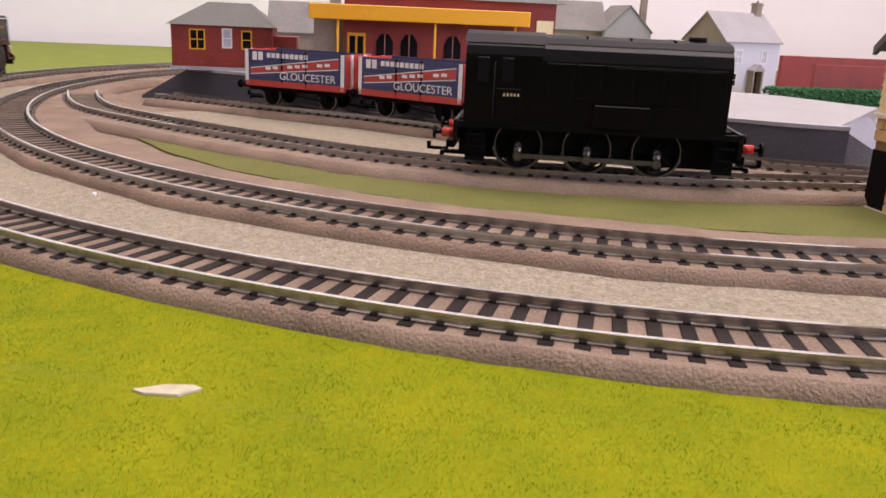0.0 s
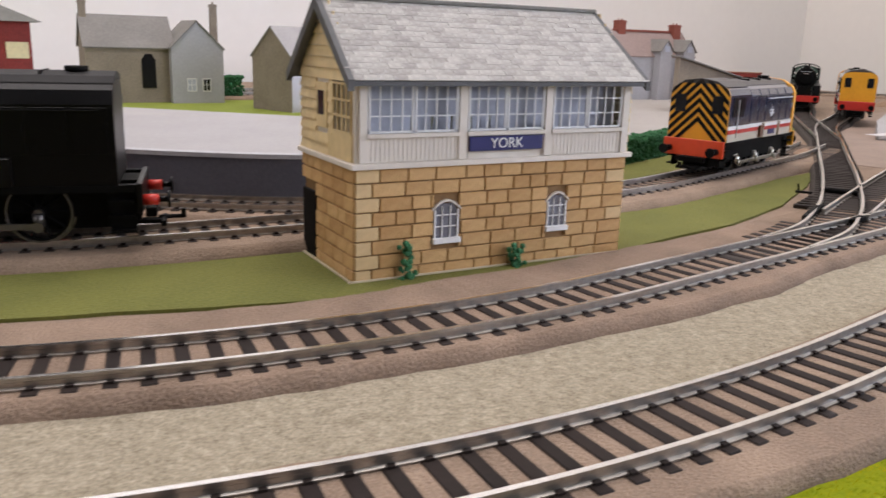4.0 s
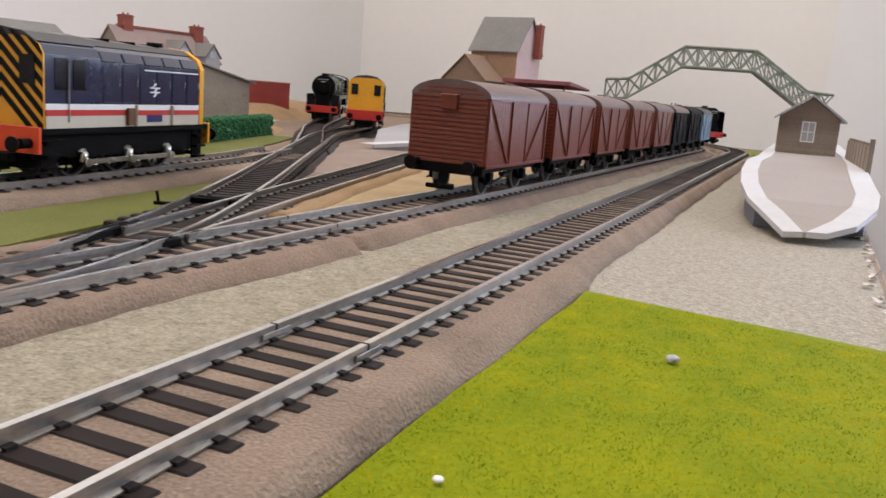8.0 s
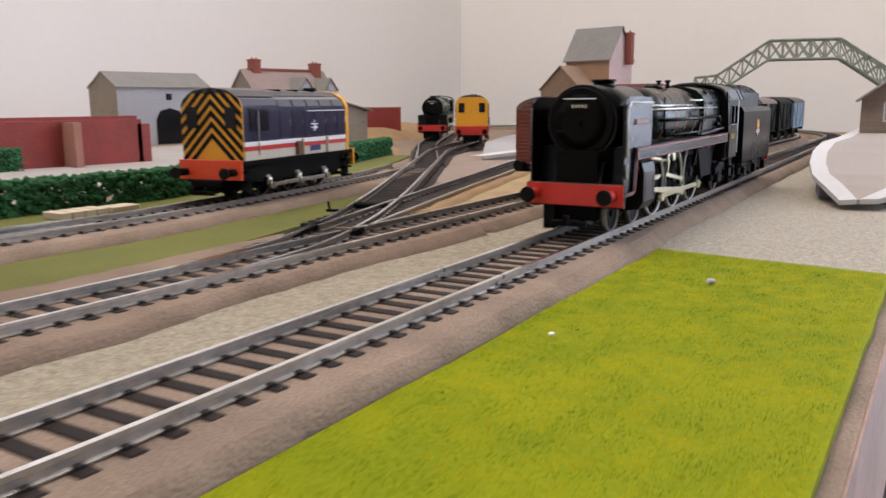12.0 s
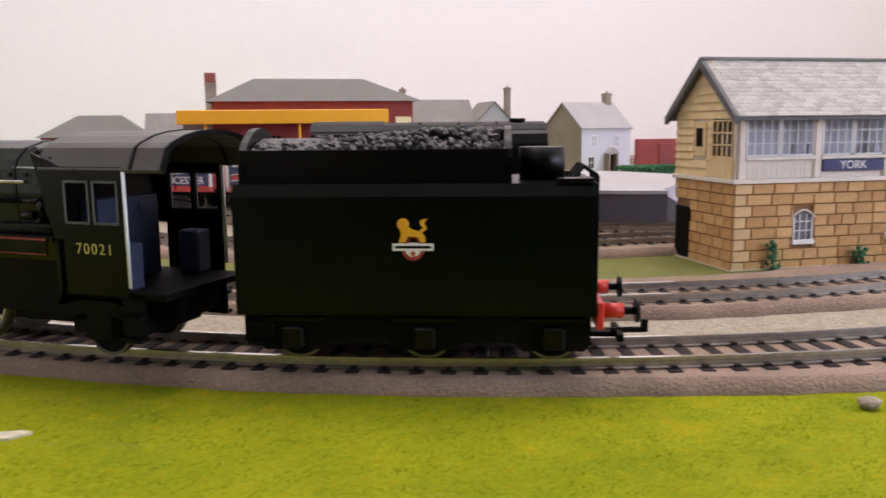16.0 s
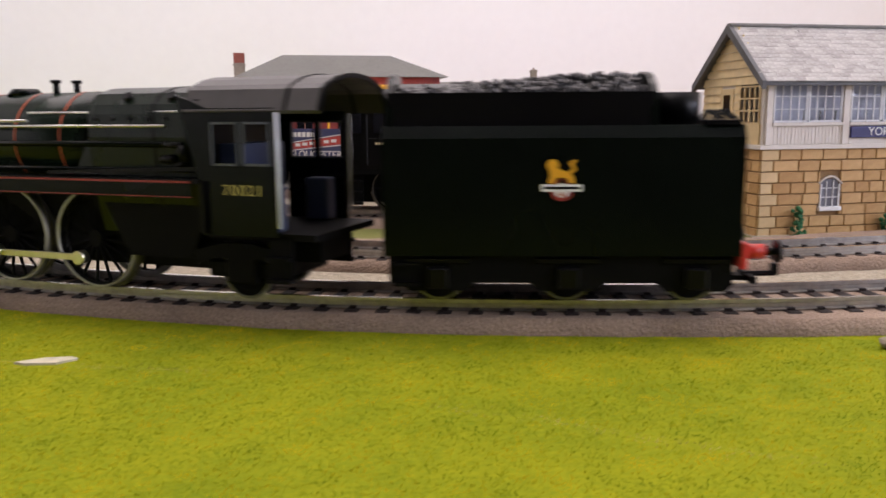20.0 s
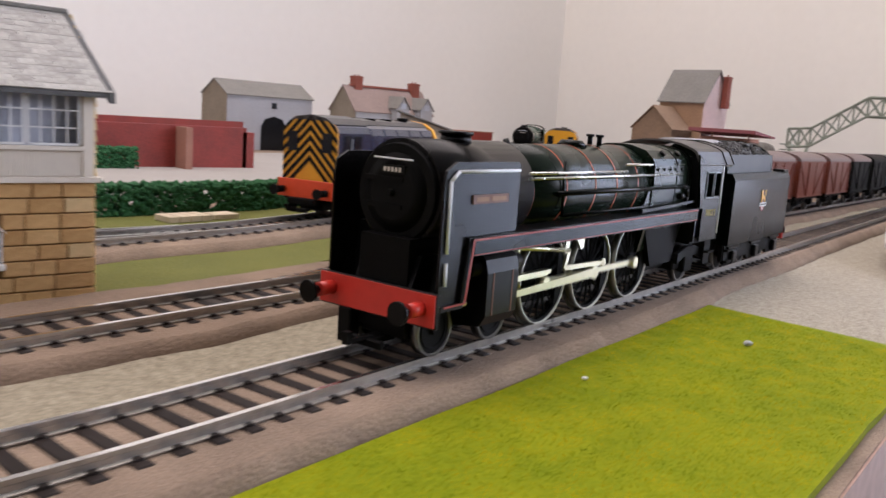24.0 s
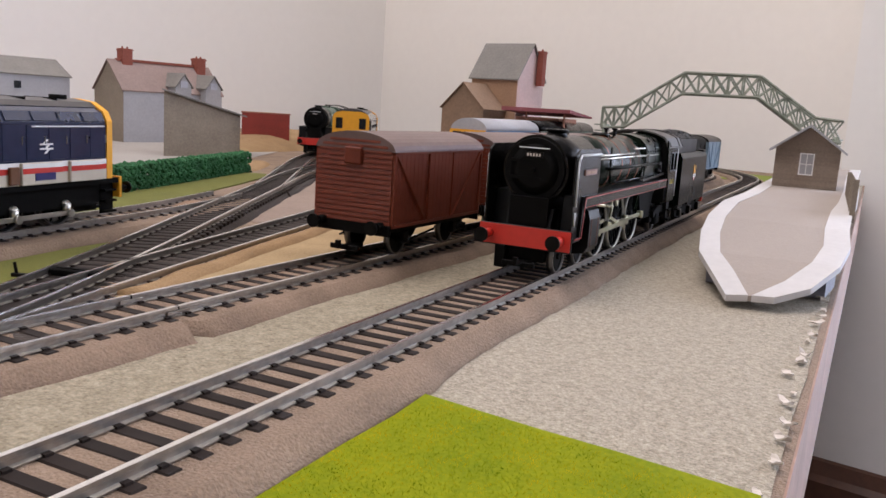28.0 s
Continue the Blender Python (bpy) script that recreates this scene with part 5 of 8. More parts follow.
        a2, b2 = sorted((y + s * 1.2, y + s * 2.0))
        prism(bm, [(14, 24.5), (26, 25.2), (26, 24.0), (24.6, 23.6), (24.4, 19.8), (23.0, 19.8), (22.4, 23.2), (18, 22.8), (15.5, 20.0), (14, 20.6)], "y", a2, b2)
        part("expansion_link", bm, GRASS_LIT_STEEL, t, "bright plated valve gear link")
        bm = B()
        rod(bm, (22, y + s * 1.6, 20.4), (49, y + s * 1.6, 23.4), 0.75, 8)
        rod(bm, (49, y + s * 1.6, 23.4), (49, y + s * 1.6, 21.6), 0.9, 8)
        part("radius_rod", bm, GRASS_LIT_STEEL, t)
        bm = B()
        box(bm, 0, a2, -0.7, 23.5, b2, 0.7, 0.1)
        rod(bm, (0, a2, 0), (0, b2, 0), 1.2, 10)
        ecc = part("eccentric_rod", bm, GRASS_LIT_STEEL, t, "bright plated eccentric rod", mpose(0, 0, R_DRIVER + 2))
        bm = B()
        prism(bm, [(21.4, 20.2), (23.0, 20.2), (24.6, 15.8), (23.4, 15.2)], "y", a2, b2)
        part("link_tail", bm, GRASS_LIT_STEEL, t)
        rods.append((s, side, con, cross, ecc))
    MOVING[name] = (t, wheels, rods)
    return t


def tender(name, label, m, full=True):
    """Its own x runs forward; origin below the middle axle."""
    t = thing(name, label, "tender", m)
    F, R = 41.0, -37.0
    sec = [(-17.3, 11.5), (-17.3, 37.2), (-15.8, 39.8), (15.8, 39.8), (17.3, 37.2), (17.3, 11.5)]
    body = part("body", prism(B(), sec, "x", R, F), DARK_GREEN, t, "dark green slab-sided tender body")
    bm = B()
    box(bm, R + 19, -13.5, 39.8, F - 1, -12.7, 47.0)
    box(bm, R + 19, 12.7, 39.8, F - 1, 13.5, 47.0)
    part("bunker_side", bm, BLACK, body)
    for x in (F - 2.2, R + 18):
        pts = [(13.6 * math.cos(a), 43.4 + 8.4 * math.sin(a)) for a in np.linspace(0, math.pi, 15)]
        part("bunker_bulkhead", prism(B(), [(13.6, 39.8)] + pts + [(-13.6, 39.8)], "x", x, x + 1.6), DARK_GREEN, body)
    bm = B()
    rg = random.Random(12)
    for k in range(420):
        x, y = rg.uniform(R + 20, F - 3), rg.uniform(-12.3, 12.3)
        z = 46.0 + 4.2 * (1 - (y / 12.5) ** 2) * (0.75 + 0.35 * math.sin((x - R) * 0.06)) + rg.uniform(-0.3, 0.3)
        s = rg.uniform(0.8, 1.9)
        mm = Matrix.LocRotScale((x, y, z), Euler((rg.uniform(0, 3), rg.uniform(0, 3), rg.uniform(0, 3))), (s, s * 0.8, s * 0.6))
        bmesh.ops.create_icosphere(bm, subdivisions=1, radius=1.0, matrix=mm)
    prism(bm, [(-12.6, 40), (-12.6, 45.8), (-6, 48.4), (0, 49.4), (6, 48.4), (12.6, 45.8), (12.6, 40)], "x", R + 19.5, F - 2.5)
    tagged(part("coal_load", bm, COAL, t, "heaped black coal load"), kind="stuff")
    part("water_filler", rod(B(), (R + 11, 0, 39.8), (R + 11, 0, 47.0), 5.2, 24), BLACK, t, "glossy black domed filler tank")
    bm = B()
    box(bm, R + 1, -16.5, 39.8, R + 8.5, -11.5, 40.8)
    box(bm, R + 1, 11.5, 39.8, R + 8.5, 16.5, 40.8)
    part("tool_box", bm, BLACK, t)
    for y in (-5, 5):
        bm = B()
        for k in range(7):
            box(bm, R - 1.2, y - 2.2, 14 + k * 3.2, R - 0.6, y + 2.2, 14.5 + k * 3.2)
        for s in (-2.2, 2.2):
            rod(bm, (R - 0.9, y + s, 13), (R - 0.9, y + s, 40.8), 0.4, 6)
            rod(bm, (R - 0.9, y + s, 40.8), (R + 2.2, y + s, 43), 0.4, 6)
            rod(bm, (R + 2.2, y + s, 43), (R + 4.5, y + s, 40), 0.4, 6)
        part("rear_ladder", bm, BLACK, t)
    part("buffer_beam", box(B(), R - 1.6, -17, 8.5, R, 17, 14.5, 0.3), RED, t)
    buffers(t, R - 1.6, 12.0, -1, RED)
    hook_coupling(t, R + 2, -1)
    part("underframe", box(B(), R + 2, -8, 4.5, F - 2, 8, 12), MATT_BLACK, t)
    for s in (-1, 1):
        y = s * 13.6
        bm = B()
        a, b = sorted((y, y + s * 1.4))
        pts = [(R + 1, 11.6), (F - 1, 11.6), (F - 1, 5)]
        for x in (29.0, 0.0, -28.0):
            pts += [(x + 8.5, 5), (x + 6.5, 3.2), (x - 6.5, 3.2), (x - 8.5, 5)]
        pts += [(R + 1, 5)]
        prism(bm, pts, "y", a, b)
        fr = part("side_frame", bm, MATT_BLACK, t)
        for x in (29.0, 0.0, -28.0):
            bm = box(B(), x - 2.4, min(y + s * 1.4, y + s * 3.4), 3.8, x + 2.4, max(y + s * 1.4, y + s * 3.4), 8.8, 0.5)
            box(bm, x - 7, min(y + s * 1.4, y + s * 2.6), 9.6, x + 7, max(y + s * 1.4, y + s * 2.6), 10.8, 0.2)
            part("axlebox", bm, BLACK, fr)
        bm = B()
        for z in (4.5, 9.0):
            box(bm, F - 8, s * 15.6 - 1.3, z, F - 2, s * 15.6 + 1.3, z + 0.8)
        box(bm, F - 8, s * 15.0 - 0.4, 4.5, F - 2, s * 15.0 + 0.4, 12)
        part("step", bm, MATT_BLACK, t)
        # emblem: yellow beast shape over a ringed wheel and a banner
        ys = s * 17.3
        a, b = sorted((ys, ys + s * 0.12))
        k = 1.12
        f = -s

        def crest_at(pts):
            return [(2.0 + f * k * u, 28.4 + k * v) for u, v in pts]

        def disc_of(u, v, r, n=16):
            return crest_at([(u + r * math.cos(q), v + r * math.sin(q)) for q in np.linspace(0, 2 * math.pi, n + 1)[:-1]])
        em = part("emblem", prism(B(), disc_of(0, -2.1, 2.2, 20), "y", a, b), RED_LINE, body, "yellow, red and white lion-and-wheel crest")
        a, b = sorted((ys + s * 0.12, ys + s * 0.2))
        part("wheel_face", prism(B(), disc_of(0, -2.1, 1.5), "y", a, b), WHITE, em)
        a, b = sorted((ys + s * 0.2, ys + s * 0.28))
        part("hub", prism(B(), disc_of(0, -3.0, 0.5, 10), "y", a, b), ORANGE, em)
        part("banner", prism(B(), crest_at([(-3.9, -2.4), (3.9, -2.4), (3.9, -1.0), (-3.9, -1.0)]), "y", a, b), WHITE, em)
        part("crest", prism(B(), crest_at([(-2.7, -0.8), (-2.2, 0.6), (-2.5, 1.9), (-1.2, 2.4), (0.2, 1.6), (1.6, 1.3), (2.3, 0.3), (2.5, -0.8), (1.4, -0.8), (0.9, 0.2), (-0.9, 0.3), (-1.5, -0.8)]), "y", a, b), CANOPY, em)
        a2, b2 = sorted((ys + s * 0.28, ys + s * 0.34))
        part("crest_head", prism(B(), disc_of(-1.8, 2.7, 1.15, 12), "y", a2, b2), CANOPY, em)
        part("crest_tail", prism(B(), crest_at([(1.7, 1.0), (2.7, 1.8), (2.2, 3.0), (2.9, 3.8), (1.6, 3.5), (1.4, 2.8), (2.0, 2.0), (1.2, 1.4)]), "y", a2, b2), CANOPY, em)
        a3, b3 = sorted((ys + s * 0.34, ys + s * 0.38))
        part("crest_shade", prism(B(), crest_at([(-0.9, 2.2), (0.2, 2.9), (1.2, 2.7), (0.9, 2.0), (0.1, 2.1)]), "y", a3, b3), BLACK, em)
        part("crest_leg", prism(B(), crest_at([(-0.7, -0.8), (-0.4, 0.0), (0.6, -0.1), (0.9, -0.8)]), "y", a3, b3), BLACK, em)
        part("bar", prism(B(), crest_at([(-3.4, -1.95), (3.4, -1.95), (3.4, -1.45), (-3.4, -1.45)]), "y", a2, b2), BLACK, em)
    ws = {"driver": [], "small": []}
    for s in (-1, 1):
        for x in (29.0, 0.0, -28.0):
            ws["small"].append((disc_wheel(t, x, s * 8.9, 6.4, s), x, 6.4, 0.0))
    MOVING[name] = (t, ws, [])
    return t


steam_locomotive("steam_locomotive", "dark green tender locomotive with black smoke deflectors and red beam", mpose(0, 0, RAIL_TOP))
tender("tender", "dark green tender heaped with coal behind the locomotive", mpose(0, 0, RAIL_TOP))


# ---------------------------------------------------------------- diesel shunters
def on_path(p, s):
    q = path_s(p)
    x, y, h = path_at(p, q, s)
    return x, y, math.degrees(h)


def s_of(p, x):
    """Arc length at which a path passes an x."""
    q = path_s(p)
    i = int(np.argmin(np.abs(p[:, 0] - x)))
    return float(q[i])


SHUNTER_AXLES = (21.0, -5.0, -31.0)


def shunter(label, m, livery):
    """Six-wheeled diesel shunter; cab at -x end, bonnet towards +x."""
    t = thing("diesel_shunter", label, "diesel shunter", m, group="diesel shunters")
    ic = livery == "executive"
    far = livery == "yellow"
    body_m, hood_m = (IC_BLUE, IC_BLUE) if not livery == "black" else (BLACK, BLACK)
    if far:
        body_m, hood_m = IC_BLUE, IC_BLUE
    z0 = 18.0
    # running plate and frames
    part("frame", box(B(), -54, -(7.0 if livery == "black" else 13.5), 5.0 if livery == "black" else 10.5, 49, 7.0 if livery == "black" else 13.5, z0), MATT_BLACK, t)
    for s in (-1, 1):
        bm = B()
        a, b = sorted((s * 13.5, s * 16.5))
        box(bm, -54, a, z0 - 2.2, 49, b, z0)
        part("footplate", bm, MATT_BLACK, t)
        fo = (7.0, 8.0) if livery == "black" else (12.2, 13.6)
        part("outside_frame", prism(B(), [(-52, z0 - 2), (47, z0 - 2), (47, 10), (36, 7.2), (-36, 7.2), (-52, 10)], "y", *sorted((s * fo[0], s * fo[1]))), MATT_BLACK, t)
        # battery boxes on the footplate
        for u0, u1 in ((-4, 16), (20, 38)) if ic else ((-4, 16),):
            lk = part("side_locker", box(B(), u0, min(s * 15.5, s * 18.0), z0, u1, max(s * 15.5, s * 18.0), z0 + 8.3, 0.3), IC_BEIGE if ic else body_m, t)
            if ic:
                c0, c1 = sorted((s * 18.0, s * 18.1))
                part("red_stripe", box(B(), u0 + 0.3, c0, z0 + 4.3, u1 - 0.3, c1, z0 + 6.3), RED, lk)
                part("white_stripe", box(B(), u0 + 0.3, c0, z0 + 6.3, u1 - 0.3, c1, z0 + 8.0), WHITE, lk)
        for x0, z1 in ((-51, z0), (41, z0)):
            bm = B()
            for z in (3.5, 8.0, 12.5):
                box(bm, x0, min(s * 13.6, s * 16.4), z, x0 + 7, max(s * 13.6, s * 16.4), z + 0.9)
            box(bm, x0, min(s * 13.2, s * 13.9), 3.0, x0 + 7.5, max(s * 13.2, s * 13.9), z1)
            part("footstep", bm, MATT_BLACK, t)
    # cab
    sec = [(-16.6, z0), (-16.6, 42.5), (-15.0, 45.6), (-9, 49.0), (0, 50.2), (9, 49.0), (15.0, 45.6), (16.6, 42.5), (16.6, z0)]
    cab = part("cab", prism(B(), sec, "x", -52, -24, False), body_m, t)
    roofsec = [(-14.0, 46.6), (-9, 49.5), (0, 50.7), (9, 49.5), (14.0, 46.6), (9, 48.0), (-9, 48.0)]
    part("cab_roof", prism(B(), roofsec, "x", -52.8, -23.4), IC_GREY if livery != "black" else CHARCOAL_ROOF, t, "curved grey cab roof")
    # bonnet
    part("inner_frame", box(B(), -50, -7.4, 3.6, 46, 7.4, 10.6), MATT_BLACK, t)
    hs = [(-16.2, z0), (-16.2, 41.2), (-14.2, 45.2), (-8.5, 48.6), (0, 49.7), (8.5, 48.6), (14.2, 45.2), (16.2, 41.2), (16.2, z0)]
    hood = part("bonnet", prism(B(), hs, "x", -24, 44), hood_m, t)
    hr = [(-11.6, 47.0), (-8.6, 49.0), (0, 50.1), (8.6, 49.0), (11.6, 47.0), (8.0, 47.6), (-8.0, 47.6)]
    part("bonnet_roof", prism(B(), hr, "x", -24, 44.3), IC_GREY if livery != "black" else CHARCOAL_ROOF, t)
    if livery != "black":
        for s in (-1, 1):
            for k in range(5):
                u0 = -22.5 + k * 12.9
                q0, q1 = (s * 16.25, 41.6), (s * 14.5, 45.0)
                part("bonnet_shoulder", prism(B(), [q0, q1, (q1[0] + s * 0.3, q1[1] + 0.2), (q0[0] + s * 0.3, q0[1] + 0.2)], "x", u0, u0 + 11.6), body_m, hood)
    for x in (-8, 8, 24):
        part("roof_seam", box(B(), x - 0.25, -8, 48.0, x + 0.25, 8, 50.2), MATT_BLACK, hood)
    bm = rod(B(), (33, 0, 49.4), (33, 0, 51.4), 3.4, 16)
    part("exhaust", bm, MATT_BLACK, t)
    for s in (-1, 1):
        for k in range(6):
            x0 = -22 + k * 10.9
            a, b = sorted((s * 16.2, s * 16.45))
            d = part("bonnet_door", box(B(), x0, a, z0 + 9.0, x0 + 9.7, b, 40.4, 0.1), hood_m, hood)
            part("door_handle", rod(B(), (x0 + 8.8, s * 16.6, z0 + 15), (x0 + 8.8, s * 16.6, z0 + 18), 0.25, 6), STEEL if ic else MATT_BLACK, d)
        bm = rod(B(), (2, s * 16.9, 39.6), (40, s * 16.9, 39.6), 0.3, 6)
        part("handrail", bm, GREY_LINE if ic else BLACK, hood)
        # cab doors and windows
        a, b = sorted((s * 16.6, s * 16.95))
        for x0 in (-47.5, -38.5):
            wx, wz = (4.2, 32.5) if livery == "black" else (6.2, 31)
            part("cab_window", box(B(), x0, a, wz, x0 + wx, b, 41.5, 0.1), GLAZE_DARK, cab)
        part("cab_door", box(B(), -40.4, a, z0 + 1, -31.2, b, 30.5, 0.1), body_m, cab)
        part("grab_rail", rod(B(), (-41.2, s * 17.3, 20), (-41.2, s * 17.3, 40), 0.3, 6), STEEL if ic else BLACK, cab)
        if ic or far:
            for (zlo, zhi, mt) in ((z0, z0 + 4.2, IC_BEIGE), (z0 + 4.2, z0 + 6.3, RED), (z0 + 6.3, z0 + 8.3, WHITE)):
                a, b = sorted((s * 16.6, s * 17.0))
                part("cab_stripe", box(B(), -51.9, a, zlo, -24.2, b, zhi), mt, cab)
                a, b = sorted((s * 16.2, s * 16.7))
                part("bonnet_stripe", box(B(), -24, a, zlo, 41.5, b, zhi), mt, hood)
            a, b = sorted((s * 18.0, s * 18.2))
            if ic:
                part("fuel_box", box(B(), -9.5, min(s * 16.8, s * 18.2), z0 + 0.5, -5.0, max(s * 16.8, s * 18.2), z0 + 7.0, 0.3), mat("rusty_brown_box", (0.14, 0.055, 0.02), 0.6, var=0.2), t, "rusty brown box on the footplate")
                part("locker_plate", box(B(), 2, a, z0 + 1.6, 12, b, z0 + 4.4), NAVY, t)
            # white double-arrow emblem
            ya, yb = sorted((s * 16.45, s * 16.65))
            bm = B()
            box(bm, 6, ya, 32.6, 12.5, yb, 33.2)
            box(bm, 6, ya, 30.9, 12.5, yb, 31.5)
            prism(bm, [(7.2, 32.9), (8.4, 32.9), (10.3, 34.7), (9.1, 34.7)], "y", ya, yb)
            prism(bm, [(8.2, 31.2), (9.4, 31.2), (11.3, 32.9), (10.1, 32.9)], "y", ya, yb)
            prism(bm, [(8.0, 29.4), (9.2, 29.4), (11.1, 31.2), (9.9, 31.2)], "y", ya, yb)
            part("arrow_emblem", bm, WHITE, hood)
        else:
            ya, yb = sorted((s * 16.95, s * 17.05))
            num = part("number_backing", box(B(), -38, ya, 27.6, -32, yb, 29.2), BLACK, cab)
            for k in range(5):
                part("bar", box(B(), -37.6 + k * 1.3, min(s * 17.0, s * 17.15), 27.9, -36.9 + k * 1.3, max(s * 17.0, s * 17.15), 28.9), BUFF, num)
    if livery != "black":
        # yellow cab end with black chevrons
        endp = [(y * 1.0, z) for y, z in sec]
        e = part("cab_end_panel", prism(B(), endp, "x", -52.6, -52), YELLOW, cab, "yellow end panel with black chevrons")
        if not far:
            for k in range(8):
                zt = 20 + k * 5.0
                for s in (-1, 1):
                    pts = []
                    for y, z in ((0, zt + 8), (16.4, zt - 8.4), (16.4, zt - 5.6), (0, zt + 10.8)):
                        pts.append((s * y, z))
                    clipped = clip_poly(pts, endp)
                    if len(clipped) > 2:
                        part("chevron", prism(B(), clipped, "x", -52.8, -52.55), BLACK, e)
        part("front_panel", prism(B(), [(y * 1.045, z + (0.5 if z > 30 else 0)) for y, z in hs], "x", 41.6, 44.8), YELLOW, hood, "yellow bonnet end")
        bm = B()
        for k in range(12):
            box(bm, 44.7, -9, 20 + k * 1.9, 45.2, 9, 20.9 + k * 1.9)
        part("radiator_grille", bm, MATT_BLACK, hood)
        for y in (-10.5, 10.5):
            part("end_window", box(B(), -53.1, y - 3.0, 32.5, -52.7, y + 3.0, 42), GLAZE_DARK, cab)
    for x, s in ((-54, -1), (49, 1)):
        mt = BLACK if livery == "black" else RED if far else ORANGE_RED if s < 0 else YELLOW
        part("buffer_beam", box(B(), min(x, x + s * 1.6), -17, 9.5, max(x, x + s * 1.6), 17, 18.5, 0.2), mt, t)
        buffers(t, x + s * 1.6, 13.0, s, RED if livery == "black" else MATT_BLACK)
        hook_coupling(t, x - s * 2, s)
        bm = B()
        box(bm, min(x + s * 1.6, x + s * 5), -8, 6.5, max(x + s * 1.6, x + s * 5), 8, 9.5, 0.3)
        part("drag_box", bm, MATT_BLACK, t)
    for s in (-1, 1):
        for x in SHUNTER_AXLES:
            spoked_wheel(t, "wheel", x, s * 8.9, 9.2, s, 10, False, 0.45, DULL_STEEL)
        bm = B()
        y = s * (12.2 if livery == "black" else 15.2)
        box(bm, SHUNTER_AXLES[-1], y - 0.6, 4.6, SHUNTER_AXLES[0], y + 0.6, 6.4, 0.1)
        for x in SHUNTER_AXLES:
            rod(bm, (x, y - 1.0, 5.5), (x, y + s * 2.2, 5.5), 1.6, 12)
            rod(bm, (x, y - s * 0.6, 5.5), (x, y - s * 0.4, 9.2), 1.7, 10)
            rod(bm, (x, s * 9.5, 9.2), (x, y, 9.2), 1.3, 8)
        part("coupling_rod", bm, STEEL if ic else DULL_STEEL, t, "bright plated coupling rod" if ic else "dull dark steel coupling rod")
    return t


def clip_poly(pts, hull):
    """Convex clip of 2D polygons."""
    out = list(pts)
    n = len(hull)
    area = sum(hull[i][0] * hull[(i + 1) % n][1] - hull[(i + 1) % n][0] * hull[i][1] for i in range(n))
    sg = 1 if area > 0 else -1
    for i in range(n):
        ax, az = hull[i]
        bx, bz = hull[(i + 1) % n]
        def side(p):
            return sg * ((bx - ax) * (p[1] - az) - (bz - az) * (p[0] - ax))
        new_out = []
        for k in range(len(out)):
            p, q = out[k], out[(k + 1) % len(out)]
            sp, sq = side(p), side(q)
            if sp >= 0:
                new_out.append(p)
            if sp * sq < 0:
                f = sp / (sp - sq)
                new_out.append((p[0] + (q[0] - p[0]) * f, p[1] + (q[1] - p[1]) * f))
        out = new_out
        if not out:
            return []
    return out


x, y, h = on_path(PATH_C, s_of(PATH_C, -99) - 1)
shunter("black diesel shunter with black rods standing on the siding", mpose(x, y, RAIL_TOP, 0, 0, h) @ Matrix.Diagonal((1.05, 1.04, 1.06, 1.0)), "black")
x, y, h = on_path(PATH_C, s_of(PATH_C, 238) + 56)
shunter("dark blue and beige diesel shunter with yellow chevron cab end", mpose(x, y, RAIL_TOP, 0, 0, h), "executive")
shunter("distant yellow-ended blue diesel shunter in the far yard", mpose(732, 353, RAIL_TOP, 0, 0, 38), "yellow")
far = steam_locomotive("yard_locomotive", "distant dull green steam locomotive with red beam in the yard", mpose(818, 484, RAIL_TOP, 0, 0, 218), False)
for o in far.children_recursive:
    if o.data and o.data.materials and o.data.materials[0] in (GREEN_LIT, DARK_GREEN):
        o.data.materials[0] = LOCO_GREEN


# ---------------------------------------------------------------- goods wagons
def chassis(t, half, wb):
    part("underframe", box(B(), -half, -9.5, 9.5, half, 9.5, 12.5), MATT_BLACK, t)
    for s in (-1, 1):
        part("sole_bar", box(B(), -half, min(s * 11.5, s * 13), 9.5, half, max(s * 11.5, s * 13), 12.8), MATT_BLACK, t)
        for x in (-wb / 2, wb / 2):
            disc_wheel(t, x, s * 8.9, 6.2, s)
            bm = box(B(), x - 1.8, min(s * 11.8, s * 14), 4.8, x + 1.8, max(s * 11.8, s * 14), 9.5, 0.3)
            prism(bm, [(x - 6, 9.6), (x - 1.5, 4.4), (x + 1.5, 4.4), (x + 6, 9.6)], "y", s * 11.6 - 0.4, s * 11.6 + 0.4)
            part("axle_guard", bm, MATT_BLACK, t)
        bm = B()
        rod(bm, (-2, s * 13.4, 8), (wb / 2 + 4, s * 13.6, 5.2), 0.45, 6)
        part("brake_lever", bm, MATT_BLACK, t)
    for x, s in ((-half, -1), (half, 1)):
        buffers(t, x, 12.4, s, MATT_BLACK, 12.5)
        hook_coupling(t, x - s * 4, s)


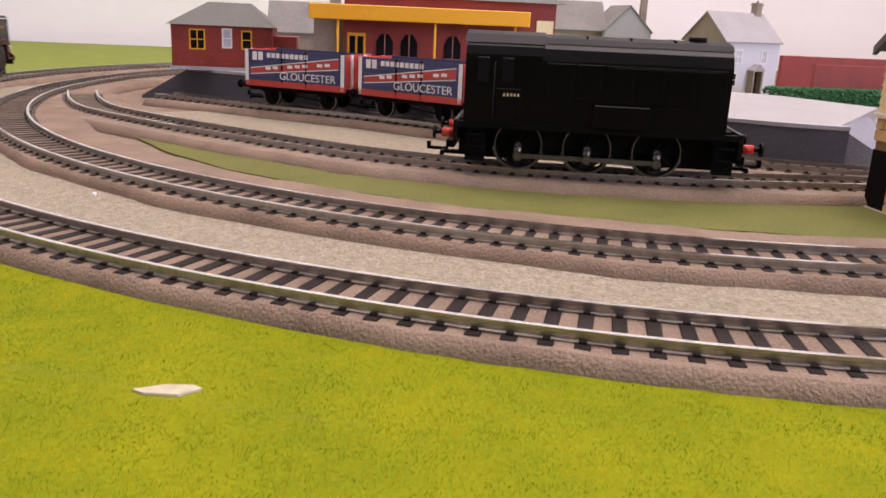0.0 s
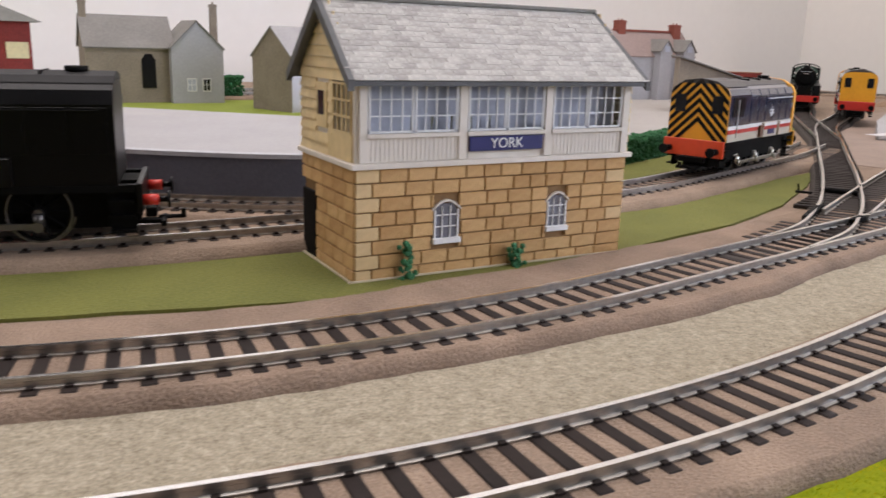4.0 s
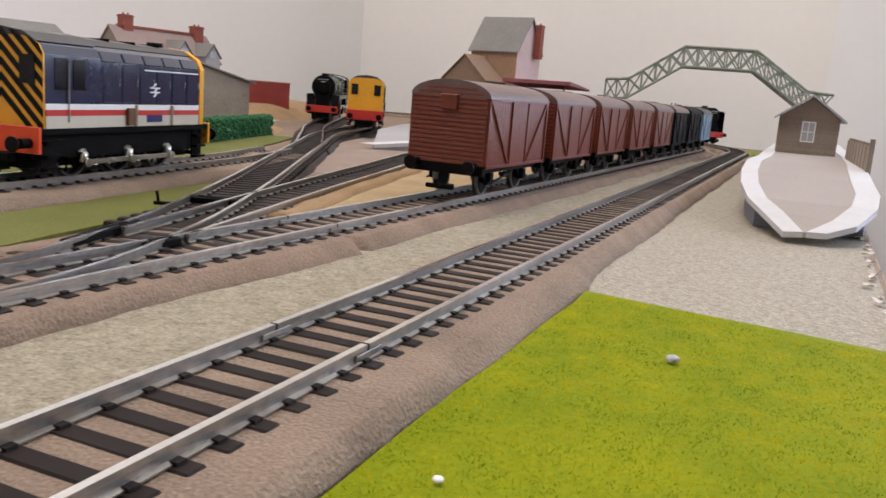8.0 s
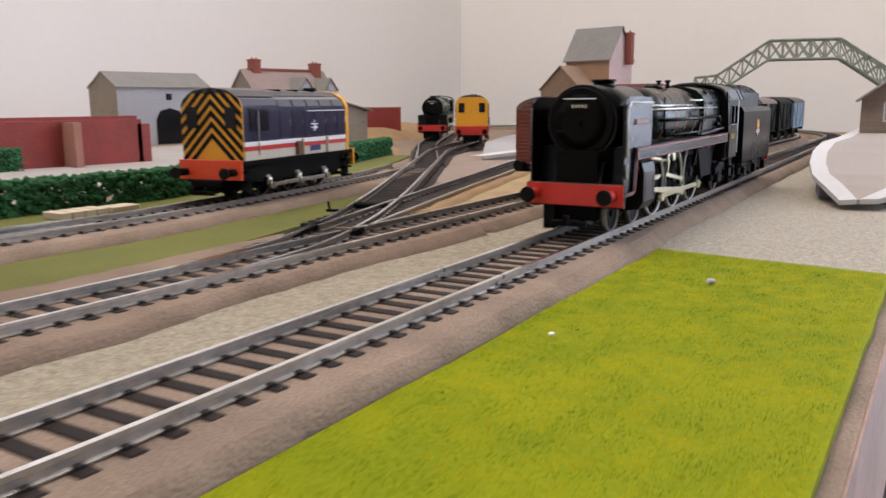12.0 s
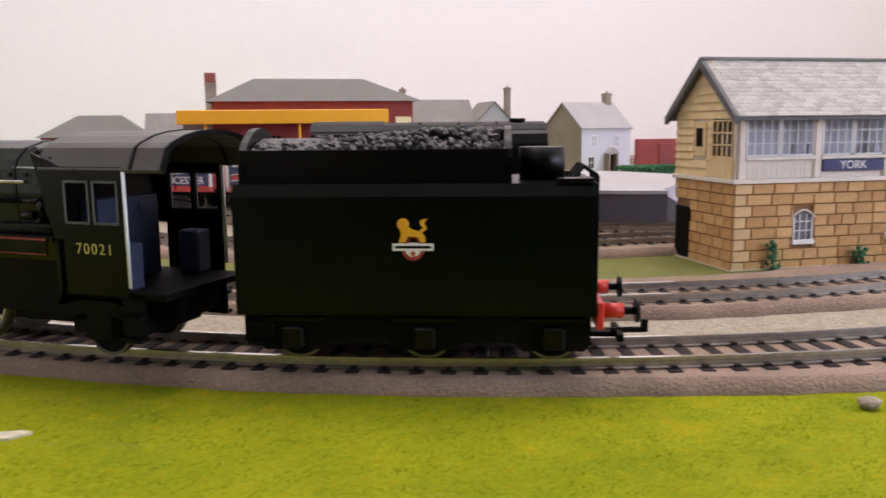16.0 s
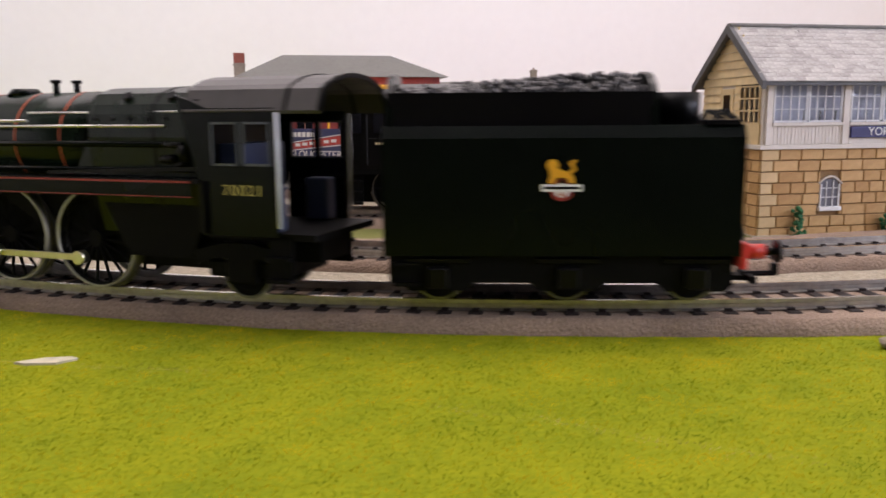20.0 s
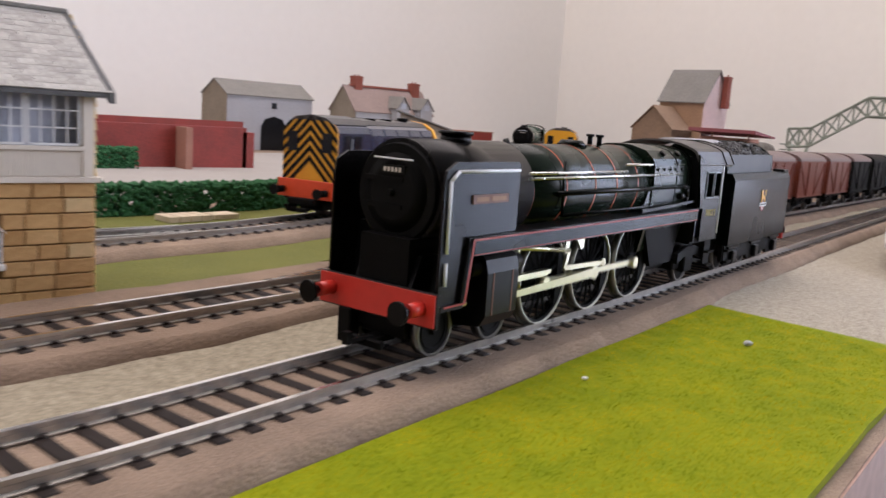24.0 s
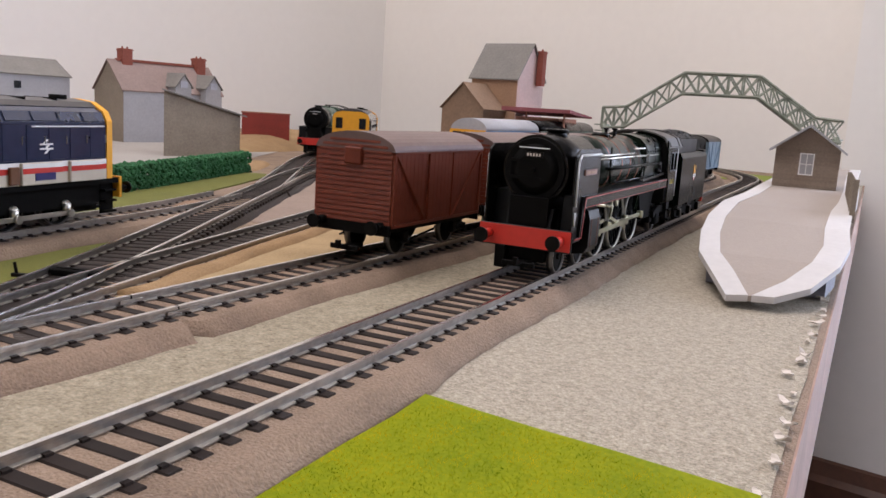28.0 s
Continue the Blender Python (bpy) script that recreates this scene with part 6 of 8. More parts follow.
def open_wagon():
    t = thing("open_wagon", "red, white and navy lettered seven-plank open wagon beside the platform", "goods wagon", group="lettered open wagons")
    half, w, z0, z1 = 35.0, 16.0, 12.8, 34.0
    chassis(t, half - 0.5, 40)
    part("floor", box(B(), -half, -w, z0 - 0.6, half, w, z0 + 0.6), WAGON_RED, t)
    n = 7
    hgt = (z1 - z0) / n
    for s in (-1, 1):
        a, b = sorted((s * (w - 1.2), s * w))
        for k in range(n):
            part("plank", box(B(), -half, a, z0 + k * hgt + 0.06, half, b, z0 + (k + 1) * hgt - 0.06), WAGON_NAVY if k >= 1 else WAGON_RED, t)
        ya, yb = sorted((s * w, s * (w + 0.12)))
        yc, yd = sorted((s * (w + 0.12), s * (w + 0.24)))
        f = -s
        # red diagonal band, white edge lines, corner plates
        d = part("diagonal_band", prism(B(), [(f * -31, z0 + 7.0), (f * -31, z0 + 9.6), (f * 31, z0 + 18.2), (f * 31, z0 + 13.0)], "y", ya, yb), WAGON_RED, t, "red diagonal lettering band edged in white")
        for q0, q1 in ((6.2, 12.2), (9.8, 18.4)):
            part("band_edge", prism(B(), [(f * -31, z0 + q0), (f * -31, z0 + q0 + 0.55), (f * 31, z0 + q1 + 0.55), (f * 31, z0 + q1)], "y", yc, yd), WHITE, d)
        for k in range(9):
            x0 = -20 + k * 5.2
            if k in (2, 6):
                continue
            zc = z0 + 9.4 + (x0 + 31) / 62 * 6.2
            part("bar", box(B(), min(f * x0, f * (x0 + 3.6)), yc, zc - 0.9, max(f * x0, f * (x0 + 3.6)), yd, zc + 0.9), WHITE, d)
        for k in range(9):
            x0 = -19 + k * 3.3
            part("bar", box(B(), min(f * x0, f * (x0 + 2.5)), yc, z1 - 4.4, max(f * x0, f * (x0 + 2.5)), yd, z1 - 1.6), WHITE, d)
        for k in range(2):
            x0 = -29.5 + k * 4.2
            part("bar", box(B(), min(f * x0, f * (x0 + 3.2)), yc, z1 - 6.2, max(f * x0, f * (x0 + 3.2)), yd, z1 - 1.2), WHITE, d)
        text_part("lettering", "GLOUCESTER", 6.4, WHITE, t, mpose(f * 9.5, s * (w + 0.2), z0 + 6.2, 90, 0, 180 if s > 0 else 0), 0.08)
        part("sole_stripe", box(B(), -half, yc, z0 - 0.4, half, yd, z0 + 2.6), WAGON_RED, t)
        for x in (-half, half - 2.4):
            part("corner_plate", box(B(), x, yc, z0, x + 2.4, yd + (0.2 if s > 0 else 0), z1), WHITE, t)
        for x in (-9, 8):
            part("door_strap", box(B(), x, yc, z0, x + 1.1, yd, z1), MATT_BLACK, t)
    for x in (-half, half - 1.2):
        for k in range(n):
            part("end_plank", box(B(), x, -w + 1.2, z0 + k * hgt + 0.06, x + 1.2, w - 1.2, z0 + (k + 1) * hgt - 0.06), WAGON_RED, t)
        for y in (-8, 8):
            e = x - 0.9 if x < 0 else x + 1.2
            part("end_post", box(B(), e, y - 1.2, z0 - 3, e + 0.9, y + 1.2, z1), WHITE, t)
    return t


def goods_van(body_m=BAUXITE, roof_m=VAN_ROOF, label="bauxite brown planked goods van standing on the inner track"):
    t = thing("goods_van", label, "goods van", group="goods vans")
    half, w, z0, z1, zt = 36.0, 16.4, 12.8, 39.5, 45.5
    chassis(t, half - 0.5, 40)
    core = part("body", box(B(), -half + 0.6, -w + 0.6, z0, half - 0.6, w - 0.6, z1), body_m, t)
    for s in (-1, 1):
        a, b = sorted((s * (w - 0.7), s * w))
        x = -half
        k = 0
        while x < half - 0.5:
            wd = 3.0
            inner = abs(x + wd / 2) < 9
            o = 0.35 * s if inner else 0
            part("side_plank", box(B(), x + 0.07, min(a, b) + o, z0, x + wd - 0.07, max(a, b) + o, z1 - 0.4), body_m, core)
            x += wd
        bm = B()
        yb0, yb1 = sorted((s * w, s * (w + 0.75)))
        for x0 in (-half, -10.3, 9.1, half - 1.2):
            box(bm, x0, yb0, z0 - 0.6, x0 + 1.2, yb1, z1 - 0.2)
        box(bm, -half, yb0, z1 - 1.0, half, yb1, z1 - 0.1)
        box(bm, -half, yb0, z0 - 0.8, half, yb1, z0 + 0.3)
        part("framing", bm, body_m, core)
        for xs in ((-half + 1.6, -11.4), (half - 1.6, 11.4)):
            bm = B()
            prism(bm, [(xs[0] - 0.6, z1 - 1), (xs[0] + 0.6, z1 - 1), (xs[1] + 0.6, z0 + 0.4), (xs[1] - 0.6, z0 + 0.4)], "y", yb0, yb1)
            part("brace", bm, body_m, core)
    arc = [(-w - 0.8, z1 - 0.3)] + [((w + 0.8) * math.sin(a), z1 - 0.3 + (zt - z1 + 0.6) * (math.cos(a * 0.98) - math.cos(math.pi / 2 * 0.98)) / (1 - math.cos(math.pi / 2 * 0.98))) for a in np.linspace(-1.45, 1.45, 15)] + [(w + 0.8, z1 - 0.3)]
    part("roof", prism(B(), arc, "x", -half - 0.4, half + 0.4, False), roof_m, t, "curved greyish-brown roof")
    for s, x in ((-1, -half), (1, half)):
        n = 17
        for k in range(n):
            z = z0 + k * (zt - 1.8 - z0) / n
            zz = z + (zt - 1.8 - z0) / n
            ww = w - 0.3 if zz < z1 else w * math.sqrt(max(0.0, 1 - ((zz - z1) / (zt - z1 + 0.4)) ** 1.6)) - 0.6
            bm = B()
            prof = [(x - s * 0.1, z + 0.05), (x + s * 0.5, z + 0.1), (x + s * 0.5, z + 0.6), (x + s * 0.26, zz - 0.1), (x - s * 0.1, zz - 0.05)]
            prism(bm, prof, "y", -ww, ww)
            part("end_plank", bm, body_m, core)
        part("end_vent", box(B(), min(x, x + s * 1.8), -3.6, z1 - 5.5, max(x, x + s * 1.8), 3.6, z1 + 0.6, 0.4), body_m, t, "hooded end ventilator")
        part("end_beam", box(B(), min(x, x + s * 1.0), -w, 9.0, max(x, x + s * 1.0), w, z0 + 0.2), MATT_BLACK, t)
    return t


VAN_PITCH = 86.0
s0 = s_of(PATH_B, 352) - 51.0
van = None
for k in range(8):
    sk = s0 - k * VAN_PITCH
    x, y, h = on_path(PATH_B, sk)
    m = mpose(x, y, RAIL_TOP, 0, 0, h)
    if k == 0:
        van = goods_van()
        van.matrix_basis = m
    elif k < 5:
        copy_thing(van, m)
    elif k == 5:
        goods_van(MATT_BLACK, VAN_ROOF, "black goods van with a greyish-brown roof behind the brown vans").matrix_basis = m
    elif k == 6:
        goods_van(MATT_BLACK, MATT_BLACK, "black goods van at the far end of the train").matrix_basis = m
    else:
        goods_van(BLUE_WAGON, BLACK, "light blue goods van at the far end of the train").matrix_basis = m

def long_vehicle(name, label, category, m, length, body_m, roof_m, end_m, stripe_m=None):
    """Bogie vehicle: coach or main-line diesel; +x end faces up the line, -x end towards the station."""
    t = thing(name, label, category, m)
    h = length / 2
    sec = [(-16.8, 12), (-17.0, 34), (-15.6, 40), (15.6, 40), (17.0, 34), (16.8, 12)]
    body = part("body", prism(B(), sec, "x", -h, h), body_m, t)
    arc = [(-15.8, 39.8)] + [(15.8 * math.sin(a), 40 + 9.5 * math.cos(a)) for a in np.linspace(-1.4, 1.4, 13)] + [(15.8, 39.8)]
    part("roof", prism(B(), arc, "x", -h + 1, h - 1, True), roof_m, t)
    part("underframe", box(B(), -h + 4, -13, 7, h - 4, 13, 12), MATT_BLACK, t)
    part("end_panel", prism(B(), [(y, z) for y, z in sec], "x", -h - 0.8, -h), end_m, body)
    part("nose", prism(B(), [(-16.2, 13), (-16.4, 29), (16.4, 29), (16.2, 13)], "x", -h - 4, -h - 0.8), end_m, body)
    for y in (-9.5, 0, 9.5):
        part("end_window", box(B(), -h - 1.2, y - 3.6, 31, -h - 0.7, y + 3.6, 38), GLAZE_DARK, body)
    for s in (-1, 1):
        n = int(length / 22)
        for k in range(n):
            x = -h + 12 + k * (length - 24) / max(1, n - 1)
            a, b = sorted((s * 16.7, s * 17.2))
            part("side_window", box(B(), x - 5, a, 27, x + 5, b, 35), GLAZE_DARK, body)
        if stripe_m:
            a, b = sorted((s * 16.8, s * 17.3))
            part("stripe", box(B(), -h, a, 20, h, b, 23), stripe_m, body)
        for x in (-h + 28, h - 28):
            fr = part("bogie_frame", box(B(), x - 20, min(s * 11.5, s * 13.5), 4, x + 20, max(s * 11.5, s * 13.5), 9, 0.4), MATT_BLACK, t)
            for o in (-13, 13):
                disc_wheel(t, x + o, s * 8.9, 6.2, s)
    return t


sF = s_of(PATH_F, 700) + 78
x, y, h = on_path(PATH_F, sF)
long_vehicle("diesel_railcar", "blue railcar with a yellow end and pale roof beyond the vans", "railcar", mpose(x, y, RAIL_TOP, 0, 0, h), 150, mat("rail_blue_plastic", (0.02, 0.11, 0.24), 0.45, var=0.1), PALE_WALL, YELLOW)
x, y, h = on_path(PATH_F, sF + 178)
long_vehicle("coach", "dark green coach coupled behind the blue railcar", "coach", mpose(x, y, RAIL_TOP, 0, 0, h), 196, mat("dark_coach_green", (0.01, 0.045, 0.035), 0.4, var=0.15), SMOKEBOX, BLACK)

wag = None
for k, s in enumerate((s_of(PATH_D, -230), s_of(PATH_D, -230) + 82, s_of(PATH_D, -230) + 164)):
    x, y, h = on_path(PATH_D, s)
    m = mpose(x, y, RAIL_TOP, 0, 0, h)
    if wag is None:
        wag = open_wagon()
        wag.matrix_basis = m
    else:
        copy_thing(wag, m)


# ---------------------------------------------------------------- buildings
def gable_prism(bm, x0, x1, y0, y1, ze, zr, over=2.0, thick=1.4, axis="x"):
    if axis == "x":
        ym = (y0 + y1) / 2
        k = (zr - ze) / (ym - y0)
        prism(bm, [(y0 - over, ze - k * over), (ym, zr), (y1 + over, ze - k * over), (y1 + over, ze - k * over + thick), (ym, zr + thick * 1.2), (y0 - over, ze - k * over + thick)], "x", x0 - over, x1 + over)
    else:
        xm = (x0 + x1) / 2
        k = (zr - ze) / (xm - x0)
        prism(bm, [(x0 - over, ze - k * over), (xm, zr), (x1 + over, ze - k * over), (x1 + over, ze - k * over + thick), (xm, zr + thick * 1.2), (x0 - over, ze - k * over + thick)], "y", y0 - over, y1 + over)
    return bm


def house_shell(bm, x0, x1, y0, y1, ze, zr, axis="x"):
    if axis == "x":
        prism(bm, [(y0, 0), (y0, ze), ((y0 + y1) / 2, zr), (y1, ze), (y1, 0)], "x", x0, x1)
    else:
        prism(bm, [(x0, 0), (x0, ze), ((x0 + x1) / 2, zr), (x1, ze), (x1, 0)], "y", y0, y1)
    return bm


def win(parent, x0, x1, z0, z1, y, sgn=-1, frame_m=WHITE, pane_m=GLAZE_DARK, bars=1, arch=False, axis="y"):
    """A window on a wall that faces along y (or x)."""
    a, b = sorted((y, y + sgn * 0.5))
    c, d = sorted((y + sgn * 0.5, y + sgn * 0.9))

    def bx(bm, u0, v0, w0, u1, v1, w1):
        if axis == "y":
            box(bm, u0, v0, w0, u1, v1, w1)
        else:
            box(bm, v0, u0, w0, v1, u1, w1)
    bm = B()
    bx(bm, x0 - 0.9, a, z0 - 0.9, x1 + 0.9, b, z0)
    bx(bm, x0 - 0.9, a, z1, x1 + 0.9, b, z1 + 0.9)
    bx(bm, x0 - 0.9, a, z0, x0, b, z1)
    bx(bm, x1, a, z0, x1 + 0.9, b, z1)
    for k in range(bars):
        u = x0 + (x1 - x0) * (k + 1) / (bars + 1)
        bx(bm, u - 0.3, a, z0, u + 0.3, b, z1)
    bx(bm, x0, a, (z0 + z1) / 2 - 0.3, x1, b, (z0 + z1) / 2 + 0.3)
    w = part("window", bm, frame_m, parent)
    bm = B()
    bx(bm, x0, min(y, y + sgn * 0.2), z0, x1, max(y, y + sgn * 0.2), z1)
    part("pane", bm, pane_m, w)
    return w


def chimney(parent, x, y, z0, z1, w, material, pots=2):
    bm = box(B(), x - w / 2, y - w / 2, z0, x + w / 2, y + w / 2, z1, 0.3)
    box(bm, x - w / 2 - 0.7, y - w / 2 - 0.7, z1 - 2.6, x + w / 2 + 0.7, y + w / 2 + 0.7, z1 - 1.2)
    c = part("chimney", bm, material, parent)
    for k in range(pots):
        o = (k - (pots - 1) / 2) * w * 0.5
        part("chimney_pot", rod(B(), (x + o, y, z1), (x + o, y, z1 + 2.5), 1.2, 10, 0.9), material, c)


def brick_courses(parent, x0, x1, z0, z1, y, material, n):
    for k in range(n):
        z = z0 + (z1 - z0) * k / n
        part("brick_course", box(B(), x0, y - 0.35, z + 0.15, x1, y, z + (z1 - z0) / n - 0.15), material, parent)


def station():
    PT = 23.0
    t = thing("station_building", "red brick station building with yellow canopy and hipped roof", "station building")
    x0, x1, y0, y1 = -226.0, -68.0, 303.0, 362.0
    w = part("wall", box(B(), x0 + 18, y0, PT, x1, y1, 77), BRICK_RED, t, "dark red brick walls")
    part("end_bay", box(B(), x0 - 2, y0 + 6, PT, x0 + 18, y1, 64), GREY_WALL, t, "grey-brown end bay")
    brick_courses(w, x0 + 18.2, x1 - 0.2, PT + 1, 76, y0, BRICK_RED, 24)
    bm = B()
    ex0, ex1, ey0, ey1, ez = x0 + 14, x1 + 6, y0 - 5, y1 + 5, 76.5
    ym = (ey0 + ey1) / 2
    rl, rr = ex0 + 33, ex1 - 38
    v = [bm.verts.new(p) for p in ((ex0, ey0, ez), (ex1, ey0, ez), (ex1, ey1, ez), (ex0, ey1, ez), (rl, ym, 93.5), (rr, ym, 93.5))]
    for q in ((0, 1, 5, 4), (1, 2, 5), (2, 3, 4, 5), (3, 0, 4), (3, 2, 1, 0)):
        bm.faces.new([v[i] for i in q])
    part("roof", bm, ROOF_GREEN, t, "greenish-grey hipped roof")
    # canopy with deep fascia
    cx0, cx1, cy = -229.0, -90.0, 284.0
    part("canopy_roof", box(B(), cx0, cy + 1, 66.5, cx1, y0, 68.0), CANOPY, t)
    part("canopy_fascia", box(B(), cx0 - 0.8, cy - 0.8, 61.2, cx1 + 0.8, cy + 0.8, 70.5, 0.4), CANOPY, t, "deep bright yellow canopy fascia")
    part("canopy_end", box(B(), cx1 - 0.8, cy + 0.8, 61.2, cx1 + 0.8, y0, 70.2), CANOPY, t)
    part("canopy_end", box(B(), cx0 - 0.8, cy + 0.8, 61.2, cx0 + 0.8, y0, 70.2), CANOPY, t)
    for x in (-212, -150, -98):
        part("canopy_post", rod(B(), (x, cy + 3, PT), (x, cy + 3, 66), 0.9, 10), CANOPY, t)
    d = part("door", box(B(), -206, y0 - 0.8, PT, -194, y0, 53), CANOPY, t, "yellow panelled door")
    for x in (-204.5, -199.3):
        part("door_pane", box(B(), x, y0 - 1.0, 38, x + 3.8, y0 - 0.7, 51), GLAZE_DARK, d)
    for x in (-187, -171, -142, -122):
        bm = B()
        prism(bm, [(x, 28), (x + 11, 28), (x + 11, 48), (x + 8, 53), (x + 3, 53), (x, 48)], "y", y0 - 0.9, y0 - 0.35)
        a = part("arched_window", bm, GLAZE_DARK, t, "dark round-headed window")
        bm = B()
        box(bm, x + 5.2, y0 - 1.2, 28, x + 5.8, y0 - 0.8, 53)
        box(bm, x, y0 - 1.2, 38, x + 11, y0 - 0.8, 38.6)
        part("glazing_bar", bm, BRICK_PINK, a)
    part("notice", box(B(), -81, y0 - 1.0, 56.5, -69.5, y0 - 0.35, 65.5, 0.2), mat("pale_notice_yellow", (0.75, 0.68, 0.38), 0.6, var=0.15, grain=700), t, "pale yellow framed notice")
    part("white_poster", box(B(), -93, y0 - 0.9, 34, -88.5, y0 - 0.35, 52), WHITE, t)
    # shelter along the platform
    s = thing("platform_shelter", "small red brick waiting shelter with yellow windows on the platform", "waiting shelter")
    a0, a1, b0, b1, zt = -326.0, -258.0, 340.0, 380.0, 53.0
    w = part("wall", box(B(), a0, b0, PT + 2, a1, b1, zt), BRICK_RED, s)
    brick_courses(w, a0 + 0.2, a1 - 0.2, PT + 3, zt - 0.5, b0, BRICK_RED, 10)
    part("annexe", box(B(), a1, b0 + 8, PT + 2, a1 + 16, b1 - 4, 47), BRICK_RED, s)
    part("plinth", box(B(), a0 - 1.5, b0 - 2, PT, a1 + 17, b1 + 2, PT + 2.2), PALE_WALL, s, "pale plinth")
    bm = B()
    v = [bm.verts.new(p) for p in ((a0 - 3, b0 - 3, zt), (a1 + 3, b0 - 3, zt), (a1 + 3, b1 + 3, zt), (a0 - 3, b1 + 3, zt), (a0 + 22, 360, 68.5), (a1 - 16, 360, 68.5))]
    for q in ((0, 1, 5, 4), (1, 2, 5), (2, 3, 4, 5), (3, 0, 4), (3, 2, 1, 0)):
        bm.faces.new([v[i] for i in q])
    part("roof", bm, ROOF_GREEN, s, "dark grey hipped roof")
    win(s, -313, -304, 37.5, 49.5, b0 - 0.4, -1, CANOPY, GLAZE_DARK)
    win(s, -291, -286, 39, 50.5, b0 - 0.4, -1, WHITE, GLAZE_SKY, 0)
    win(s, -278, -272.5, 38.5, 49.5, b0 - 0.4, -1, CANOPY, GLAZE_DARK, 0)
    # the platform follows its road
    bm = B()
    q = offset(PATH_D, 24.0)
    front = [(a, b) for a, b, _ in q[::5] if -345 < a < 38]
    back = [(120, 225), (90, 290), (-40, 400), (-338, 440)]
    pts = front + back
    prism(bm, pts, "z", -1, PT)
    bm.normal_update()
    bmesh.ops.triangulate(bm, faces=[f for f in bm.faces if len(f.verts) > 4], ngon_method="EAR_CLIP")
    pl = solid("platform", bm, PLATFORM_TOP, "grey topped station platform with dark brick face and pale edge", "platform", kind="structure")
    bm = B()
    sweep(bm, np.array([r for r in offset(PATH_D, 23.2)[::2] if -345 < r[0] < 38]), [(0, 3), (0, PT - 1.6), (0.7, PT - 1.6), (0.7, 3)])
    part("brick_face", bm, PLATFORM_FACE, pl, "dark grey brick platform face")
    bm = B()
    sweep(bm, np.array([r for r in offset(PATH_D, 22.4)[::2] if -345 < r[0] < 38]), [(0, PT - 1.6), (0, PT + 0.3), (6, PT + 0.3), (6, PT - 1.6)])
    part("edge_slab", bm, PALE_WALL, pl, "pale platform edge")
    # end ramps
    fx, fy = front[-1]
    bm = B()
    v = [bm.verts.new(p) for p in ((fx, fy, PT), (fx + 60, fy + 78, PT), (fx + 92, fy + 62, 2), (fx + 34, fy - 12, 2), (fx, fy, 0), (fx + 60, fy + 78, 0), (fx + 92, fy + 62, 0), (fx + 34, fy - 12, 0))]
    for k in ((0, 3, 2, 1), (0, 4, 7, 3), (1, 2, 6, 5), (3, 7, 6, 2), (4, 5, 6, 7), (0, 1, 5, 4)):
        bm.faces.new([v[i] for i in k])
    part("ramp", bm, PLATFORM_BLUE, pl, "sloping platform end ramp")
    fx, fy = front[0]
    bm = B()
    v = [bm.verts.new(p) for p in ((fx, fy, PT), (fx + 10, fy + 60, PT), (fx - 28, fy + 70, 2), (fx - 36, fy + 10, 2), (fx, fy, 0), (fx + 10, fy + 60, 0), (fx - 28, fy + 70, 0), (fx - 36, fy + 10, 0))]
    for k in ((0, 1, 2, 3), (0, 3, 7, 4), (1, 5, 6, 2), (3, 2, 6, 7), (4, 7, 6, 5), (0, 4, 5, 1)):
        bm.faces.new([v[i] for i in k])
    part("ramp", bm, PLATFORM_FACE, pl, "dark sloping platform end ramp")


station()


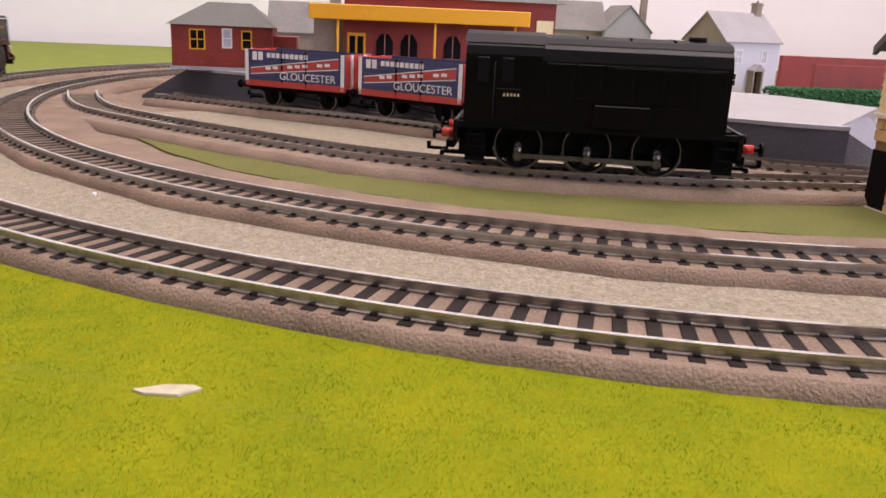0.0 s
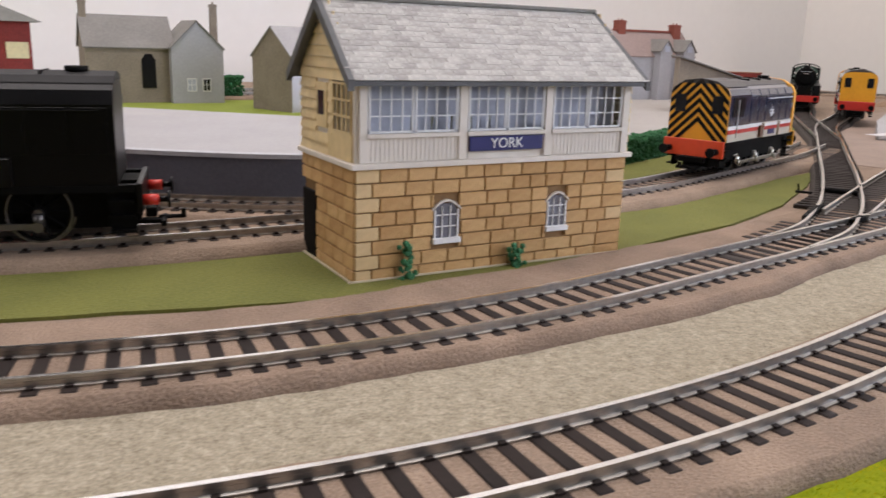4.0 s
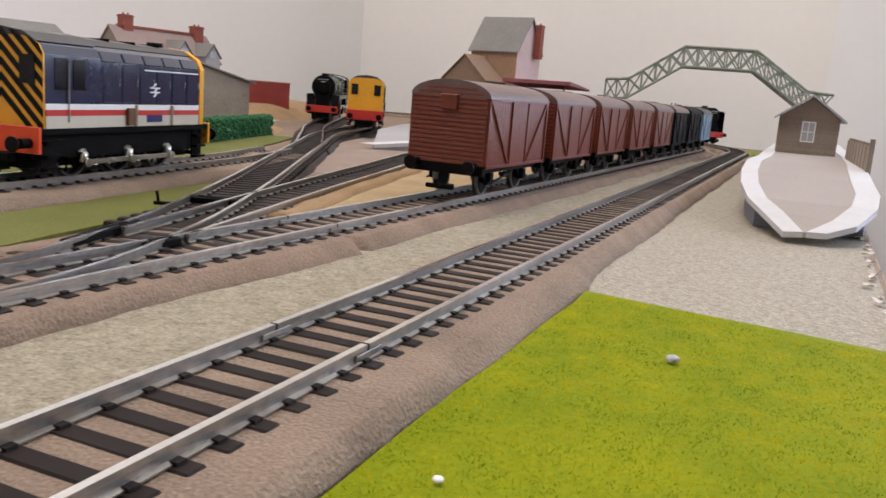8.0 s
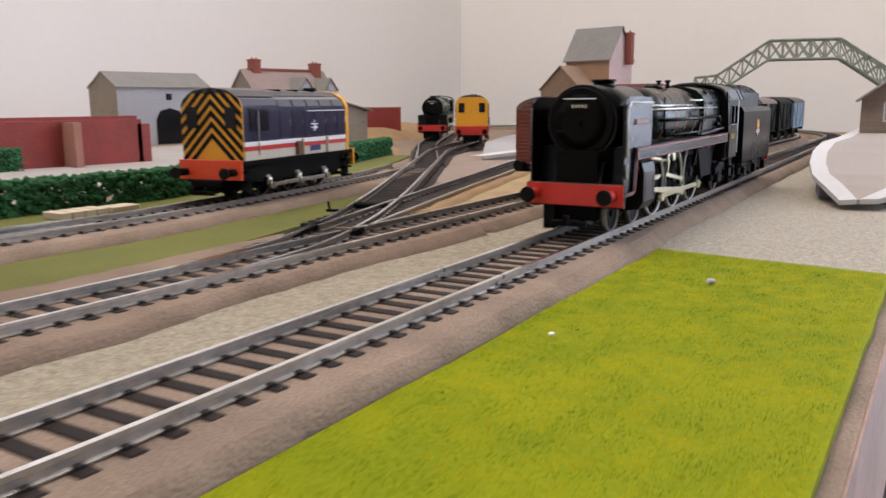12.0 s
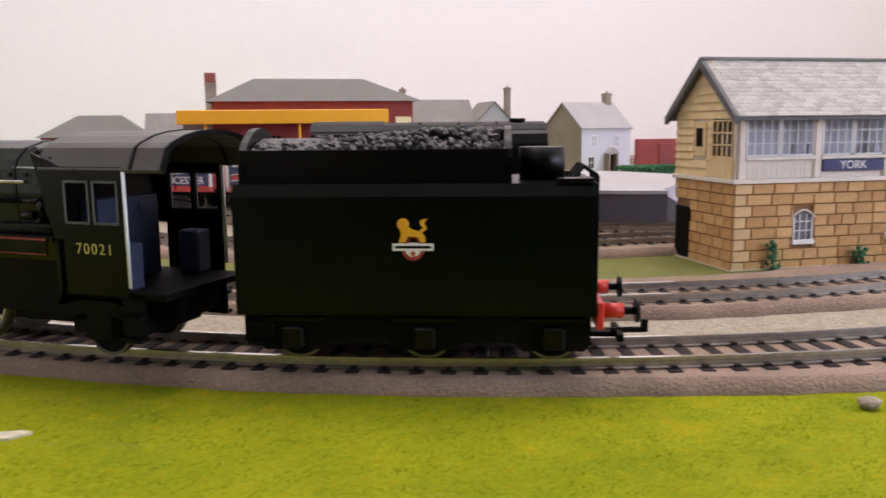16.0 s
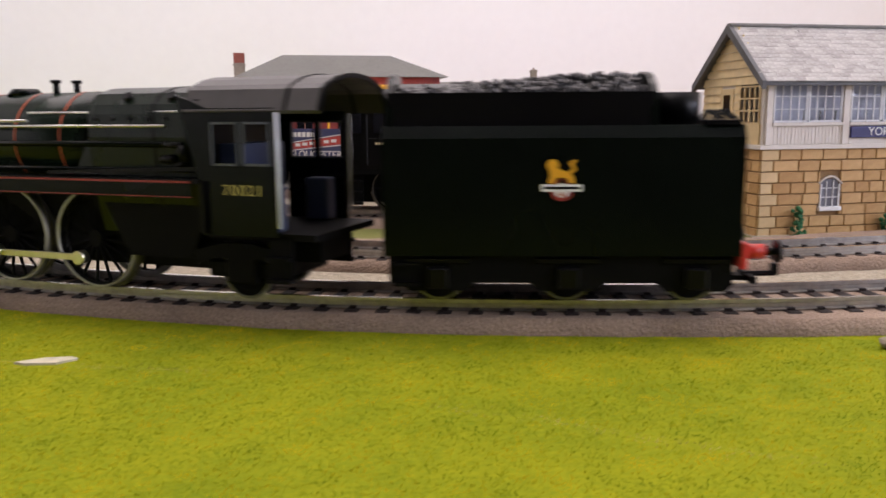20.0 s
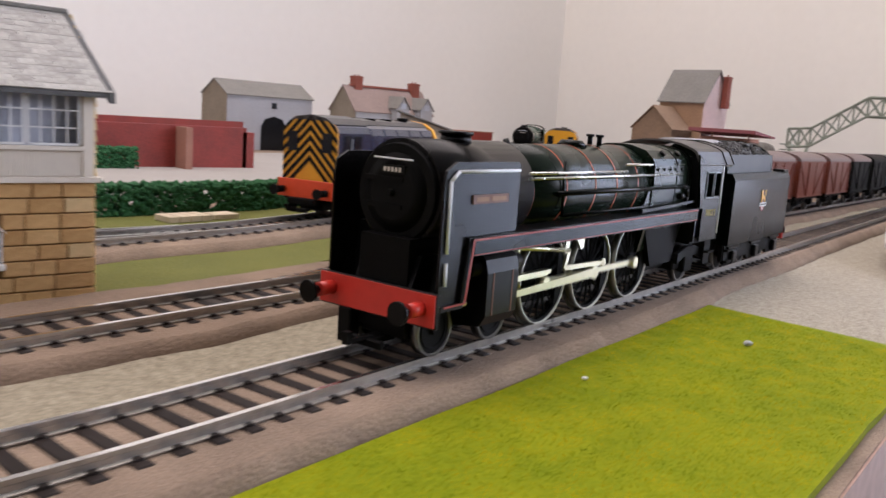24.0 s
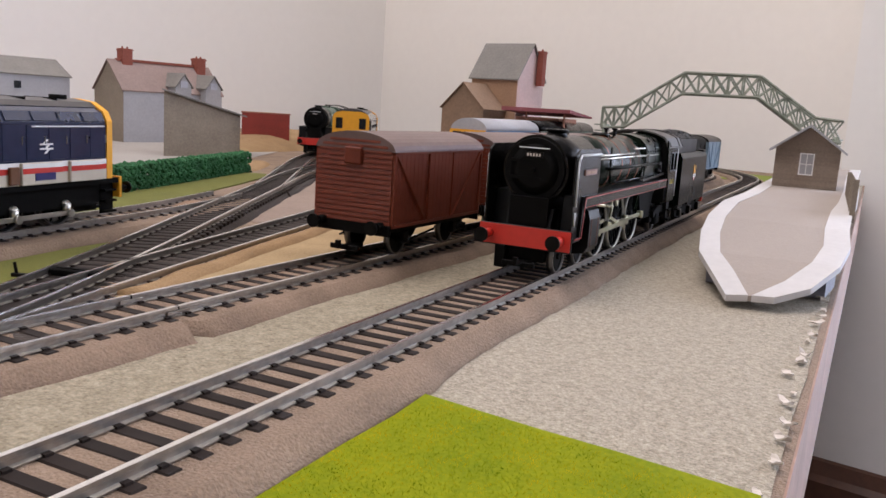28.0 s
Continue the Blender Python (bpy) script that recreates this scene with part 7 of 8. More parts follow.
def village():
    # church-like grey stone house
    t = thing("grey_stone_house", "grey stone house with cross gable and end chimneys on the grass", "house", mpose(0, 0, 0))
    w = part("wall", house_shell(B(), -2, 84, 694, 752, 58, 88), GREY_WALL, t, "grey-brown stone walls")
    part("roof", gable_prism(B(), -2, 84, 694, 752, 58, 88), ROOF_GREY, t, "grey roof")
    part("cross_gable", house_shell(B(), 80, 134, 682, 756, 58, 85, "y"), PALE_WALL, t, "paler cross gable wing")
    part("gable_roof", gable_prism(B(), 80, 134, 682, 756, 58, 85, 1.5, 1.4, "y"), ROOF_GREY, t)
    chimney(t, 130, 705, 60, 104, 7, GREY_WALL, 1)
    chimney(t, 1, 723, 80, 103, 7, GREY_WALL, 1)
    bm = B()
    prism(bm, [(52, 16), (66, 16), (66, 45), (62, 51), (56, 51), (52, 45)], "y", 693.2, 694)
    part("arched_window", bm, GLAZE_DARK, t)
    win(t, 96, 104, 14, 26, 682, -1, WHITE, GLAZE_SKY)
    win(t, 112, 119, 14, 26, 682, -1, WHITE, GLAZE_DARK)
    # cottage seen on its corner
    c = thing("pale_cottage", "small cottage with pale grey front, brown gable and end chimney", "cottage", mpose(168, 556, 0, 0, 0, 20))
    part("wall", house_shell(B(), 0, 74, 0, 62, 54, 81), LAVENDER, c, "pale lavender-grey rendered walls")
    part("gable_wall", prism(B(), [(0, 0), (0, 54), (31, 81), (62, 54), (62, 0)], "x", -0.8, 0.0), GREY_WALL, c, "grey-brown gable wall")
    part("roof", gable_prism(B(), 0, 74, 0, 62, 54, 81), ROOF_PALE, c, "pale grey roof")
    chimney(c, 66, 31, 74, 93, 8, GREY_WALL, 1)
    win(c, 14, 22, 33, 45, 0, -1, WHITE, GLAZE_SKY)
    win(c, 10, 18, 10, 22, 0, -1, WHITE, GLAZE_DARK)
    win(c, 50, 57, 33, 45, 0, -1, WHITE, GLAZE_SKY)
    for px in (34, 46):
        part("porch_cheek", box(B(), px, -8, 0, px + 2, 0, 26), GREY_WALL, c)
    part("porch_roof", prism(B(), [(33, 26), (41, 32), (49, 26), (49, 25), (33, 25)], "y", -9, 0), ROOF_PALE, c)
    part("porch_door", box(B(), 36.2, -0.8, 0, 45.8, 0, 24), GLAZE_DARK, c, "dark recessed porch door")
    # a house behind the station, of which the stack shows
    d = thing("back_house", "grey house with a red-topped chimney behind the station", "house", mpose(0, 0, 0))
    part("wall", house_shell(B(), -285, -215, 585, 640, 45, 72), GREY_WALL, d)
    part("roof", gable_prism(B(), -285, -215, 585, 640, 45, 72), ROOF_GREY, d)
    chimney(d, -221, 605, 62, 104, 11, GREY_WALL, 0)
    part("chimney_head", box(B(), -226.5, 599.5, 104, -215.5, 610.5, 114), CHIM_RED, d, "red brick chimney head")
    # goods shed
    g = thing("goods_shed", "grey goods shed with a dark arched doorway", "shed", mpose(524, 742, 0, 0, 0, 4))
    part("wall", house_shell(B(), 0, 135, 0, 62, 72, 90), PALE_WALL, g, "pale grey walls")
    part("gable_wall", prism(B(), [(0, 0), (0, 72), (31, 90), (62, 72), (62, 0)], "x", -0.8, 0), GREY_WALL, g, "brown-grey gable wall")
    part("roof", gable_prism(B(), 0, 135, 0, 62, 72, 90), ROOF_GREY, g)
    part("doorway", prism(B(), [(52, 0), (92, 0), (92, 32), (86, 42), (72, 46), (58, 42), (52, 32)], "y", -0.8, -0.1), GLAZE_DARK, g, "dark arched cart doorway")
    part("small_window", box(B(), 68, -0.8, 56, 76, -0.1, 64), GLAZE_DARK, g)
    # brick yard walls
    b = thing("brick_wall", "red-brown brick yard wall with a return", "wall", mpose(0, 0, 0))
    part("front_wall", box(B(), 212, 462, 0, 402, 468, 38), BRICK_RED, b)
    # pinker, paler colour stands for light falling on the return
    part("return_wall", box(B(), 332, 440, 0, 338, 462, 37), BRICK_PINK, b, "return wall in paler pink to look lit")
    part("end_pier", box(B(), 398, 462, 0, 410, 490, 34), BRICK_RED, b)
    part("rear_wall", box(B(), 300, 690, 0, 520, 697, 38), BRICK_RED, b)
    # pink-roofed house
    h = thing("dormer_house", "grey-brown house with two red chimneys and small dormers", "house", mpose(0, 0, 0))
    part("wall", house_shell(B(), 690, 830, 690, 752, 62, 95), GREY_WALL, h, "grey-brown walls")
    part("roof", gable_prism(B(), 690, 830, 690, 752, 62, 95), ROOF_PINK, h, "pinkish-grey roof")
    part("ridge", box(B(), 700, 718, 95, 822, 724, 98), CHIM_RED, h, "pinkish red ridge tiles")
    chimney(h, 712, 722, 84, 110, 13, CHIM_RED, 2)
    chimney(h, 814, 718, 84, 107, 13, CHIM_RED, 2)
    for x in (752, 796):
        dm = part("dormer", house_shell(B(), x, x + 22, 676, 712, 70, 84, "y"), PALE_WALL, h)
        part("dormer_roof", gable_prism(B(), x, x + 22, 676, 712, 70, 84, 2, 1.4, "y"), ROOF_GREY, dm)
        part("dormer_pane", box(B(), x + 6, 675.2, 68, x + 16, 676, 76), GLAZE_SKY, dm)
    # pale panel over the grey wall: brighter light on the front, put into colour
    part("front_wall", box(B(), 690.5, 688.8, 0, 829.5, 690, 61), PALE_WALL, h, "front wall panel made paler to look lit")
    for x in (760, 800):
        win(h, x, x + 10, 22, 40, 688.8, -1, WHITE, GLAZE_SKY)
    # lean-to shed beside it
    l = thing("lean_to_shed", "grey-brown lean-to shed with a sloping top", "shed", mpose(0, 0, 0))
    bm = B()
    v = [bm.verts.new(p) for p in ((620, 503, 0), (700, 488, 0), (735, 532, 0), (655, 547, 0), (620, 503, 63), (700, 488, 42), (735, 532, 42), (655, 547, 63))]
    for k in ((0, 1, 5, 4), (1, 2, 6, 5), (2, 3, 7, 6), (3, 0, 4, 7), (4, 5, 6, 7), (3, 2, 1, 0)):
        bm.faces.new([v[i] for i in k])
    part("wall", bm, GREY_WALL, l)
    bm = B()
    v = [bm.verts.new(p) for p in ((616, 500, 63.9), (705, 483, 40.9), (740, 534, 40.9), (651, 551, 63.9), (616, 500, 65.4), (705, 483, 42.4), (740, 534, 42.4), (651, 551, 65.4))]
    for k in ((0, 1, 5, 4), (1, 2, 6, 5), (2, 3, 7, 6), (3, 0, 4, 7), (4, 5, 6, 7), (3, 2, 1, 0)):
        bm.faces.new([v[i] for i in k])
    part("roof", bm, ROOF_GREY, l)
    r = thing("far_wall", "low red brick wall beyond the lean-to", "wall", mpose(806, 618, 0, 0, 0, -41))
    part("wall", box(B(), 0, 0, 0, 58, 6, 43), BRICK_RED, r)
    part("coping", box(B(), -1, -0.8, 43, 59, 6.8, 44.6, 0.3), BRICK_PINK, r)
    # tall station house
    s = thing("station_house", "tall brick station house with steep grey roof and red canopy", "house", mpose(953, 347, 0, 0, 0, -90))
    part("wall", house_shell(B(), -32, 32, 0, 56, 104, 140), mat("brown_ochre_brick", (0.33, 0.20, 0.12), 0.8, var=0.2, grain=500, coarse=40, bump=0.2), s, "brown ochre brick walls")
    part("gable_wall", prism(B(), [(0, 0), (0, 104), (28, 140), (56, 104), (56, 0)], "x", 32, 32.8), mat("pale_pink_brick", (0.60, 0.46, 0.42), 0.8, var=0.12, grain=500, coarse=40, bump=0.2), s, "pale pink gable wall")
    part("roof", gable_prism(B(), -32, 32, 0, 56, 104, 142, 3), ROOF_GREY, s, "steep grey roof")
    part("front_wing", house_shell(B(), -40, 18, -44, 0, 66, 92, "y"), TAN, s, "tan gabled front wing")
    part("wing_roof", gable_prism(B(), -40, 18, -44, 0, 66, 93, 2, 1.2, "y"), TAN, s)
    chimney(s, 38, 40, 96, 136, 8, CHIM_RED, 1)
    bm = B()
    prism(bm, [(-30, 70), (20, 64), (20, 62), (-30, 66)], "x", 33, 120)
    part("canopy", bm, mat("dull_crimson_canopy", (0.26, 0.07, 0.08), 0.6, var=0.15), s, "dull crimson platform canopy")
    for x in (60, 108):
        part("canopy_post", rod(B(), (x, -20, 0), (x, -20, 66), 1.2, 8), BRICK_PINK, s)
    part("low_wing", box(B(), 33, 0, 0, 90, 40, 60), BRICK_PINK, s)


village()


def footbridge():
    t = thing("footbridge", "grey-green lattice girder footbridge over the running tracks", "footbridge")
    # span direction across the tracks
    a, b = Vector((875, 165, 0)), Vector((958, -30, 0))
    u = (b - a).normalized()
    n = Vector((-u.y, u.x, 0))
    L = (b - a).length

    def P(d, z, o=0.0):
        return a + u * d + n * o + Vector((0, 0, z))
    prof = [(0, 55), (22, 57), (72, 91), (L - 74, 91), (L - 24, 57), (L, 55)]
    H = 19.0
    for o in (-9, 9):
        bm = B()
        for (d0, z0), (d1, z1) in zip(prof, prof[1:]):
            rod(bm, P(d0, z0, o), P(d1, z1, o), 1.3, 6)
            rod(bm, P(d0, z0 + H, o), P(d1, z1 + H, o), 1.3, 6)
            k = max(2, int((d1 - d0) / 12))
            for i in range(k):
                f0, f1 = i / k, (i + 1) / k
                p0 = (d0 + (d1 - d0) * f0, z0 + (z1 - z0) * f0)
                p1 = (d0 + (d1 - d0) * f1, z0 + (z1 - z0) * f1)
                rod(bm, P(p0[0], p0[1], o), P(p1[0], p1[1] + H, o), 0.8, 5)
                rod(bm, P(p0[0], p0[1] + H, o), P(p1[0], p1[1], o), 0.8, 5)
                rod(bm, P(p0[0], p0[1], o), P(p0[0], p0[1] + H, o), 0.8, 5)
        part("lattice_girder", bm, BRIDGE, t)
    bm = B()
    for (d0, z0), (d1, z1) in zip(prof, prof[1:]):
        q = [P(d0, z0, -9), P(d1, z1, -9), P(d1, z1, 9), P(d0, z0, 9)]
        v = [bm.verts.new(p) for p in q] + [bm.verts.new(p - Vector((0, 0, 1.4))) for p in q]
        for k in ((0, 1, 2, 3), (7, 6, 5, 4), (0, 4, 5, 1), (1, 5, 6, 2), (2, 6, 7, 3), (3, 7, 4, 0)):
            bm.faces.new([v[i] for i in k])
    part("deck", bm, BRIDGE, t)
    for d in (3, 20, L - 22, L - 3):
        for o in (-8, 8):
            part("leg", rod(B(), P(d, 0, o), P(d, 60, o), 1.6, 8), BRIDGE, t)
    for d0, s in ((0, -1), (L, 1)):
        bm = B()
        for k in range(10):
            z = 58 * (1 - k / 10)
            c = P(d0, z, 12 + 6.5 * k)
            box(bm, c.x - 9, c.y - 4, c.z - 1.2, c.x + 9, c.y + 4, c.z)
        part("stair_flight", bm, BRIDGE, t)


footbridge()


def right_platform():
    pts_l = [(439, -110.6), (458, -98), (476, -86), (512, -73), (548, -63), (600, -52), (676, -40), (800, -15), (920, 8), (1044, 33), (1190, 62)]
    pts_r = [(444, -126), (457, -134.5), (485, -137.5), (518, -134), (553, -126), (610, -115.5), (676, -105), (800, -82), (920, -58), (1044, -34), (1190, -8)]

    def zt(x):
        return float(np.interp(x, (439, 458, 476, 512, 548, 600), (4.0, 8.4, 12.5, 16.0, 20.0, 23.0)))
    t = thing("long_platform", "taupe card platform with white edging and a pointed sloping end", "platform")

    def slab(left, right, up, down):
        bm = B()
        tl = [bm.verts.new((x, y, zt(x) + up)) for x, y in left]
        tr = [bm.verts.new((x, y, zt(x) + up)) for x, y in right]
        bl = [bm.verts.new((x, y, down(x))) for x, y in left]
        br = [bm.verts.new((x, y, down(x))) for x, y in right]
        for i in range(len(left) - 1):
            bm.faces.new((tl[i], tr[i], tr[i + 1], tl[i + 1]))
            bm.faces.new((bl[i], bl[i + 1], br[i + 1], br[i]))
            bm.faces.new((tl[i], tl[i + 1], bl[i + 1], bl[i]))
            bm.faces.new((tr[i], br[i], br[i + 1], tr[i + 1]))
        bm.faces.new((tl[0], bl[0], br[0], tr[0]))
        bm.faces.new((tl[-1], tr[-1], br[-1], bl[-1]))
        return bm

    def inset(pts, d, sgn):
        out = []
        for i, (x, y) in enumerate(pts):
            p, q = pts[max(i - 1, 0)], pts[min(i + 1, len(pts) - 1)]
            h = math.atan2(q[1] - p[1], q[0] - p[0])
            out.append((x + sgn * d * math.sin(h), y - sgn * d * math.cos(h)))
        return out
    in_l, in_r = inset(pts_l, 8.2, 1), inset(pts_r, 10.2, -1)
    in_l[0], in_r[0] = (442.0, -117.4), (442.3, -118.6)
    base_l, base_r = inset(pts_l, 4.0, 1)[2:], inset(pts_r, 4.0, -1)[2:]
    part("body", slab(base_l, base_r, -2.4, lambda x: 0.0), PLATFORM_BLUE, t, "bluish-grey platform base")
    part("deck", slab(in_l, in_r, -0.1, lambda x: zt(x) - 2.0), PLATFORM_TAUPE, t, "taupe card platform surface")
    part("white_edge", slab(pts_l, in_l, 0.2, lambda x: zt(x) - 2.2), CARD_WHITE, t, "white painted platform edge")
    part("white_edge", slab(in_r, pts_r, 0.2, lambda x: zt(x) - 2.2), CARD_WHITE, t, "white painted platform edge")
    # hut on it
    h = thing("platform_hut", "small brown brick platform hut with a white window", "hut", mpose(778, -49, 23, 0, 0, 13))
    w = part("wall", house_shell(B(), 0, 48, -21.5, 21.5, 28, 43), HUT_BRICK, h, "brown-grey brick walls")
    for k in range(12):
        part("brick_course", box(B(), -0.4, -21.2, 0.3 + k * 2.3, 0, 21.2, 2.3 + k * 2.3), HUT_BRICK, w)
    part("roof", gable_prism(B(), -6, 48, -21.5, 21.5, 28, 43.5, 4, 1.6), PALE_WALL, h, "pale grey overhanging roof")
    win(h, -4.0, 4.0, 10, 24, -0.4, -1, WHITE, PALE_WALL, 1, axis="x")
    f = thing("platform_fence", "low brown panel fence along the platform back", "fence", mpose(604, -117, 20, 0, 0, 12.5))
    for k in range(8):
        part("panel", box(B(), k * 21, 0, 0, k * 21 + 19.5, 1.5, 17), HUT_BRICK, f)
        part("post", box(B(), k * 21 - 1.4, -0.6, -1, k * 21, 2.0, 21 if k == 0 else 18.5), GREY_WALL, f)
    # pale card platform end beside the vans
    e = thing("card_platform_end", "white edged grey card platform tip beside the goods vans", "platform", mpose(505, 103, 0.5, 0, 0, 22))
    bm = B()
    prism(bm, [(0, 2), (12, 14), (120, 16), (120, -14), (10, -8)], "z", 0, 11)
    part("base", bm, PLATFORM_FACE, e)
    part("top", prism(B(), [(-2, 2), (11, 16), (121, 18), (121, -16), (9, -10)], "z", 11, 13), WHITE, e, "white card top")
    part("surface", prism(B(), [(8, 2), (16, 9), (120, 11), (120, -9), (16, -4)], "z", 13, 13.4), PLATFORM_TOP, e)
    # opposite platform ramp
    p2 = thing("island_platform", "grey card platform with white edge and dark face between the sidings", "platform")
    bm = B()
    top = [(590, 226, 4), (640, 262, 13), (760, 330, 13), (900, 395, 13), (960, 330, 13), (800, 225, 13), (690, 190, 13), (630, 195, 9)]
    v = [bm.verts.new(p) for p in top]
    lo = [bm.verts.new((p[0], p[1], 0)) for p in top]
    bm.faces.new(v)
    for i in range(len(top)):
        j = (i + 1) % len(top)
        bm.faces.new((v[i], v[j], lo[j], lo[i]))
    part("body", bm, PLATFORM_TOP, p2)
    bm = B()
    seq = [(590, 226, 4.3), (630, 195, 9.3), (690, 190, 13.3), (800, 225, 13.3), (960, 330, 13.3)]
    for p, q in zip(seq, seq[1:]):
        v = [bm.verts.new(c) for c in ((p[0], p[1] - 1, p[2] - 3), (q[0], q[1] - 1, q[2] - 3), (q[0], q[1] - 1, q[2]), (p[0], p[1] - 1, p[2]), (q[0] - 4, q[1] + 12, q[2]), (p[0] - 2, p[1] + 12, p[2]))]
        bm.faces.new((v[0], v[1], v[2], v[3]))
        bm.faces.new((v[3], v[2], v[4], v[5]))
    part("white_edge", bm, CARD_WHITE, p2)


right_platform()


# ---------------------------------------------------------------- hedges, mounds and small clutter
def hedge(name, pts, h, w, seed, label):
    rg = np.random.default_rng(seed)
    ico = B()
    bmesh.ops.create_icosphere(ico, subdivisions=1, radius=1.0)
    ico.verts.index_update()
    tv = np.array([v.co[:] for v in ico.verts])
    tf = np.array([[v.index for v in f.verts] for f in ico.faces])
    ico.free()
    cs, rs = [], []
    for (x0, y0), (x1, y1) in zip(pts, pts[1:]):
        d = math.hypot(x1 - x0, y1 - y0)
        nx, ny = -(y1 - y0) / d, (x1 - x0) / d
        n = int(d * (w + 2 * h) / 2.6)
        f = rg.uniform(0, 1, n)
        u = rg.uniform(-h, w + h, n)          # up one side, over the top, down the other
        o = np.clip(u, 0, w) - w / 2
        z = np.where(u < 0, h + u, np.where(u > w, h - (u - w), h))
        o, z = o + rg.normal(0, 0.5, n), np.maximum(0.5, z + rg.normal(0, 0.5, n))
        cs.append(np.column_stack([x0 + (x1 - x0) * f + nx * o, y0 + (y1 - y0) * f + ny * o, z]))
        rs.append(rg.uniform(0.9, 1.9, n))
    cs, rs = np.concatenate(cs), np.concatenate(rs)
    vs = (cs[:, None, :] + rs[:, None, None] * tv[None] * rg.uniform(0.7, 1.2, (len(cs), len(tv), 1))).reshape(-1, 3) * MM
    fs = (tf[None] + (np.arange(len(cs)) * len(tv))[:, None, None]).reshape(-1, 3)
    me = bpy.data.meshes.new(name)
    me.from_pydata(vs.tolist(), [], fs.tolist())
    me.materials.append(HEDGE)
    tagged(new(name, me), label, "hedge")


hedge("hedge", [(90, 176), (170, 168), (256, 178), (330, 212), (400, 243)], 16, 9, 5, "long dark green foam hedge along the sidings")
hedge("hedge", [(405, 246), (480, 285), (560, 330), (596, 350)], 16, 9, 6, "dark green foam hedge beside the lean-to shed")
hedge("hedge", [(160, 445), (292, 450)], 17, 10, 7, "dark green foam hedge before the brick wall")
hedge("hedge", [(140, 742), (170, 738)], 26, 14, 8, "dark round bush beside the grey stone house")


def mound(name, cx, cy, rx, ry, h, rot, material, label, seed):
    bm = B()
    n, m = 26, 7
    rows = []
    for j in range(m + 1):
        f = j / m
        row = []
        for i in range(n):
            a = 2 * math.pi * i / n
            r = (1 - f) * (1 + 0.16 * noise.noise((math.cos(a) * 1.5, math.sin(a) * 1.5, seed)))
            x, y = rx * r * math.cos(a), ry * r * math.sin(a)
            z = h * math.sin(f * math.pi / 2) ** 0.8 + 0.8 * noise.noise((x * 0.08, y * 0.08, seed + 3))
            c, s = math.cos(radians(rot)), math.sin(radians(rot))
            row.append(bm.verts.new((cx + c * x - s * y, cy + s * x + c * y, z if j else -0.8)))
        rows.append(row)
    for a, b in zip(rows, rows[1:]):
        for i in range(n):
            bm.faces.new((a[i], a[(i + 1) % n], b[(i + 1) % n], b[i])).smooth = True
    solid(name, bm, material, label, "mound")


mound("plaster_mound", 405, 158, 26, 10, 8, 30, TAN, "small tan plaster bank at the siding end", 3)
mound("plaster_mound", 620, 385, 80, 22, 5, 38, FOAM_TAN, "low tan bank behind the yard tracks", 4)
mound("plaster_mound", 900, 650, 210, 70, 22, 25, FOAM_TAN, "low tan hill behind the far yard", 5)
mound("plaster_mound", 1130, 480, 110, 40, 20, -30, TAN, "low tan bank by the far wall", 6)

pal = thing("wooden_pallet", "pale balsa wood pallet on the verge by the hedge", "pallet", mpose(196, 144, 1.2, 0, 0, 8))
for k in range(4):
    part("slat", box(B(), -12 + k * 6.2, -7, 0, -6.6 + k * 6.2, 7, 3.0, 0.2), BALSA, pal)
part("slat", box(B(), 15, -5, 0, 30, 6, 2.6, 0.2), BALSA, pal)
lev = thing("point_lever", "small black turnout lever beside the rails", "point lever", mpose(269, 52, 3.2, 0, 0, -60))
part("base", box(B(), -3, -1.0, 0, 5, 1.0, 1.2, 0.2), MATT_BLACK, lev)
part("handle", rod(B(), (-1.5, 0, 1.0), (-2.2, 0, 4.6), 0.5, 6), MATT_BLACK, lev)
part("rod", rod(B(), (4.5, 0, 0.8), (11, 0, 0.8), 0.35, 6), MATT_BLACK, lev)


def pebble(x, y, z, r, material, label, squash=0.6, name="pebble"):
    bm = B()
    bmesh.ops.create_icosphere(bm, subdivisions=2, radius=r)
    for v in bm.verts:
        v.co *= 1 + 0.25 * noise.noise(v.co * 0.9 + Vector((x, y, 0)))
        v.co.z *= squash
    solid(name, bm, material, label, "pebble", mpose(x, y, z + r * squash * 0.5))


pebble(-135.5, -118, GRASS_TOP + 0.6, 1.1, WHITE, "tiny white chip at the ballast edge")
pebble(-61, -147, GRASS_TOP + 0.6, 2.3, GREY_WALL, "small grey stone on the grass mat")
pebble(244, -134, GRASS_TOP + 0.6, 1.3, PALE_WALL, "tiny pale chip on the grass mat")
pebble(-164, -80, RAIL_TOP - 3.0, 0.9, WHITE, "tiny white bead between the rails", 0.9)
pebble(-285, 20, RAIL_TOP - 3.0, 0.8, WHITE, "tiny white bead between the rails", 0.9)
pebble(-20, -170, GRASS_TOP + 0.6, 0.9, WHITE, "tiny white chip on the grass mat")
pebble(173.5, -129.5, GRASS_TOP + 0.6, 0.7, WHITE, "tiny white chip on the grass mat")
sheet("worn_patch", [(-238, -119), (-233, -117), (-228, -117.5), (-226, -119), (-230, -121.5), (-236, -120.5)], GRASS_TOP + 0.5, WORN, "worn bare patch showing pale backing in the mat", "worn patch", seed=21, wob=1.5, step=3)
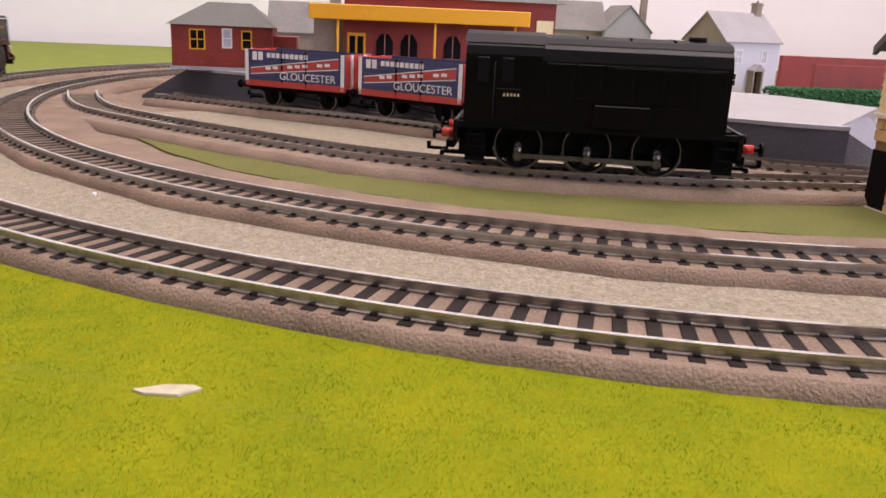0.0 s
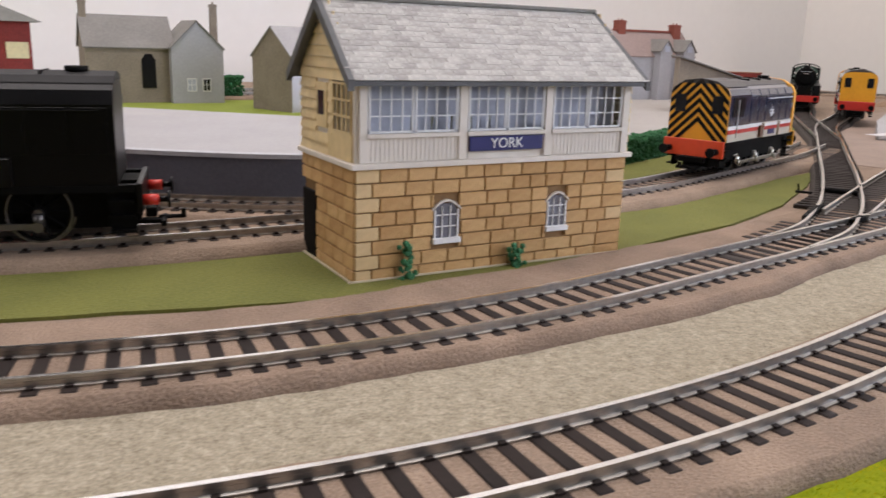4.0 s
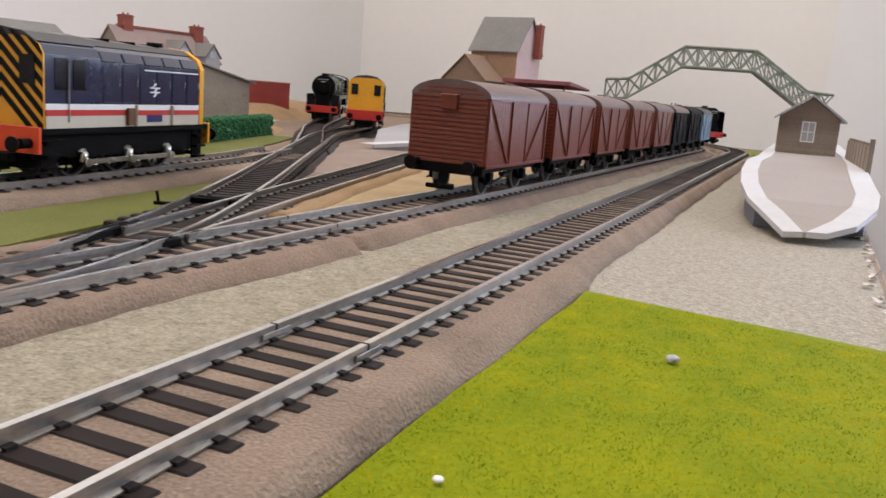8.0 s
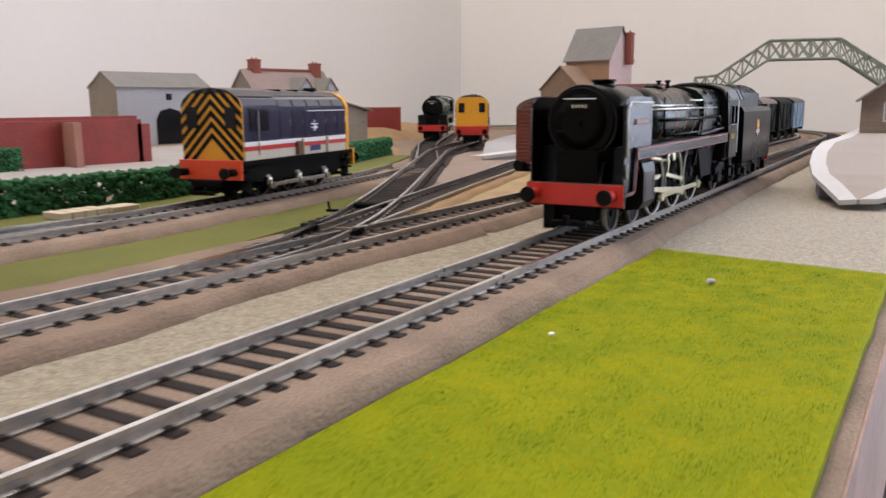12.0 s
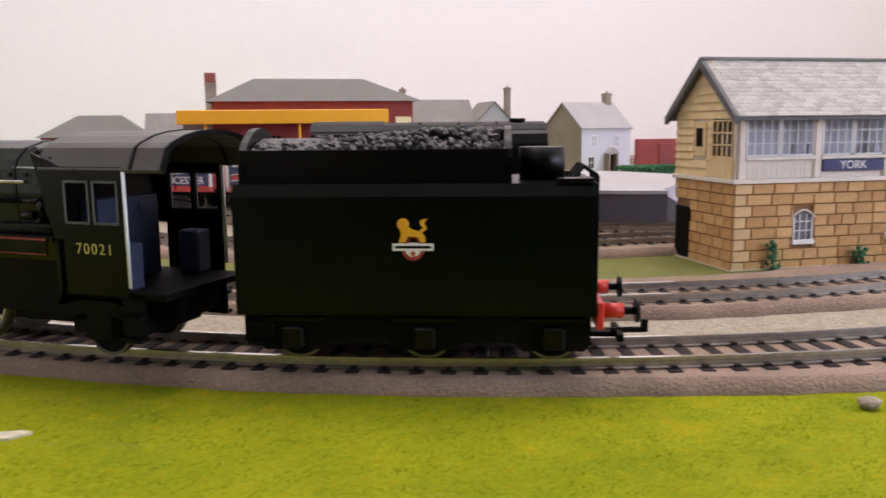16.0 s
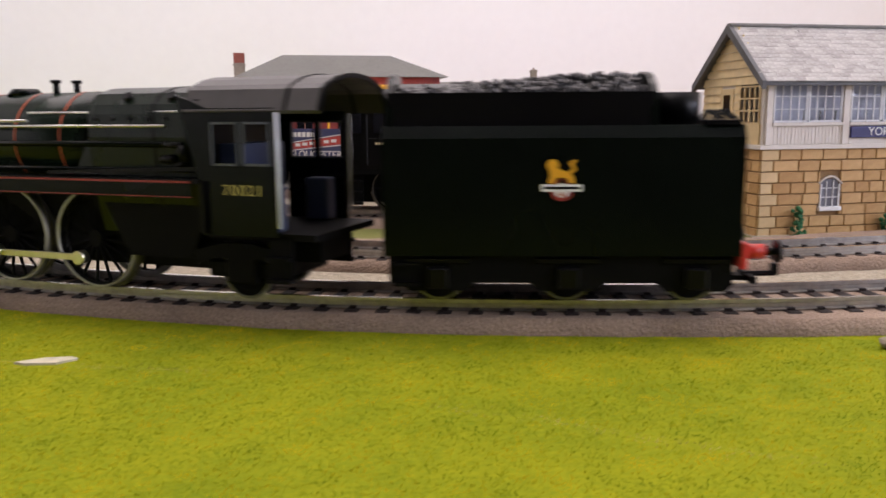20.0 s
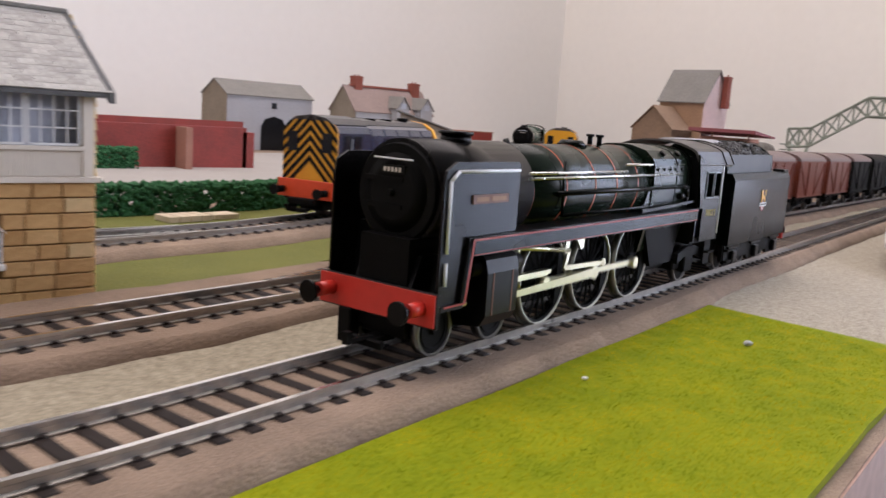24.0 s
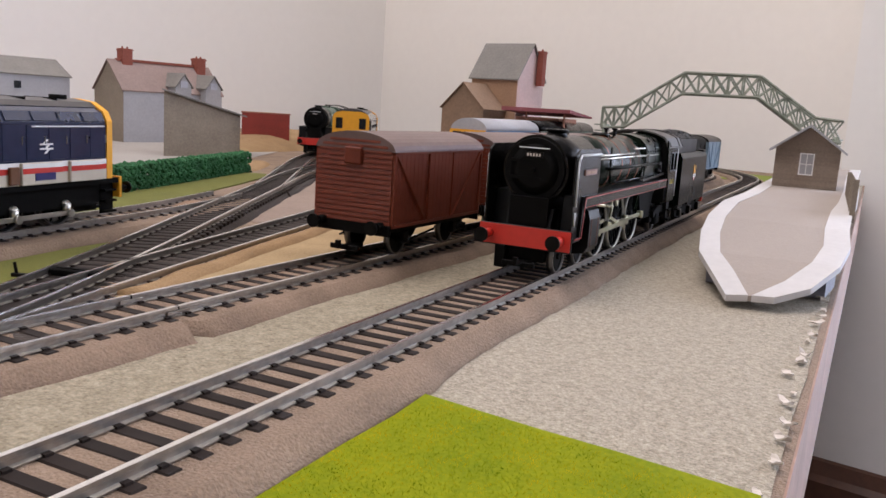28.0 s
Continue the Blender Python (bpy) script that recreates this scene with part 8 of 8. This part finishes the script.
def torn_flake(x, y, size, seed):
    """A curled strip of torn paper facing with ragged sides."""
    rg = random.Random(seed)
    bm = B()
    n, rows = 6, []
    bend, twist = rg.uniform(0.5, 1.1), rg.uniform(-0.5, 0.5)
    for i in range(n + 1):
        f = i / n - 0.5
        px, pz = size * f, size * (0.18 + bend * f * f * rg.uniform(0.8, 1.2))
        wd = size * rg.uniform(0.16, 0.34) * (1 - 1.2 * f * f)
        c, q = math.cos(twist * f * 3), math.sin(twist * f * 3)
        rows.append([bm.verts.new((px + rg.uniform(-0.3, 0.3), o * wd * c, pz + o * wd * q + h)) for o, h in ((-1, 0), (1, 0), (1, -0.35), (-1, -0.35))])
    for a, b in zip(rows, rows[1:]):
        for i in range(4):
            j = (i + 1) % 4
            bm.faces.new((a[i], a[j], b[j], b[i]))
    bm.faces.new(rows[0][::-1])
    bm.faces.new(rows[-1])
    solid("torn_card_flake", bm, FLAKE, "curled torn white card flake at the board edge", "flake", mpose(x, y, -0.2, 0, 0, rg.uniform(-40, 70)), group="torn flakes")


rg = random.Random(9)
for k in range(24):
    x = 292 + k * 13.0 + rg.uniform(-4, 4)
    torn_flake(x, front_edge(x) + rg.uniform(2.5, 6.5), rg.uniform(2.5, 6.0), 60 + k)


# ---------------------------------------------------------------- what moves
LOCO_S = [
    (0, -3832), (0.2, -3777), (0.5, -3696), (0.8, -3612), (1.4, -3423), (2.5, -3080), (4.0, -2590), (5.0, -2270), (5.5, -2110), (6.0, -1950), (6.5, -1795), (7.0, -1605),
    (8.0, -1270), (8.5, -1120), (9.0, -990), (9.5, -880), (10, -755), (10.5, -607), (11, -473), (11.5, -370), (14, 140), (14.5, 217), (15, 278), (16, 372), (17, 427),
    (17.7, 428), (18.9, 428), (19.4, 416), (20, 347), (21, 229), (22, 114), (22.5, 52), (24.5, -184), (25, -228), (26, -316), (26.5, -349), (28, -400),
]


def smooth_s(t):
    ts = [r[0] for r in LOCO_S]
    vs = [r[1] for r in LOCO_S]
    n = len(ts)
    if t <= ts[0]:
        return vs[0]
    if t >= ts[-1]:
        return vs[-1]
    i = max(k for k in range(n - 1) if ts[k] <= t)

    def slope(k):
        if k == 0 or k == n - 1:
            return 0.0 if k else (vs[1] - vs[0]) / (ts[1] - ts[0])
        a = (vs[k] - vs[k - 1]) / (ts[k] - ts[k - 1])
        b = (vs[k + 1] - vs[k]) / (ts[k + 1] - ts[k])
        return 0.0 if a * b <= 0 else 2 * a * b / (a + b)
    h = ts[i + 1] - ts[i]
    u = (t - ts[i]) / h
    return ((2 * u ** 3 - 3 * u * u + 1) * vs[i] + (u ** 3 - 2 * u * u + u) * h * slope(i) + (3 * u * u - 2 * u ** 3) * vs[i + 1] + (u ** 3 - u * u) * h * slope(i + 1))


def chord(p, s_all, s, fore, aft):
    """Pose of a rigid vehicle whose fore and aft pivots lie on the path."""
    x1, y1, _ = path_at(p, s_all, s + fore)
    x0, y0, _ = path_at(p, s_all, s + aft)
    h = math.atan2(y1 - y0, x1 - x0)
    f = -aft / (fore - aft)
    return x0 + (x1 - x0) * f, y0 + (y1 - y0) * f, math.degrees(h)


TENDER_BACK = 142.0


def key_train(loco, tend, s_fn, times, p, s_all):
    rows_l, rows_t, roll = [], [], []
    for t in times:
        s = s_fn(t)
        x, y, h = chord(p, s_all, s, 28, -28)
        rows_l.append((t, mpose(x, y, RAIL_TOP, 0, 0, h)))
        x, y, h = chord(p, s_all, s - TENDER_BACK, 29, -28)
        rows_t.append((t, mpose(x, y, RAIL_TOP, 0, 0, h)))
        roll.append((t, s))
    t_l, w_l, rods = MOVING[loco]
    walk(t_l, rows_l)
    t_t, w_t, _ = MOVING[tend]
    walk(t_t, rows_t)
    for w, x, r, ph in w_l["driver"] + w_l["small"] + w_t["small"]:
        walk(w, [(t, pose(x * MM, 0, r * MM, 0, (math.degrees((s - LAP - 114.0) / r) + ph - 35) % 360.0, 0)) for t, s in roll])
    for sgn, side, con, cross, ecc in rods:
        ph = 0.0 if sgn < 0 else 90.0
        a, b, c, d = [], [], [], []
        for t, s in roll:
            ang = (s - LAP - 114.0) / R_DRIVER + radians(ph - 35)
            cx, cz = CRANK * math.cos(ang), R_DRIVER - CRANK * math.sin(ang)
            a.append((t, mpose(cx, 0, cz)))
            dx = math.sqrt(46.0 ** 2 - (11.6 - cz) ** 2)
            b.append((t, mpose(cx, 0, cz, 0, -math.degrees(math.atan2(11.6 - cz, dx)), 0)))
            c.append((t, mpose(cx + dx, 0, 11.6)))
            ex, ez = 2.6 * math.cos(ang - 1.4), R_DRIVER - 2.6 * math.sin(ang - 1.4)
            dz = 15.6 - ez
            d.append((t, mpose(ex, 0, ez, 0, -math.degrees(math.atan2(dz, math.sqrt(23.5 ** 2 - dz * dz))), 0)))
        walk(side, a)
        walk(con, b)
        walk(cross, c)
        walk(ecc, d)


def motions():
    times = [k * 0.1 for k in range(281)]
    key_train("steam_locomotive", "tender", lambda t: LAP + smooth_s(t), times, TRAIN_WAY, S_TRAIN_WAY)


motions()
